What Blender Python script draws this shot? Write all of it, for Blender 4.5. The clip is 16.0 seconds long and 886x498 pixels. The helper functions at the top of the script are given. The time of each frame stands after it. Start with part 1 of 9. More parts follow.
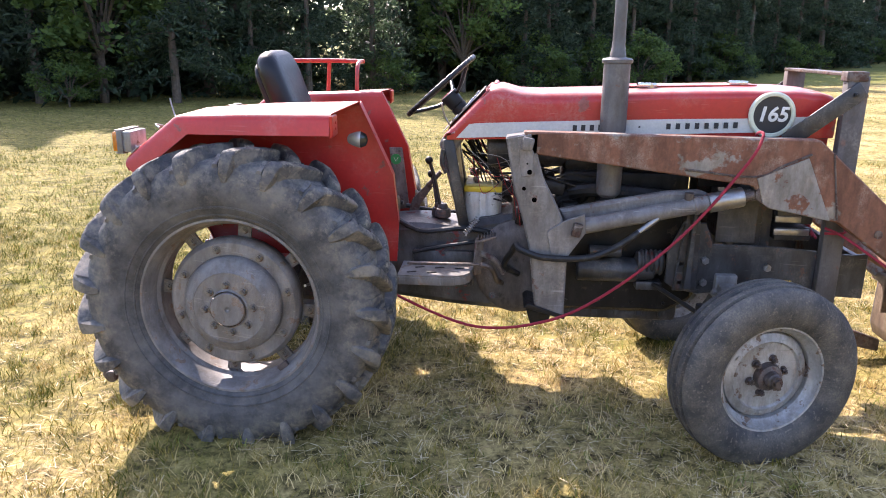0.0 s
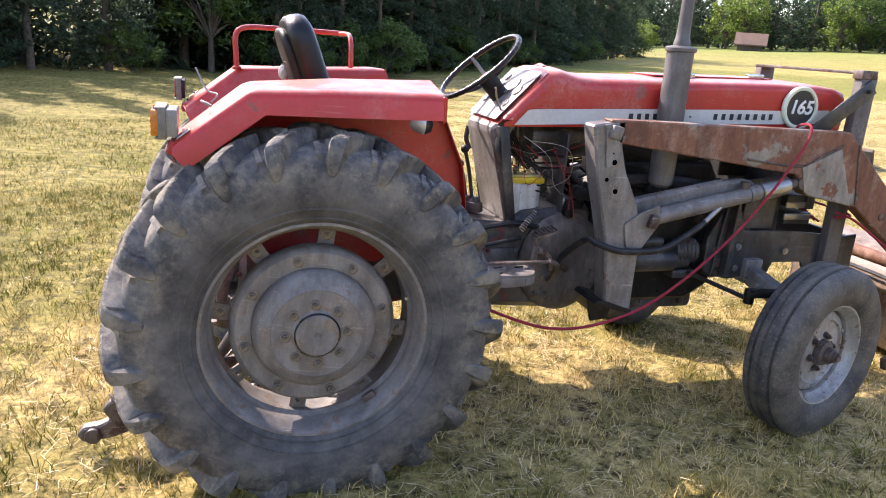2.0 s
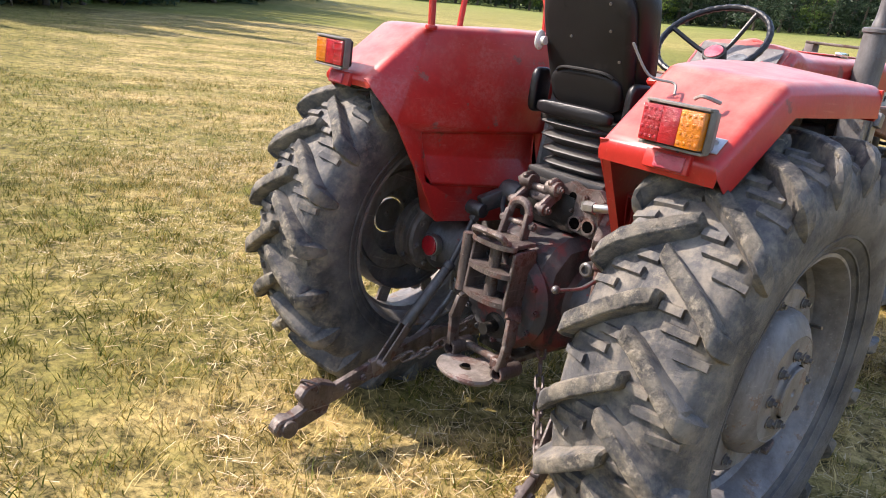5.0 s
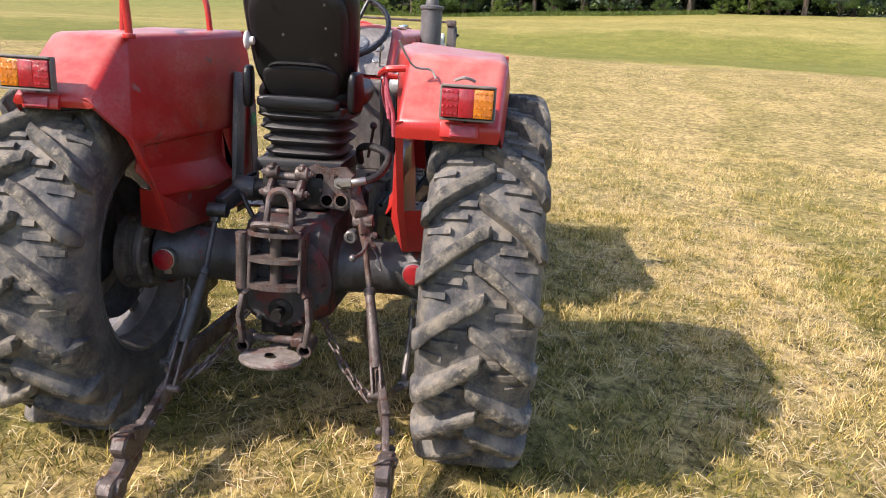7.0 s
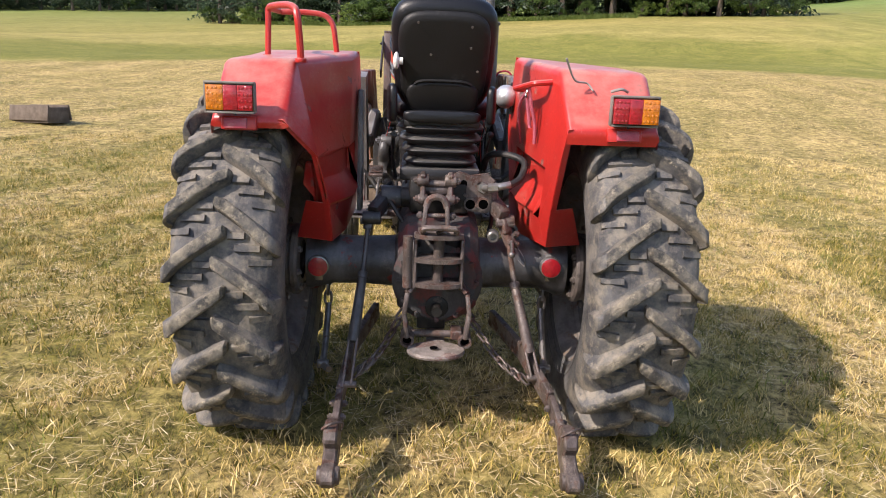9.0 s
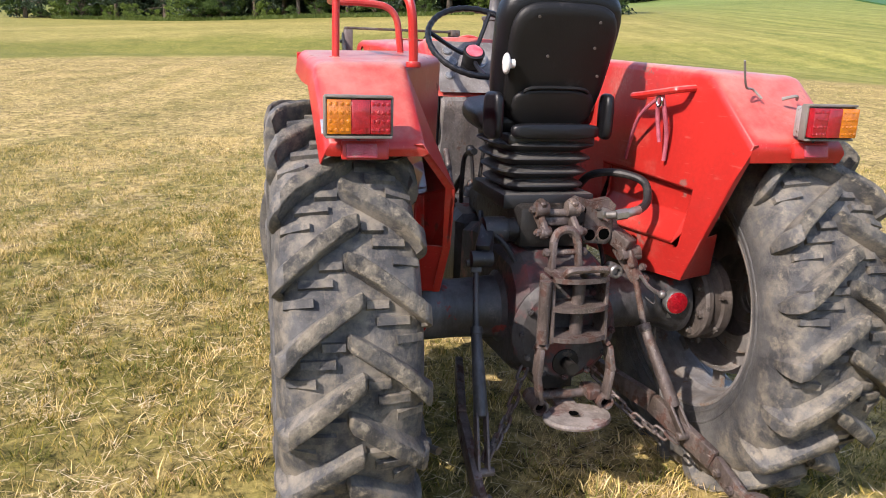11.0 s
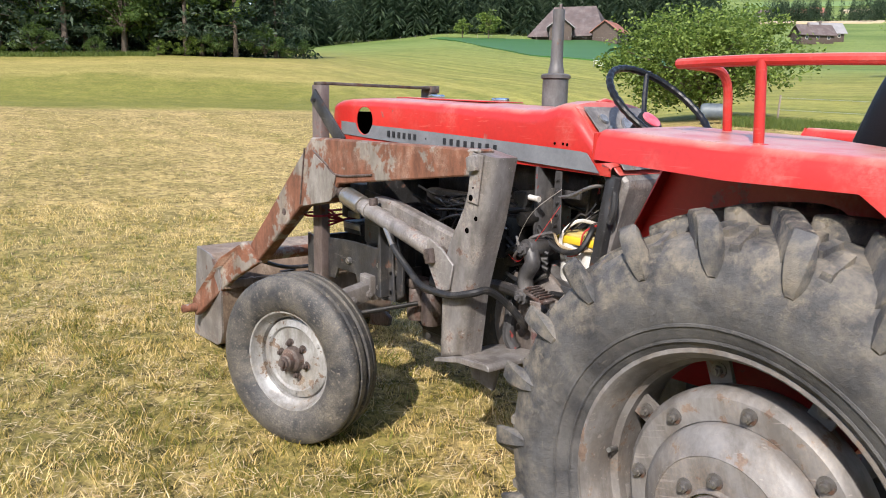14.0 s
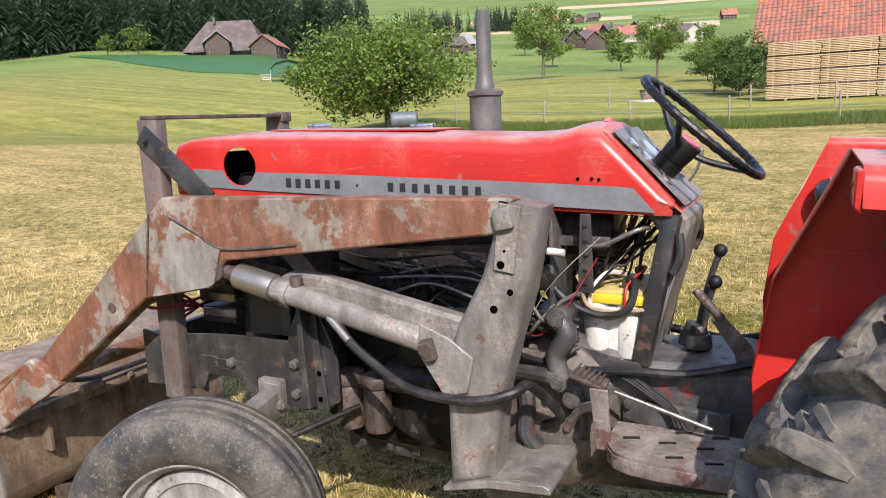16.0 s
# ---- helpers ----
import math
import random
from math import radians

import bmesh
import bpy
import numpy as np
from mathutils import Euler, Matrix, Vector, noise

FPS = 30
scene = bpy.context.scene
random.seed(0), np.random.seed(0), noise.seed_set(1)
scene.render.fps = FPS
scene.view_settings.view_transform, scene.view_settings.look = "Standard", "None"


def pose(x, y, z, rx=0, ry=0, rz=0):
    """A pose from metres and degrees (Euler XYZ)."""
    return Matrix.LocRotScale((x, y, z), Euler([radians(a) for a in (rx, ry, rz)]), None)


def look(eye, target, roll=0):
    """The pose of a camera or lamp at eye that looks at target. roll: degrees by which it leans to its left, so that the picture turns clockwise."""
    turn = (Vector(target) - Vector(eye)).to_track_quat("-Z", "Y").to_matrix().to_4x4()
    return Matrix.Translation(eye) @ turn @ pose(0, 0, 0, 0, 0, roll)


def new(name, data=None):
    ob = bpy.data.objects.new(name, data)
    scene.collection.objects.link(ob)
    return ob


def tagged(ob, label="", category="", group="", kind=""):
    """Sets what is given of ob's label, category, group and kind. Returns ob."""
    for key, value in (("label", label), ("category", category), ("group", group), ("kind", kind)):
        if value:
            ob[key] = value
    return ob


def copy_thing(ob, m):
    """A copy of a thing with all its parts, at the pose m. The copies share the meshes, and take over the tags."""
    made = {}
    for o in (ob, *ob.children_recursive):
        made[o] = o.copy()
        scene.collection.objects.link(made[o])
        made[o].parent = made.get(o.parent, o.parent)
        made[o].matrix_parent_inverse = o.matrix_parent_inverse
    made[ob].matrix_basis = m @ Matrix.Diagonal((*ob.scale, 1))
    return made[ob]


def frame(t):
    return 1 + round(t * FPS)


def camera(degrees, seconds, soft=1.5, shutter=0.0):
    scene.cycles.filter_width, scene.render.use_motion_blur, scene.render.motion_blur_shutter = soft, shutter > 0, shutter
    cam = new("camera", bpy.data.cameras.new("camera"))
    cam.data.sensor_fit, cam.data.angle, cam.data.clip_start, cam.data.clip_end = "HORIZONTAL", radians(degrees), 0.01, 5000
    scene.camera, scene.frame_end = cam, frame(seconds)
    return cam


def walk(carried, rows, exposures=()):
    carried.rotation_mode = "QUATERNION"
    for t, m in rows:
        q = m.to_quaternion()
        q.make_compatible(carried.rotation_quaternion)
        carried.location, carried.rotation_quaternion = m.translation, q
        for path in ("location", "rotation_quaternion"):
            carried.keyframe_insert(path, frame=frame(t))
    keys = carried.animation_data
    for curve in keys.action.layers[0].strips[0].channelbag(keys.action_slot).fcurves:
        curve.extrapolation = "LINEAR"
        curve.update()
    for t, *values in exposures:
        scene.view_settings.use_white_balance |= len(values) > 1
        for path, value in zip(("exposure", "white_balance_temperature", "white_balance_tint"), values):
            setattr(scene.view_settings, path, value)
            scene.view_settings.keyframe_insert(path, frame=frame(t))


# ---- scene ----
cam = camera(62.4, 16.0, 1.0)
PATH = [
    (0, (1.115, -3.652, 1.69), (0.967, -1.732, 1.151), 0.7),
    (0.5, (0.723, -3.608, 1.679), (0.727, -1.685, 1.13), 1.0),
    (1, (0.344, -3.453, 1.61), (0.526, -1.542, 1.052), 1.8),
    (1.5, (-0.009, -3.316, 1.58), (0.376, -1.432, 1.028), 3.0),
    (2, (-0.327, -3.14, 1.589), (0.27, -1.311, 1.044), 4.3),
    (2.5, (-0.556, -2.838, 1.568), (0.233, -1.082, 1.027), 5.4),
    (3, (-0.921, -2.609, 1.523), (0.022, -0.933, 0.974), 6.1),
    (3.5, (-1.273, -2.384, 1.513), (-0.22, -0.781, 0.946), 6.3),
    (3.7, (-1.384, -2.255, 1.471), (-0.291, -0.684, 0.89), 6.3),
    (5.8, (-2.12, -1.057, 1.432), (-0.455, -0.105, 0.868), 7.9),
    (6, (-2.136, -0.987, 1.439), (-0.38, -0.204, 0.889), 7.3),
    (6.5, (-2.339, -0.792, 1.444), (-0.439, -0.441, 0.929), 5.5),
    (7, (-2.609, -0.705, 1.435), (-0.685, -0.587, 0.899), 3.7),
    (7.5, (-2.847, -0.575, 1.428), (-0.93, -0.504, 0.861), 2.9),
    (8, (-2.974, -0.342, 1.404), (-1.054, -0.28, 0.848), 2.4),
    (8.2, (-2.979, -0.263, 1.418), (-1.054, -0.217, 0.877), 2.3),
    (10.3, (-2.551, 0.625, 1.436), (-0.646, 0.303, 0.921), 1.9),
    (10.5, (-2.489, 0.703, 1.42), (-0.592, 0.334, 0.907), 1.9),
    (11, (-2.22, 0.928, 1.418), (-0.347, 0.443, 0.915), 1.9),
    (11.5, (-2.051, 1.158, 1.402), (-0.205, 0.561, 0.917), 2.2),
    (12, (-1.854, 1.467, 1.425), (-0.043, 0.753, 0.967), 2.6),
    (12.5, (-1.607, 1.659, 1.406), (0.164, 0.834, 0.979), 2.6),
    (13, (-1.308, 1.814, 1.444), (0.405, 0.86, 1.049), 2.6),
    (13.5, (-0.989, 2.053, 1.432), (0.647, 0.968, 1.05), 2.1),
    (14, (-0.73, 2.21, 1.469), (0.802, 0.98, 1.096), 1.4),
    (14.5, (-0.337, 2.231, 1.497), (1.081, 0.87, 1.13), 0.5),
    (15, (-0.069, 2.229, 1.517), (1.209, 0.732, 1.16), -0.3),
    (15.5, (0.253, 2.257, 1.546), (1.352, 0.621, 1.21), -1.2),
    (16, (0.545, 2.229, 1.536), (1.426, 0.467, 1.191), -2.3),
]
EXPOSURE = [(0, 2.58, 6700, 24), (1.5, 2.5, 6800, 23), (3.5, 2.12, 7200, 20), (6, 1.86, 6700, 17), (7, 1.64, 6700, 17), (8, 1.48, 6800, 17), (10.5, 1.56, 6700, 17), (11.5, 1.58, 6600, 15), (13.5, 1.47, 6500, 12), (15, 1.52, 6500, 14), (16, 1.46, 6500, 15)]
walk(cam, [(t, look(eye, at, roll)) for t, eye, at, roll in PATH], EXPOSURE)

# ---------------------------------------------------------------- light
SUN_WAY = Vector((0.63, -1.014, -1.0)).normalized()
world = bpy.data.worlds.new("sky")
scene.world = world
world.use_nodes = True
wn = world.node_tree.nodes
sky = wn.new("ShaderNodeTexSky")
sky.sky_type = "NISHITA"
sky.sun_disc = False
sky.sun_elevation = radians(40)
sky.sun_rotation = math.atan2(-SUN_WAY.x, -SUN_WAY.y)
sky.dust_density = 2.0
sky.altitude = 700
bg = wn["Background"]
bg.inputs["Strength"].default_value = 0.12
world.node_tree.links.new(sky.outputs[0], bg.inputs["Color"])
sun_data = bpy.data.lights.new("sun", "SUN")
sun_data.energy = 2.55
sun_data.angle = radians(0.55)
sun_data.color = (1.0, 0.945, 0.86)
sun = new("sun", sun_data)
sun.matrix_world = look((-12, 20, 20), Vector((-12, 20, 20)) + SUN_WAY)


# ---------------------------------------------------------------- materials
def material(name):
    m = bpy.data.materials.new(name)
    m.use_nodes = True
    nt = m.node_tree
    return m, nt, nt.nodes, nt.links, nt.nodes["Principled BSDF"]


def noise_node(nt, scale, detail=4.0, rough=0.55, coord="Object"):
    tc = nt.nodes.new("ShaderNodeTexCoord")
    n = nt.nodes.new("ShaderNodeTexNoise")
    n.inputs["Scale"].default_value = scale
    n.inputs["Detail"].default_value = detail
    n.inputs["Roughness"].default_value = rough
    nt.links.new(tc.outputs[coord], n.inputs["Vector"])
    return n


def ramp_node(nt, src, lo, hi, a=(0, 0, 0, 1), b=(1, 1, 1, 1)):
    r = nt.nodes.new("ShaderNodeValToRGB")
    r.color_ramp.elements[0].position, r.color_ramp.elements[1].position = lo, hi
    r.color_ramp.elements[0].color, r.color_ramp.elements[1].color = a, b
    nt.links.new(src, r.inputs["Fac"])
    return r


def mix_node(nt, fac, a, b, blend="MIX"):
    m = nt.nodes.new("ShaderNodeMix")
    m.data_type, m.blend_type = "RGBA", blend
    for sock, v in ((m.inputs["Factor"], fac), (m.inputs["A"], a), (m.inputs["B"], b)):
        if isinstance(v, (int, float)):
            sock.default_value = v
        elif isinstance(v, tuple):
            sock.default_value = (*v, 1) if len(v) == 3 else v
        else:
            nt.links.new(v, sock)
    return m.outputs["Result"]


def bump_node(nt, src, strength, dist):
    b = nt.nodes.new("ShaderNodeBump")
    b.inputs["Strength"].default_value, b.inputs["Distance"].default_value = strength, dist
    nt.links.new(src, b.inputs["Height"])
    return b.outputs["Normal"]


def surface(name, base, base2=None, scale=6.0, rough=0.5, metal=0.0, bump=0.15, grain=90.0,
            wear=None, wear_at=(0.56, 0.66), wear_scale=9.0, wear_rough=0.8,
            dust=None, dust_at=(0.45, 0.75), dust_scale=4.0, coat=0.0, spec=0.5, settle=0.0, grime=0.0, scratch=None):
    """A worn surface: two base tones, patches of wear, a film of dust and a fine grain."""
    m, nt, n, l, p = material(name)
    base2 = base2 or tuple(c * 0.75 for c in base)
    big = noise_node(nt, scale)
    col = mix_node(nt, ramp_node(nt, big.outputs["Fac"], 0.35, 0.65).outputs["Color"], base, base2)
    rgh = rough
    if wear:
        wn_ = noise_node(nt, wear_scale, 8.0, 0.65)
        wf = ramp_node(nt, wn_.outputs["Fac"], *wear_at)
        fine = noise_node(nt, wear_scale * 7, 5.0, 0.7)
        wc = mix_node(nt, fine.outputs["Fac"], tuple(c * 0.6 for c in wear), tuple(min(1, c * 1.5) for c in wear))
        col = mix_node(nt, wf.outputs["Color"], col, wc)
        rr = nt.nodes.new("ShaderNodeMapRange")
        rr.inputs["To Min"].default_value, rr.inputs["To Max"].default_value = rough, wear_rough
        l.new(wf.outputs["Color"], rr.inputs["Value"])
        rgh = rr.outputs["Result"]
    if dust:
        dn = noise_node(nt, dust_scale, 6.0, 0.6)
        df = ramp_node(nt, dn.outputs["Fac"], *dust_at)
        spec_n = noise_node(nt, dust_scale * 18, 4.0, 0.7)
        grit = ramp_node(nt, spec_n.outputs["Fac"], 0.38, 0.62, (0.12, 0.12, 0.12, 1), (0.9, 0.9, 0.9, 1))
        dfac = mix_node(nt, 1.0, df.outputs["Color"], grit.outputs["Color"], "MULTIPLY")
        col = mix_node(nt, dfac, col, dust)
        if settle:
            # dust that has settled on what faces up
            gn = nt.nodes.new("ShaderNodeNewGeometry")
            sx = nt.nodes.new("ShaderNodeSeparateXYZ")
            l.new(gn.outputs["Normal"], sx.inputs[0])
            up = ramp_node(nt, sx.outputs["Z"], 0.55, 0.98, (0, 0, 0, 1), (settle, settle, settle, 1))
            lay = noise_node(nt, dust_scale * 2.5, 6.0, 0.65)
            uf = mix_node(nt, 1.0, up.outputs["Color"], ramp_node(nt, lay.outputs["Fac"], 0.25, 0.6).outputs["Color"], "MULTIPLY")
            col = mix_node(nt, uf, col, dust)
    if grime:
        # oily smears that run downwards
        tc = nt.nodes.new("ShaderNodeTexCoord")
        mp = nt.nodes.new("ShaderNodeMapping")
        mp.inputs["Scale"].default_value = (1, 1, 0.3)
        l.new(tc.outputs["Object"], mp.inputs["Vector"])
        sn = noise_node(nt, 14.0, 8.0, 0.72)
        l.new(mp.outputs["Vector"], sn.inputs["Vector"])
        k = 1 - grime
        sm = ramp_node(nt, sn.outputs["Fac"], 0.4, 0.6, (k, k * 0.95, k * 0.9, 1), (1.12, 1.12, 1.12, 1))
        col = mix_node(nt, 1.0, col, sm.outputs["Color"], "MULTIPLY")
    if scratch:
        # fine scratches in two directions
        for turn in (0.5, -0.9):
            tc = nt.nodes.new("ShaderNodeTexCoord")
            mp = nt.nodes.new("ShaderNodeMapping")
            mp.inputs["Rotation"].default_value = (0.1, turn, turn * 0.6)
            mp.inputs["Scale"].default_value = (5, 90, 90)
            l.new(tc.outputs["Object"], mp.inputs["Vector"])
            sn = noise_node(nt, 1.0, 3.0, 0.5)
            l.new(mp.outputs["Vector"], sn.inputs["Vector"])
            col = mix_node(nt, ramp_node(nt, sn.outputs["Fac"], 0.67, 0.72, (0, 0, 0, 1), (0.4, 0.4, 0.4, 1)).outputs["Color"], col, scratch)
    g = noise_node(nt, grain, 6.0, 0.65)
    col = mix_node(nt, 0.35, col, mix_node(nt, 1.0, col, ramp_node(nt, g.outputs["Fac"], 0.2, 0.8, (0.55, 0.55, 0.55, 1), (1.35, 1.35, 1.35, 1)).outputs["Color"], "MULTIPLY"))
    l.new(col, p.inputs["Base Color"])
    if isinstance(rgh, float):
        rr = nt.nodes.new("ShaderNodeMapRange")
        rr.inputs["To Min"].default_value, rr.inputs["To Max"].default_value = max(0.05, rgh - 0.1), min(1.0, rgh + 0.12)
        l.new(g.outputs["Fac"], rr.inputs["Value"])
        rgh = rr.outputs["Result"]
    l.new(rgh, p.inputs["Roughness"])
    p.inputs["Metallic"].default_value = metal
    p.inputs["Coat Weight"].default_value = coat
    p.inputs["Specular IOR Level"].default_value = spec
    if bump:
        b2 = nt.nodes.new("ShaderNodeMath")
        b2.operation = "MULTIPLY_ADD"
        l.new(big.outputs["Fac"], b2.inputs[0])
        b2.inputs[1].default_value = 0.8
        l.new(g.outputs["Fac"], b2.inputs[2])
        l.new(bump_node(nt, b2.outputs[0], bump, 0.005), p.inputs["Normal"])
    return m


RUST = (0.16, 0.055, 0.025)
DUST = (0.36, 0.29, 0.2)
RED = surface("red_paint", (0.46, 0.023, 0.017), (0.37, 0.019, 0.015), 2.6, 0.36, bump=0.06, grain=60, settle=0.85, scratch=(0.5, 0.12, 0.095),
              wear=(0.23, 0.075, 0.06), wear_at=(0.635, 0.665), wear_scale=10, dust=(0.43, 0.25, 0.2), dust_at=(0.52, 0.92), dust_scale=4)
RED_OLD = surface("worn_red_paint", (0.13, 0.02, 0.018), (0.03, 0.027, 0.028), 9, 0.55, wear=(0.045, 0.042, 0.042), wear_at=(0.45, 0.5), wear_scale=10, bump=0.4, grime=0.4, dust=DUST, dust_at=(0.64, 0.95), dust_scale=9)
GREY = surface("grey_paint", (0.175, 0.166, 0.162), (0.115, 0.107, 0.104), 5.0, 0.45, bump=0.15, grain=70, grime=0.3, scratch=(0.4, 0.38, 0.36),
               wear=(0.11, 0.06, 0.045), wear_at=(0.61, 0.64), wear_scale=12, dust=(0.36, 0.32, 0.28), dust_at=(0.45, 0.75), dust_scale=6)
DARK_GREY = surface("dark_grey_paint", (0.045, 0.045, 0.048), (0.022, 0.022, 0.023), 6.0, 0.45, bump=0.25, grime=0.45, scratch=(0.16, 0.15, 0.14), wear=(0.1, 0.055, 0.04), wear_at=(0.6, 0.63), wear_scale=14, dust=(0.2, 0.175, 0.145), dust_at=(0.5, 0.8), dust_scale=9)
RUSTY = surface("rusty_loader_paint", (0.24, 0.22, 0.19), (0.17, 0.15, 0.13), 6.0, 0.5, bump=0.35, grain=50, grime=0.35,
                wear=(0.16, 0.066, 0.036), wear_at=(0.43, 0.47), wear_scale=5.5, wear_rough=0.75, dust=(0.42, 0.34, 0.27), dust_at=(0.5, 0.8), dust_scale=9)
GUSSET = surface("chipped_grey_plate", (0.25, 0.235, 0.215), (0.19, 0.175, 0.16), 6.0, 0.5, bump=0.3, grain=50, grime=0.35, wear=(0.16, 0.066, 0.036), wear_at=(0.57, 0.6), wear_scale=6, dust=(0.4, 0.33, 0.27), dust_at=(0.5, 0.8), dust_scale=9)
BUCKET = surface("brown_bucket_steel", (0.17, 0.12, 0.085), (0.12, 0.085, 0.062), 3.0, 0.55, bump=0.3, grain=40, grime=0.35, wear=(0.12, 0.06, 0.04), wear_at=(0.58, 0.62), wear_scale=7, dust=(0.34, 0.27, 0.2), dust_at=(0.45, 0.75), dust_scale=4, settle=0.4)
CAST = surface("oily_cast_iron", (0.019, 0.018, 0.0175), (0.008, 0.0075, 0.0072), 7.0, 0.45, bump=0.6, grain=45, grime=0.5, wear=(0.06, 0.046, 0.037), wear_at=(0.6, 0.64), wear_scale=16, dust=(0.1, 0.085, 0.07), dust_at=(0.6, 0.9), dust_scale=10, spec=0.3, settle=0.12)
BELL = surface("dusty_brown_casting", (0.12, 0.1, 0.09), (0.07, 0.06, 0.055), 6.0, 0.6, bump=0.5, grain=45, grime=0.4, wear=(0.04, 0.033, 0.03), wear_at=(0.56, 0.62), wear_scale=9, dust=(0.26, 0.21, 0.17), dust_at=(0.45, 0.75), dust_scale=8)
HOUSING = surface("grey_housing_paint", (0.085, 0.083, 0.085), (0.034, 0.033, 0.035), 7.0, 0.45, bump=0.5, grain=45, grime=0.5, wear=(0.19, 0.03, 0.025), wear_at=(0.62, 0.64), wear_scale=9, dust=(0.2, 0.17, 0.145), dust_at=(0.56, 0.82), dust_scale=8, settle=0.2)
RUSTY_IRON = surface("rusty_brown_iron", (0.13, 0.102, 0.093), (0.072, 0.056, 0.052), 12.0, 0.5, metal=0.25, bump=0.6, grain=60, grime=0.5, scratch=(0.3, 0.25, 0.22), wear=(0.09, 0.046, 0.035), wear_at=(0.54, 0.58), wear_scale=18, dust=(0.33, 0.27, 0.22), dust_at=(0.5, 0.75), dust_scale=12)
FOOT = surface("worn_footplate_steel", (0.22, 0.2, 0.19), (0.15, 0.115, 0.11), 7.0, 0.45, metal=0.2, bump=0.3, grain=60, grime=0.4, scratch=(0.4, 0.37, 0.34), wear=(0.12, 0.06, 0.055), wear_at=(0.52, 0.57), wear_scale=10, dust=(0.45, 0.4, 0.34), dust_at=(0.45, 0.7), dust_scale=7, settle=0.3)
STEEL = surface("worn_steel", (0.36, 0.35, 0.34), (0.27, 0.26, 0.25), 12, 0.35, metal=0.8, bump=0.1, wear=(0.2, 0.12, 0.08), wear_at=(0.6, 0.75), dust=DUST)
NUT = surface("dull_steel_nut", (0.2, 0.19, 0.18), (0.13, 0.12, 0.115), 30, 0.4, metal=0.6, bump=0.1, wear=(0.12, 0.07, 0.05), wear_at=(0.58, 0.65), wear_scale=40)
ROOF_BROWN = surface("brown_plank_roof", (0.14, 0.085, 0.058), (0.1, 0.06, 0.045), 0.7, 0.8, bump=0.3, grain=9)
CHROME = surface("chrome", (0.7, 0.7, 0.7), None, 12, 0.16, metal=1.0, bump=0.0)
RIM = surface("grey_wheel_paint", (0.185, 0.177, 0.172), (0.135, 0.126, 0.123), 6.0, 0.5, bump=0.15, grain=70, grime=0.3, scratch=(0.34, 0.3, 0.27), wear=(0.16, 0.11, 0.085), wear_at=(0.6, 0.63), wear_scale=16, dust=(0.27, 0.22, 0.17), dust_at=(0.45, 0.75), dust_scale=8)
RIM_LIGHT = surface("silver_wheel_paint", (0.36, 0.36, 0.355), (0.27, 0.268, 0.262), 7.0, 0.4, metal=0.25, bump=0.1, grime=0.35, scratch=(0.2, 0.19, 0.17), wear=(0.17, 0.12, 0.09), wear_at=(0.58, 0.61), wear_scale=18, dust=(0.38, 0.32, 0.25), dust_at=(0.5, 0.8), dust_scale=10)


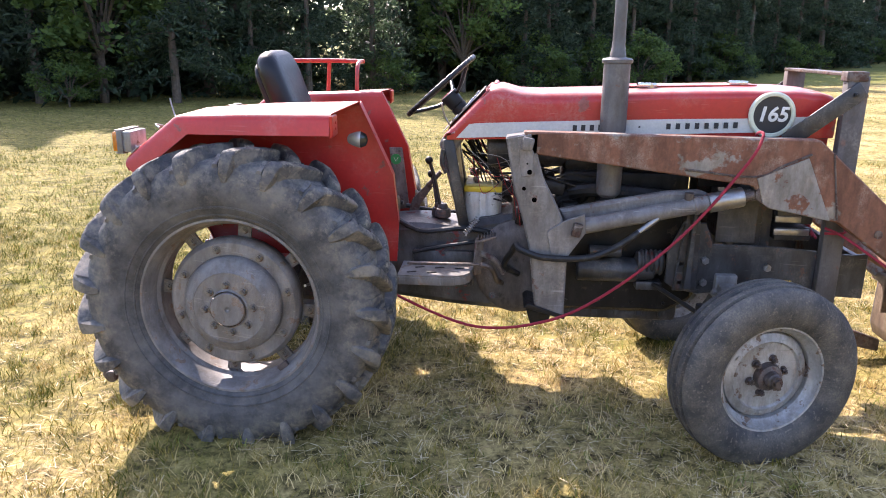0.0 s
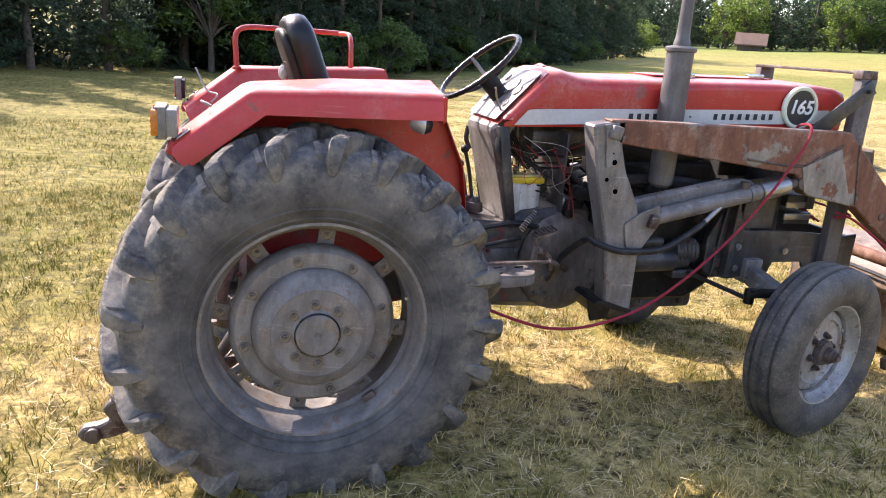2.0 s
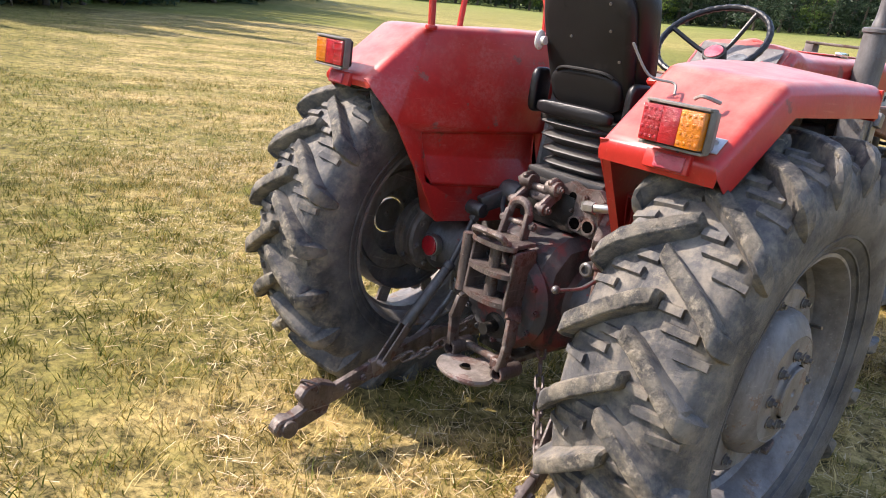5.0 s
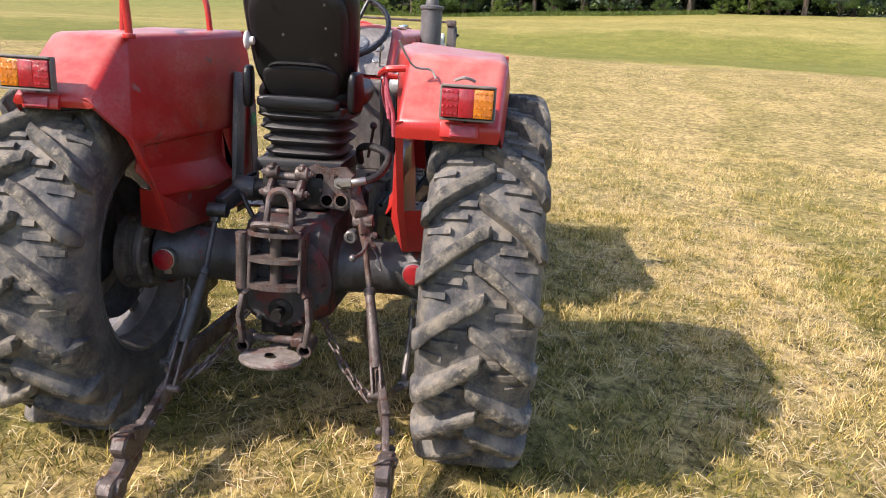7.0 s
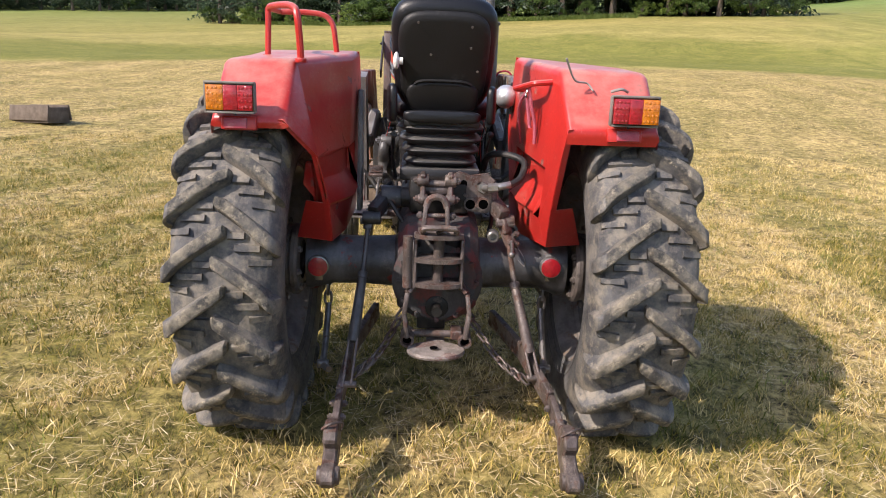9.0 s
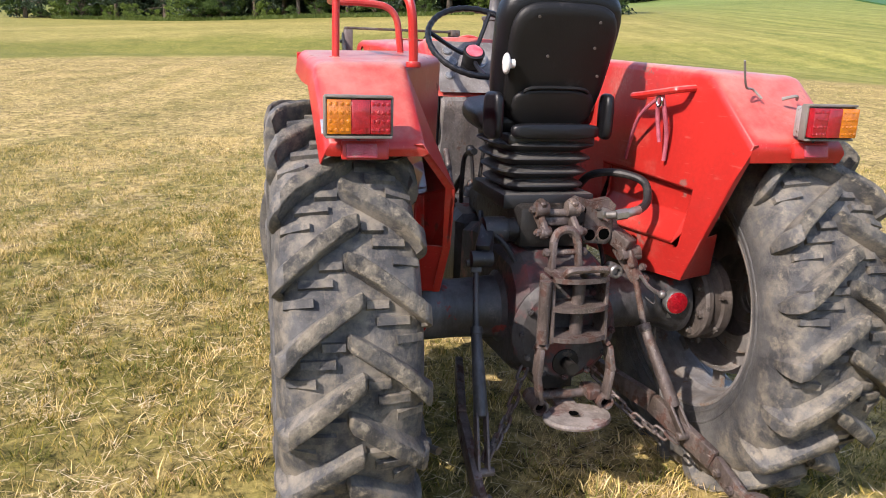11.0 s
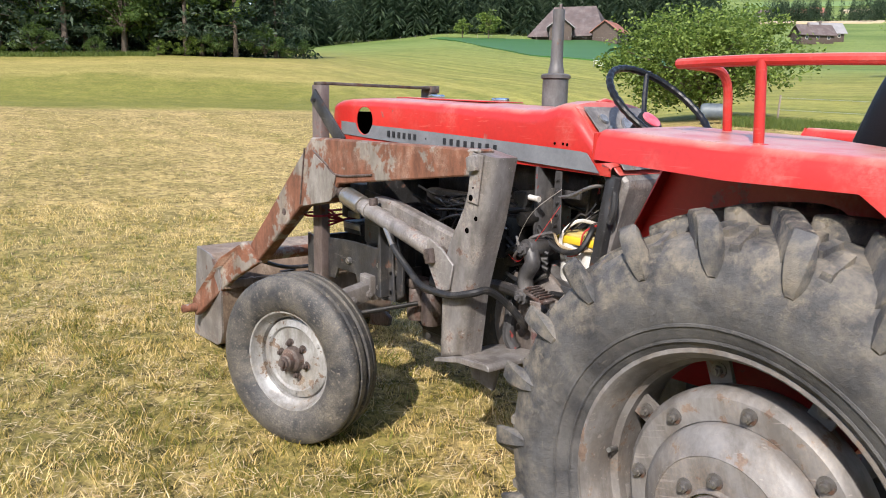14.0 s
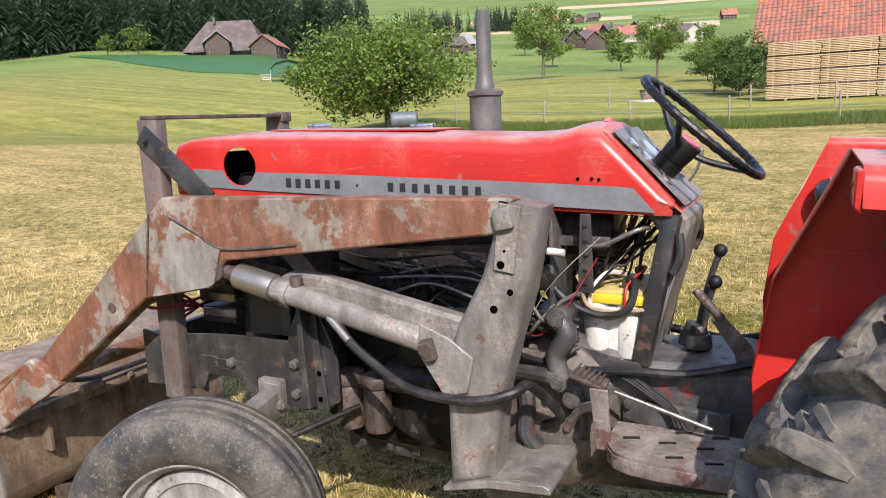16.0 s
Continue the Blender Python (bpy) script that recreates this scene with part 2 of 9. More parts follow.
def tyre_rubber(name, dark, light, dust, lo, hi, relief, size, mud):
    """Rubber about the local Y axis: scored outwards from the rim, with field dust caught towards the tread."""
    m, nt, n, l, p = material(name)
    tc = n.new("ShaderNodeTexCoord")
    sx = n.new("ShaderNodeSeparateXYZ")
    l.new(tc.outputs["Object"], sx.inputs[0])
    flat = n.new("ShaderNodeVectorMath")
    flat.operation = "MULTIPLY"
    l.new(tc.outputs["Object"], flat.inputs[0])
    flat.inputs[1].default_value = (1, 0, 1)
    rad = n.new("ShaderNodeVectorMath")
    rad.operation = "LENGTH"
    l.new(flat.outputs[0], rad.inputs[0])
    ang = n.new("ShaderNodeMath")
    ang.operation = "ARCTAN2"
    l.new(sx.outputs["Z"], ang.inputs[0])
    l.new(sx.outputs["X"], ang.inputs[1])
    cm = n.new("ShaderNodeCombineXYZ")
    l.new(ang.outputs[0], cm.inputs[0])
    l.new(rad.outputs["Value"], cm.inputs[1])
    l.new(sx.outputs["Y"], cm.inputs[2])

    def polar(scale, detail, rough):
        mp = n.new("ShaderNodeMapping")
        mp.inputs["Scale"].default_value = scale
        l.new(cm.outputs[0], mp.inputs["Vector"])
        no = noise_node(nt, 1.0, detail, rough)
        l.new(mp.outputs["Vector"], no.inputs["Vector"])
        return no.outputs["Fac"]

    fine = noise_node(nt, 7.0, 9.0, 0.7)
    col = mix_node(nt, ramp_node(nt, fine.outputs["Fac"], 0.38, 0.64).outputs["Color"], dark, light)
    score = ramp_node(nt, polar((30, 22, 14), 6.0, 0.75), 0.62, 0.7, (0, 0, 0, 1), (0.22, 0.22, 0.22, 1))
    col = mix_node(nt, score.outputs["Color"], col, dust)
    cross = ramp_node(nt, polar((9, 120, 90), 3.0, 0.5), 0.67, 0.73, (0, 0, 0, 1), (0.22, 0.22, 0.22, 1))
    col = mix_node(nt, cross.outputs["Color"], col, dust)
    # dry mud: clouds of it, thicker outwards, broken up by grit
    grit = noise_node(nt, size, 10.0, 0.75)
    gf = ramp_node(nt, grit.outputs["Fac"], 0.46, 0.56)
    cloud = ramp_node(nt, noise_node(nt, size * 0.4, 8.0, 0.68).outputs["Fac"], *mud)
    out = n.new("ShaderNodeMapRange")
    out.inputs["From Min"].default_value, out.inputs["From Max"].default_value = 0.45, 0.58
    out.inputs["To Min"].default_value, out.inputs["To Max"].default_value = lo, hi
    l.new(rad.outputs["Value"], out.inputs["Value"])
    # rubbed paler along the shoulder
    sweep = ramp_node(nt, noise_node(nt, 15.0, 11.0, 0.7).outputs["Fac"], 0.44, 0.62)
    shoulder = n.new("ShaderNodeValToRGB")
    for e, (pos, v) in zip([shoulder.color_ramp.elements[0], shoulder.color_ramp.elements[1], shoulder.color_ramp.elements.new(0.5), shoulder.color_ramp.elements.new(0.5)], ((0.0, 0.0), (1.0, 0.12), (0.48, 0.08), (0.55, 0.5))):
        e.position, e.color = pos, (v, v, v, 1)
    l.new(rad.outputs["Value"], shoulder.inputs["Fac"])
    col = mix_node(nt, mix_node(nt, 1.0, sweep.outputs["Color"], shoulder.outputs["Color"], "MULTIPLY"), col, dust)
    caked = mix_node(nt, 0.85, cloud.outputs["Color"], mix_node(nt, 1.0, cloud.outputs["Color"], gf.outputs["Color"], "MULTIPLY"))
    col = mix_node(nt, mix_node(nt, 1.0, caked, out.outputs["Result"], "MULTIPLY"), col, dust)
    l.new(col, p.inputs["Base Color"])
    rr = n.new("ShaderNodeMapRange")
    rr.inputs["To Min"].default_value, rr.inputs["To Max"].default_value = 0.38, 0.85
    l.new(grit.outputs["Fac"], rr.inputs["Value"])
    l.new(rr.outputs["Result"], p.inputs["Roughness"])
    p.inputs["Specular IOR Level"].default_value = 0.4
    l.new(bump_node(nt, grit.outputs["Fac"], relief, 0.006), p.inputs["Normal"])
    return m


RUBBER = tyre_rubber("tyre_rubber", (0.034, 0.034, 0.037), (0.105, 0.103, 0.102), (0.26, 0.222, 0.168), 0.15, 0.72, 0.8, 45.0, (0.51, 0.65))
LUG = tyre_rubber("scuffed_lug_rubber", (0.028, 0.028, 0.028), (0.085, 0.083, 0.08), (0.36, 0.31, 0.23), 0.5, 0.9, 2.2, 60.0, (0.52, 0.6))
RUBBER_F = surface("front_tyre_rubber", (0.028, 0.028, 0.03), (0.058, 0.056, 0.053), 9, 0.6, bump=0.8, grain=80, scratch=(0.1, 0.09, 0.075), wear=(0.15, 0.13, 0.105), wear_at=(0.56, 0.66), wear_scale=75, dust=(0.17, 0.145, 0.11), dust_at=(0.4, 0.7), dust_scale=9)
BLACK = surface("black_plastic", (0.007, 0.0066, 0.0066), (0.01, 0.0095, 0.0095), 6, 0.5, bump=0.15, grain=160, dust=(0.1, 0.09, 0.085), dust_at=(0.58, 0.95), dust_scale=9, spec=0.3)
VINYL = surface("black_vinyl", (0.007, 0.007, 0.0085), None, 6, 0.36, bump=0.2, grain=220, spec=0.35)
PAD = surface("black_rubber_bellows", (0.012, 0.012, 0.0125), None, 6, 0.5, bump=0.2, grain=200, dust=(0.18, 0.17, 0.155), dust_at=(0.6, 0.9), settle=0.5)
HOSE = surface("black_hose", (0.014, 0.014, 0.015), None, 20, 0.5, bump=0.1, dust=(0.16, 0.14, 0.12), dust_at=(0.5, 0.9), dust_scale=20, spec=0.35)
WHITE = surface("white_plastic", (0.6, 0.6, 0.58), (0.52, 0.51, 0.49), 9, 0.4, bump=0.03, grime=0.2, wear=(0.16, 0.13, 0.1), wear_at=(0.62, 0.65), wear_scale=20, dust=(0.4, 0.36, 0.3), dust_at=(0.5, 0.8), dust_scale=14)
YELLOW = surface("yellow_plastic", (0.72, 0.5, 0.03), None, 6, 0.4, bump=0.03)
TAN = surface("dusty_yellow_plastic", (0.52, 0.4, 0.13), (0.38, 0.3, 0.12), 12, 0.6, bump=0.05, dust=(0.5, 0.44, 0.33))
STRING = surface("tan_string", (0.36, 0.28, 0.18), None, 40, 0.9, bump=0.5, grain=300)
CREAM = surface("cream_band", (0.55, 0.53, 0.48), (0.48, 0.46, 0.42), 8, 0.5, bump=0.03)
BAND = surface("grey_band", (0.16, 0.165, 0.175), None, 8, 0.75, bump=0.02, spec=0.25)
HOLE = surface("empty_bore", (0.0025, 0.0024, 0.0024), None, 8, 0.9, bump=0.0, spec=0.0)
INK = surface("black_ink", (0.02, 0.02, 0.022), None, 8, 0.5, bump=0.0)
LIGHT_INK = surface("white_ink", (0.75, 0.74, 0.7), None, 8, 0.45, bump=0.0)
AMBER = surface("amber_lens", (0.56, 0.17, 0.004), (0.42, 0.11, 0.003), 60, 0.15, bump=0.6, grain=140, coat=0.6)
RED_LENS = surface("red_lens", (0.36, 0.006, 0.013), (0.24, 0.004, 0.009), 60, 0.15, bump=0.6, grain=140, coat=0.6)
FADED_LENS = surface("faded_red_reflector", (0.42, 0.06, 0.085), (0.33, 0.035, 0.06), 40, 0.3, bump=0.4, grain=160, dust=(0.4, 0.3, 0.28), dust_at=(0.5, 0.8), dust_scale=30)
ROPE = surface("red_rope", (0.33, 0.02, 0.04), (0.24, 0.015, 0.03), 60, 0.85, bump=0.8, grain=400)
PINK_ROPE = surface("faded_pink_rope", (0.45, 0.1, 0.14), None, 60, 0.85, bump=0.8, grain=300)
WIRE_R = surface("red_wire", (0.4, 0.02, 0.02), None, 6, 0.5, bump=0)
WIRE_W = surface("white_wire", (0.27, 0.25, 0.225), None, 6, 0.5, bump=0)
STICKER = surface("green_sticker", (0.02, 0.3, 0.08), None, 6, 0.4, bump=0)
BARK = surface("bark", (0.13, 0.1, 0.075), (0.08, 0.06, 0.045), 9, 0.9, bump=1.0, grain=30)
WOOD = surface("weathered_wood", (0.25, 0.21, 0.17), (0.17, 0.14, 0.11), 5, 0.8, bump=0.5, grain=40)
PLANK = surface("fresh_timber", (0.43, 0.31, 0.18), (0.33, 0.23, 0.125), 3, 0.7, bump=0.2, grain=25)
DARK_WOOD = surface("dark_timber_wall", (0.075, 0.052, 0.04), (0.05, 0.037, 0.03), 3, 0.8, bump=0.3, grain=12)
PLASTER = surface("pale_plaster", (0.42, 0.4, 0.35), None, 1, 0.8, bump=0.2, grain=10)
ROOF_OLD = surface("old_brown_roof", (0.1, 0.072, 0.066), (0.07, 0.052, 0.05), 0.5, 0.75, bump=0.4, grain=9, dust=(0.2, 0.18, 0.175), dust_scale=0.4)
ROOF_GREY = surface("grey_metal_roof", (0.26, 0.25, 0.25), None, 0.5, 0.5, bump=0.1, grain=9)
ROOF_RED = surface("red_tile_roof", (0.3, 0.12, 0.085), (0.22, 0.085, 0.06), 0.7, 0.75, bump=0.3, grain=9)
TILE = surface("clay_tile", (0.38, 0.12, 0.07), (0.2, 0.085, 0.06), 0.8, 0.75, bump=0.3, grain=15, wear=(0.13, 0.1, 0.08), wear_at=(0.5, 0.66), wear_scale=2)
TRAY = surface("dull_zinc_tray", (0.2, 0.185, 0.165), (0.13, 0.12, 0.105), 20, 0.6, metal=0.3, bump=0.1, dust=(0.3, 0.26, 0.2))
GALV = surface("galvanised_tube", (0.55, 0.56, 0.57), None, 9, 0.4, metal=0.6, bump=0.05)
GREEN_SHEET = surface("green_tarpaulin", (0.03, 0.13, 0.09), None, 3, 0.6, bump=0.1)
GLASS_DARK = surface("window_glass", (0.03, 0.035, 0.04), None, 3, 0.12, bump=0.0)
DIAL = surface("dial_face", (0.22, 0.23, 0.24), (0.1, 0.1, 0.105), 40, 0.2, bump=0.0, coat=0.8)


def foliage(name, a, b, through_light=0.35, rough=0.5):
    """Leaves or blades: each island takes its own tone, and light shines through."""
    m, nt, n, l, p = material(name)
    geo = n.new("ShaderNodeNewGeometry")
    r = n.new("ShaderNodeValToRGB")
    r.color_ramp.elements[0].color, r.color_ramp.elements[1].color = (*a, 1), (*b, 1)
    l.new(geo.outputs["Random Per Island"], r.inputs["Fac"])
    col = r.outputs["Color"]
    l.new(col, p.inputs["Base Color"])
    p.inputs["Roughness"].default_value = rough
    p.inputs["Specular IOR Level"].default_value = 0.3 if rough < 0.7 else 0.15
    tr = n.new("ShaderNodeBsdfTranslucent")
    l.new(col, tr.inputs["Color"])
    mx = n.new("ShaderNodeMixShader")
    mx.inputs["Fac"].default_value = through_light
    l.new(p.outputs[0], mx.inputs[1])
    l.new(tr.outputs[0], mx.inputs[2])
    l.new(mx.outputs[0], n["Material Output"].inputs["Surface"])
    return m, nt, r


LEAF, _, _ = foliage("broad_leaf", (0.06, 0.11, 0.03), (0.15, 0.22, 0.06), 0.6)
LEAF_LIGHT, _, _ = foliage("fresh_leaf", (0.06, 0.11, 0.018), (0.25, 0.33, 0.075), 0.5)
NEEDLE, _, _ = foliage("spruce_needle", (0.016, 0.034, 0.02), (0.085, 0.125, 0.068), 0.5)
TUFT, _, _ = foliage("green_tuft_blade", (0.1, 0.13, 0.02), (0.32, 0.33, 0.08), 0.4)
TALL, _, _ = foliage("tall_grass_blade", (0.05, 0.085, 0.015), (0.15, 0.19, 0.04), 0.35)
CROP, _, _ = foliage("green_crop", (0.045, 0.13, 0.03), (0.08, 0.18, 0.04), 0.2)


def mowing(nt):
    """Stripes left by the mower, running along the meadow and wandering a little."""
    n, l = nt.nodes, nt.links
    tc = n.new("ShaderNodeTexCoord")
    dot = n.new("ShaderNodeVectorMath")
    dot.operation = "DOT_PRODUCT"
    l.new(tc.outputs["Object"], dot.inputs[0])
    dot.inputs[1].default_value = (0.2, 0.98, 0)
    wob = n.new("ShaderNodeMath")
    wob.operation = "MULTIPLY_ADD"
    l.new(noise_node(nt, 0.09, 2.0, 0.5).outputs["Fac"], wob.inputs[0])
    wob.inputs[1].default_value = 3.0
    fray = n.new("ShaderNodeMath")
    fray.operation = "MULTIPLY_ADD"
    l.new(noise_node(nt, 1.6, 6.0, 0.7).outputs["Fac"], fray.inputs[0])
    fray.inputs[1].default_value = 1.3
    l.new(dot.outputs["Value"], fray.inputs[2])
    l.new(fray.outputs[0], wob.inputs[2])
    st = n.new("ShaderNodeTexNoise")
    st.noise_dimensions = "1D"
    st.inputs["Scale"].default_value = 0.75
    st.inputs["Detail"].default_value = 4.0
    st.inputs["Roughness"].default_value = 0.65
    l.new(wob.outputs[0], st.inputs["W"])
    return st.outputs["Fac"]


def dry_side(nt):
    """The part of the meadow ahead of the tractor was cut last and is drier: 0 to 1."""
    n, l = nt.nodes, nt.links
    tc = n.new("ShaderNodeTexCoord")
    dot = n.new("ShaderNodeVectorMath")
    dot.operation = "DOT_PRODUCT"
    l.new(tc.outputs["Object"], dot.inputs[0])
    dot.inputs[1].default_value = (0.94, -0.34, 0)
    mr = n.new("ShaderNodeMapRange")
    mr.inputs["From Min"].default_value, mr.inputs["From Max"].default_value = 2.5, 10.0
    l.new(dot.outputs["Value"], mr.inputs["Value"])
    return mr.outputs["Result"]


def backlit_regrowth(nt):
    """Thicker, greener regrowth towards the wood, its backlit tone in the colour: 0 to 1."""
    n, l = nt.nodes, nt.links
    tc = n.new("ShaderNodeTexCoord")
    dot = n.new("ShaderNodeVectorMath")
    dot.operation = "DOT_PRODUCT"
    l.new(tc.outputs["Object"], dot.inputs[0])
    dot.inputs[1].default_value = (-0.95, 0.3, 0)
    mr = n.new("ShaderNodeMapRange")
    mr.inputs["From Min"].default_value, mr.inputs["From Max"].default_value = 0.6, 2.2
    l.new(dot.outputs["Value"], mr.inputs["Value"])
    return mr.outputs["Result"]


def grass_material(name, tones, patch_scale):
    """Mown grass blades: straw and green tones per blade, in patches over the field."""
    m, nt, r = foliage(name, (0, 0, 0), (0, 0, 0), 0.1, 0.85)
    n, l = nt.nodes, nt.links
    el = r.color_ramp.elements
    while len(el) < len(tones):
        el.new(0.5)
    for e, (pos, c) in zip(el, tones):
        e.position, e.color = pos, (*c, 1)
    geo = [x for x in n if x.bl_idname == "ShaderNodeNewGeometry"][0]
    patch = noise_node(nt, patch_scale, 3.0, 0.6)
    ma = n.new("ShaderNodeMath")
    ma.operation = "MULTIPLY_ADD"
    l.new(patch.outputs["Fac"], ma.inputs[0])
    ma.inputs[1].default_value = 1.7
    ma.inputs[2].default_value = -0.98
    mb = n.new("ShaderNodeMath")
    mb.operation = "MULTIPLY_ADD"
    l.new(mowing(nt), mb.inputs[0])
    mb.inputs[1].default_value = 1.5
    mb.inputs[2].default_value = -0.72
    me = n.new("ShaderNodeMath")
    me.operation = "MULTIPLY_ADD"
    l.new(noise_node(nt, 4.5, 5.0, 0.65).outputs["Fac"], me.inputs[0])
    me.inputs[1].default_value = 2.4
    me.inputs[2].default_value = -1.22
    md = n.new("ShaderNodeMath")
    md.operation = "ADD"
    l.new(me.outputs[0], md.inputs[0])
    l.new(ma.outputs[0], md.inputs[1])
    mf = n.new("ShaderNodeMath")
    mf.operation = "ADD"
    l.new(md.outputs[0], mf.inputs[0])
    l.new(mb.outputs[0], mf.inputs[1])
    mc = n.new("ShaderNodeMath")
    mc.operation = "MULTIPLY_ADD"
    l.new(dry_side(nt), mc.inputs[0])
    mc.inputs[1].default_value = 0.38
    l.new(mf.outputs[0], mc.inputs[2])
    mg = n.new("ShaderNodeMath")
    mg.operation = "MULTIPLY_ADD"
    l.new(backlit_regrowth(nt), mg.inputs[0])
    mg.inputs[1].default_value = -0.46
    l.new(mc.outputs[0], mg.inputs[2])
    ad = n.new("ShaderNodeMath")
    ad.operation = "ADD"
    l.new(geo.outputs["Random Per Island"], ad.inputs[0])
    l.new(mg.outputs[0], ad.inputs[1])
    l.new(ad.outputs[0], r.inputs["Fac"])
    return m


GRASS = grass_material("mown_grass", [(0.0, (0.085, 0.095, 0.014)), (0.22, (0.24, 0.19, 0.032)), (0.45, (0.42, 0.305, 0.098)), (1.0, (0.74, 0.57, 0.275))], 0.9)
STRAW = grass_material("cut_straw", [(0.0, (0.2, 0.15, 0.05)), (0.25, (0.48, 0.37, 0.2)), (0.6, (0.72, 0.6, 0.39)), (1.0, (0.4, 0.25, 0.13))], 1.2)
def ground_material():
    m, nt, n, l, p = material("meadow_ground")
    far = noise_node(nt, 0.12, 5.0, 0.6)
    mid = noise_node(nt, 1.1, 6.0, 0.65)
    fine_ = noise_node(nt, 30.0, 8.0, 0.8)
    clump = noise_node(nt, 8.0, 7.0, 0.75)
    fm = n.new("ShaderNodeMath")
    fm.operation = "MULTIPLY_ADD"
    l.new(clump.outputs["Fac"], fm.inputs[0])
    fm.inputs[1].default_value = 1.1
    fa = n.new("ShaderNodeMath")
    fa.operation = "MULTIPLY_ADD"
    l.new(fine_.outputs["Fac"], fa.inputs[0])
    fa.inputs[1].default_value = 0.9
    fa.inputs[2].default_value = -0.5
    l.new(fa.outputs[0], fm.inputs[2])
    # bare thatch between the stems, darkened nearer in for shade among the blades
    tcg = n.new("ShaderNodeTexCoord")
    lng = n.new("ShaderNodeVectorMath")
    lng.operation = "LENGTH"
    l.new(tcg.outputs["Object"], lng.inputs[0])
    shade_fade = n.new("ShaderNodeMapRange")
    shade_fade.inputs["From Min"].default_value, shade_fade.inputs["From Max"].default_value = 4.5, 11.0
    l.new(lng.outputs["Value"], shade_fade.inputs["Value"])
    shaded_thatch = mix_node(nt, shade_fade.outputs["Result"], (0.032, 0.023, 0.009), (0.105, 0.077, 0.031))
    straw = mix_node(nt, ramp_node(nt, fm.outputs[0], 0.34, 0.66).outputs["Color"], shaded_thatch, (0.5, 0.375, 0.16))
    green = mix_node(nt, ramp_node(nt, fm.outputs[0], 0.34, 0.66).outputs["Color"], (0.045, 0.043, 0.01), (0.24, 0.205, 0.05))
    tc = n.new("ShaderNodeTexCoord")
    ln = n.new("ShaderNodeVectorMath")
    ln.operation = "LENGTH"
    l.new(tc.outputs["Object"], ln.inputs[0])
    # mowing swaths run round the slope, bent by the lie of the land
    wob = n.new("ShaderNodeMath")
    wob.operation = "MULTIPLY_ADD"
    l.new(noise_node(nt, 0.03, 3.0, 0.5).outputs["Fac"], wob.inputs[0])
    wob.inputs[1].default_value = 30.0
    l.new(ln.outputs["Value"], wob.inputs[2])
    sw = n.new("ShaderNodeTexNoise")
    sw.noise_dimensions = "1D"
    sw.inputs["Scale"].default_value = 0.3
    sw.inputs["Detail"].default_value = 5.0
    sw.inputs["Roughness"].default_value = 0.78
    l.new(wob.outputs[0], sw.inputs["W"])
    swath = ramp_node(nt, sw.outputs["Fac"], 0.42, 0.58)
    patch = ramp_node(nt, mid.outputs["Fac"], 0.42, 0.58)
    stripe = ramp_node(nt, mowing(nt), 0.42, 0.58)
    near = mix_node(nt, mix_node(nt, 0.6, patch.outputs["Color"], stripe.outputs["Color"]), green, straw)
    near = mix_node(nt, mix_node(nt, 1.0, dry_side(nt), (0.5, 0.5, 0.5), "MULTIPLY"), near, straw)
    near = mix_node(nt, mix_node(nt, 1.0, backlit_regrowth(nt), (0.75, 0.75, 0.75), "MULTIPLY"), near, green)
    # the cut part lies round the tractor, the greener slopes beyond
    dist = n.new("ShaderNodeMapRange")
    dist.inputs["From Min"].default_value, dist.inputs["From Max"].default_value = 23.0, 35.0
    l.new(ln.outputs["Value"], dist.inputs["Value"])
    dd = n.new("ShaderNodeMath")
    dd.operation = "MULTIPLY_ADD"
    l.new(far.outputs["Fac"], dd.inputs[0])
    dd.inputs[1].default_value = 0.25
    l.new(dist.outputs["Result"], dd.inputs[2])
    greener = ramp_node(nt, dd.outputs[0], 0.6, 0.72)
    blot = noise_node(nt, 1.3, 10.0, 0.8)
    bf = ramp_node(nt, blot.outputs["Fac"], 0.4, 0.6)
    turf = ramp_node(nt, fm.outputs[0], 0.3, 0.7)
    lush = mix_node(nt, turf.outputs["Color"], (0.075, 0.083, 0.015), (0.205, 0.195, 0.046))
    dry = mix_node(nt, turf.outputs["Color"], (0.13, 0.112, 0.03), (0.44, 0.35, 0.13))
    both = ramp_node(nt, mix_node(nt, 0.72, swath.outputs["Color"], bf.outputs["Color"]), 0.05, 0.95)
    # long mowing rows up the slope
    rows_ = n.new("ShaderNodeMapping")
    rows_.inputs["Rotation"].default_value = (0, 0, radians(38))
    rows_.inputs["Scale"].default_value = (0.03, 0.55, 0.1)
    l.new(tc.outputs["Object"], rows_.inputs["Vector"])
    stripes = noise_node(nt, 1.0, 5.0, 0.65)
    l.new(rows_.outputs["Vector"], stripes.inputs["Vector"])
    # dry crest of the near rise, lush bank behind it, dry strip below the wood
    lie = n.new("ShaderNodeMapRange")
    lie.inputs["From Min"].default_value, lie.inputs["From Max"].default_value = 24.0, 84.0
    l.new(ln.outputs["Value"], lie.inputs["Value"])
    li = n.new("ShaderNodeMath")
    li.operation = "MULTIPLY_ADD"
    l.new(far.outputs["Fac"], li.inputs[0])
    li.inputs[1].default_value = 0.22
    l.new(lie.outputs["Result"], li.inputs[2])
    band = n.new("ShaderNodeValToRGB")
    tones = ((0.11, 0.75), (0.19, 0.8), (0.225, 0.05), (0.34, 0.0), (0.53, 0.12), (0.58, 0.7), (0.68, 0.55), (0.76, 0.85), (0.88, 0.4), (1.0, 0.5))
    el = band.color_ramp.elements
    while len(el) < len(tones):
        el.new(0.5)
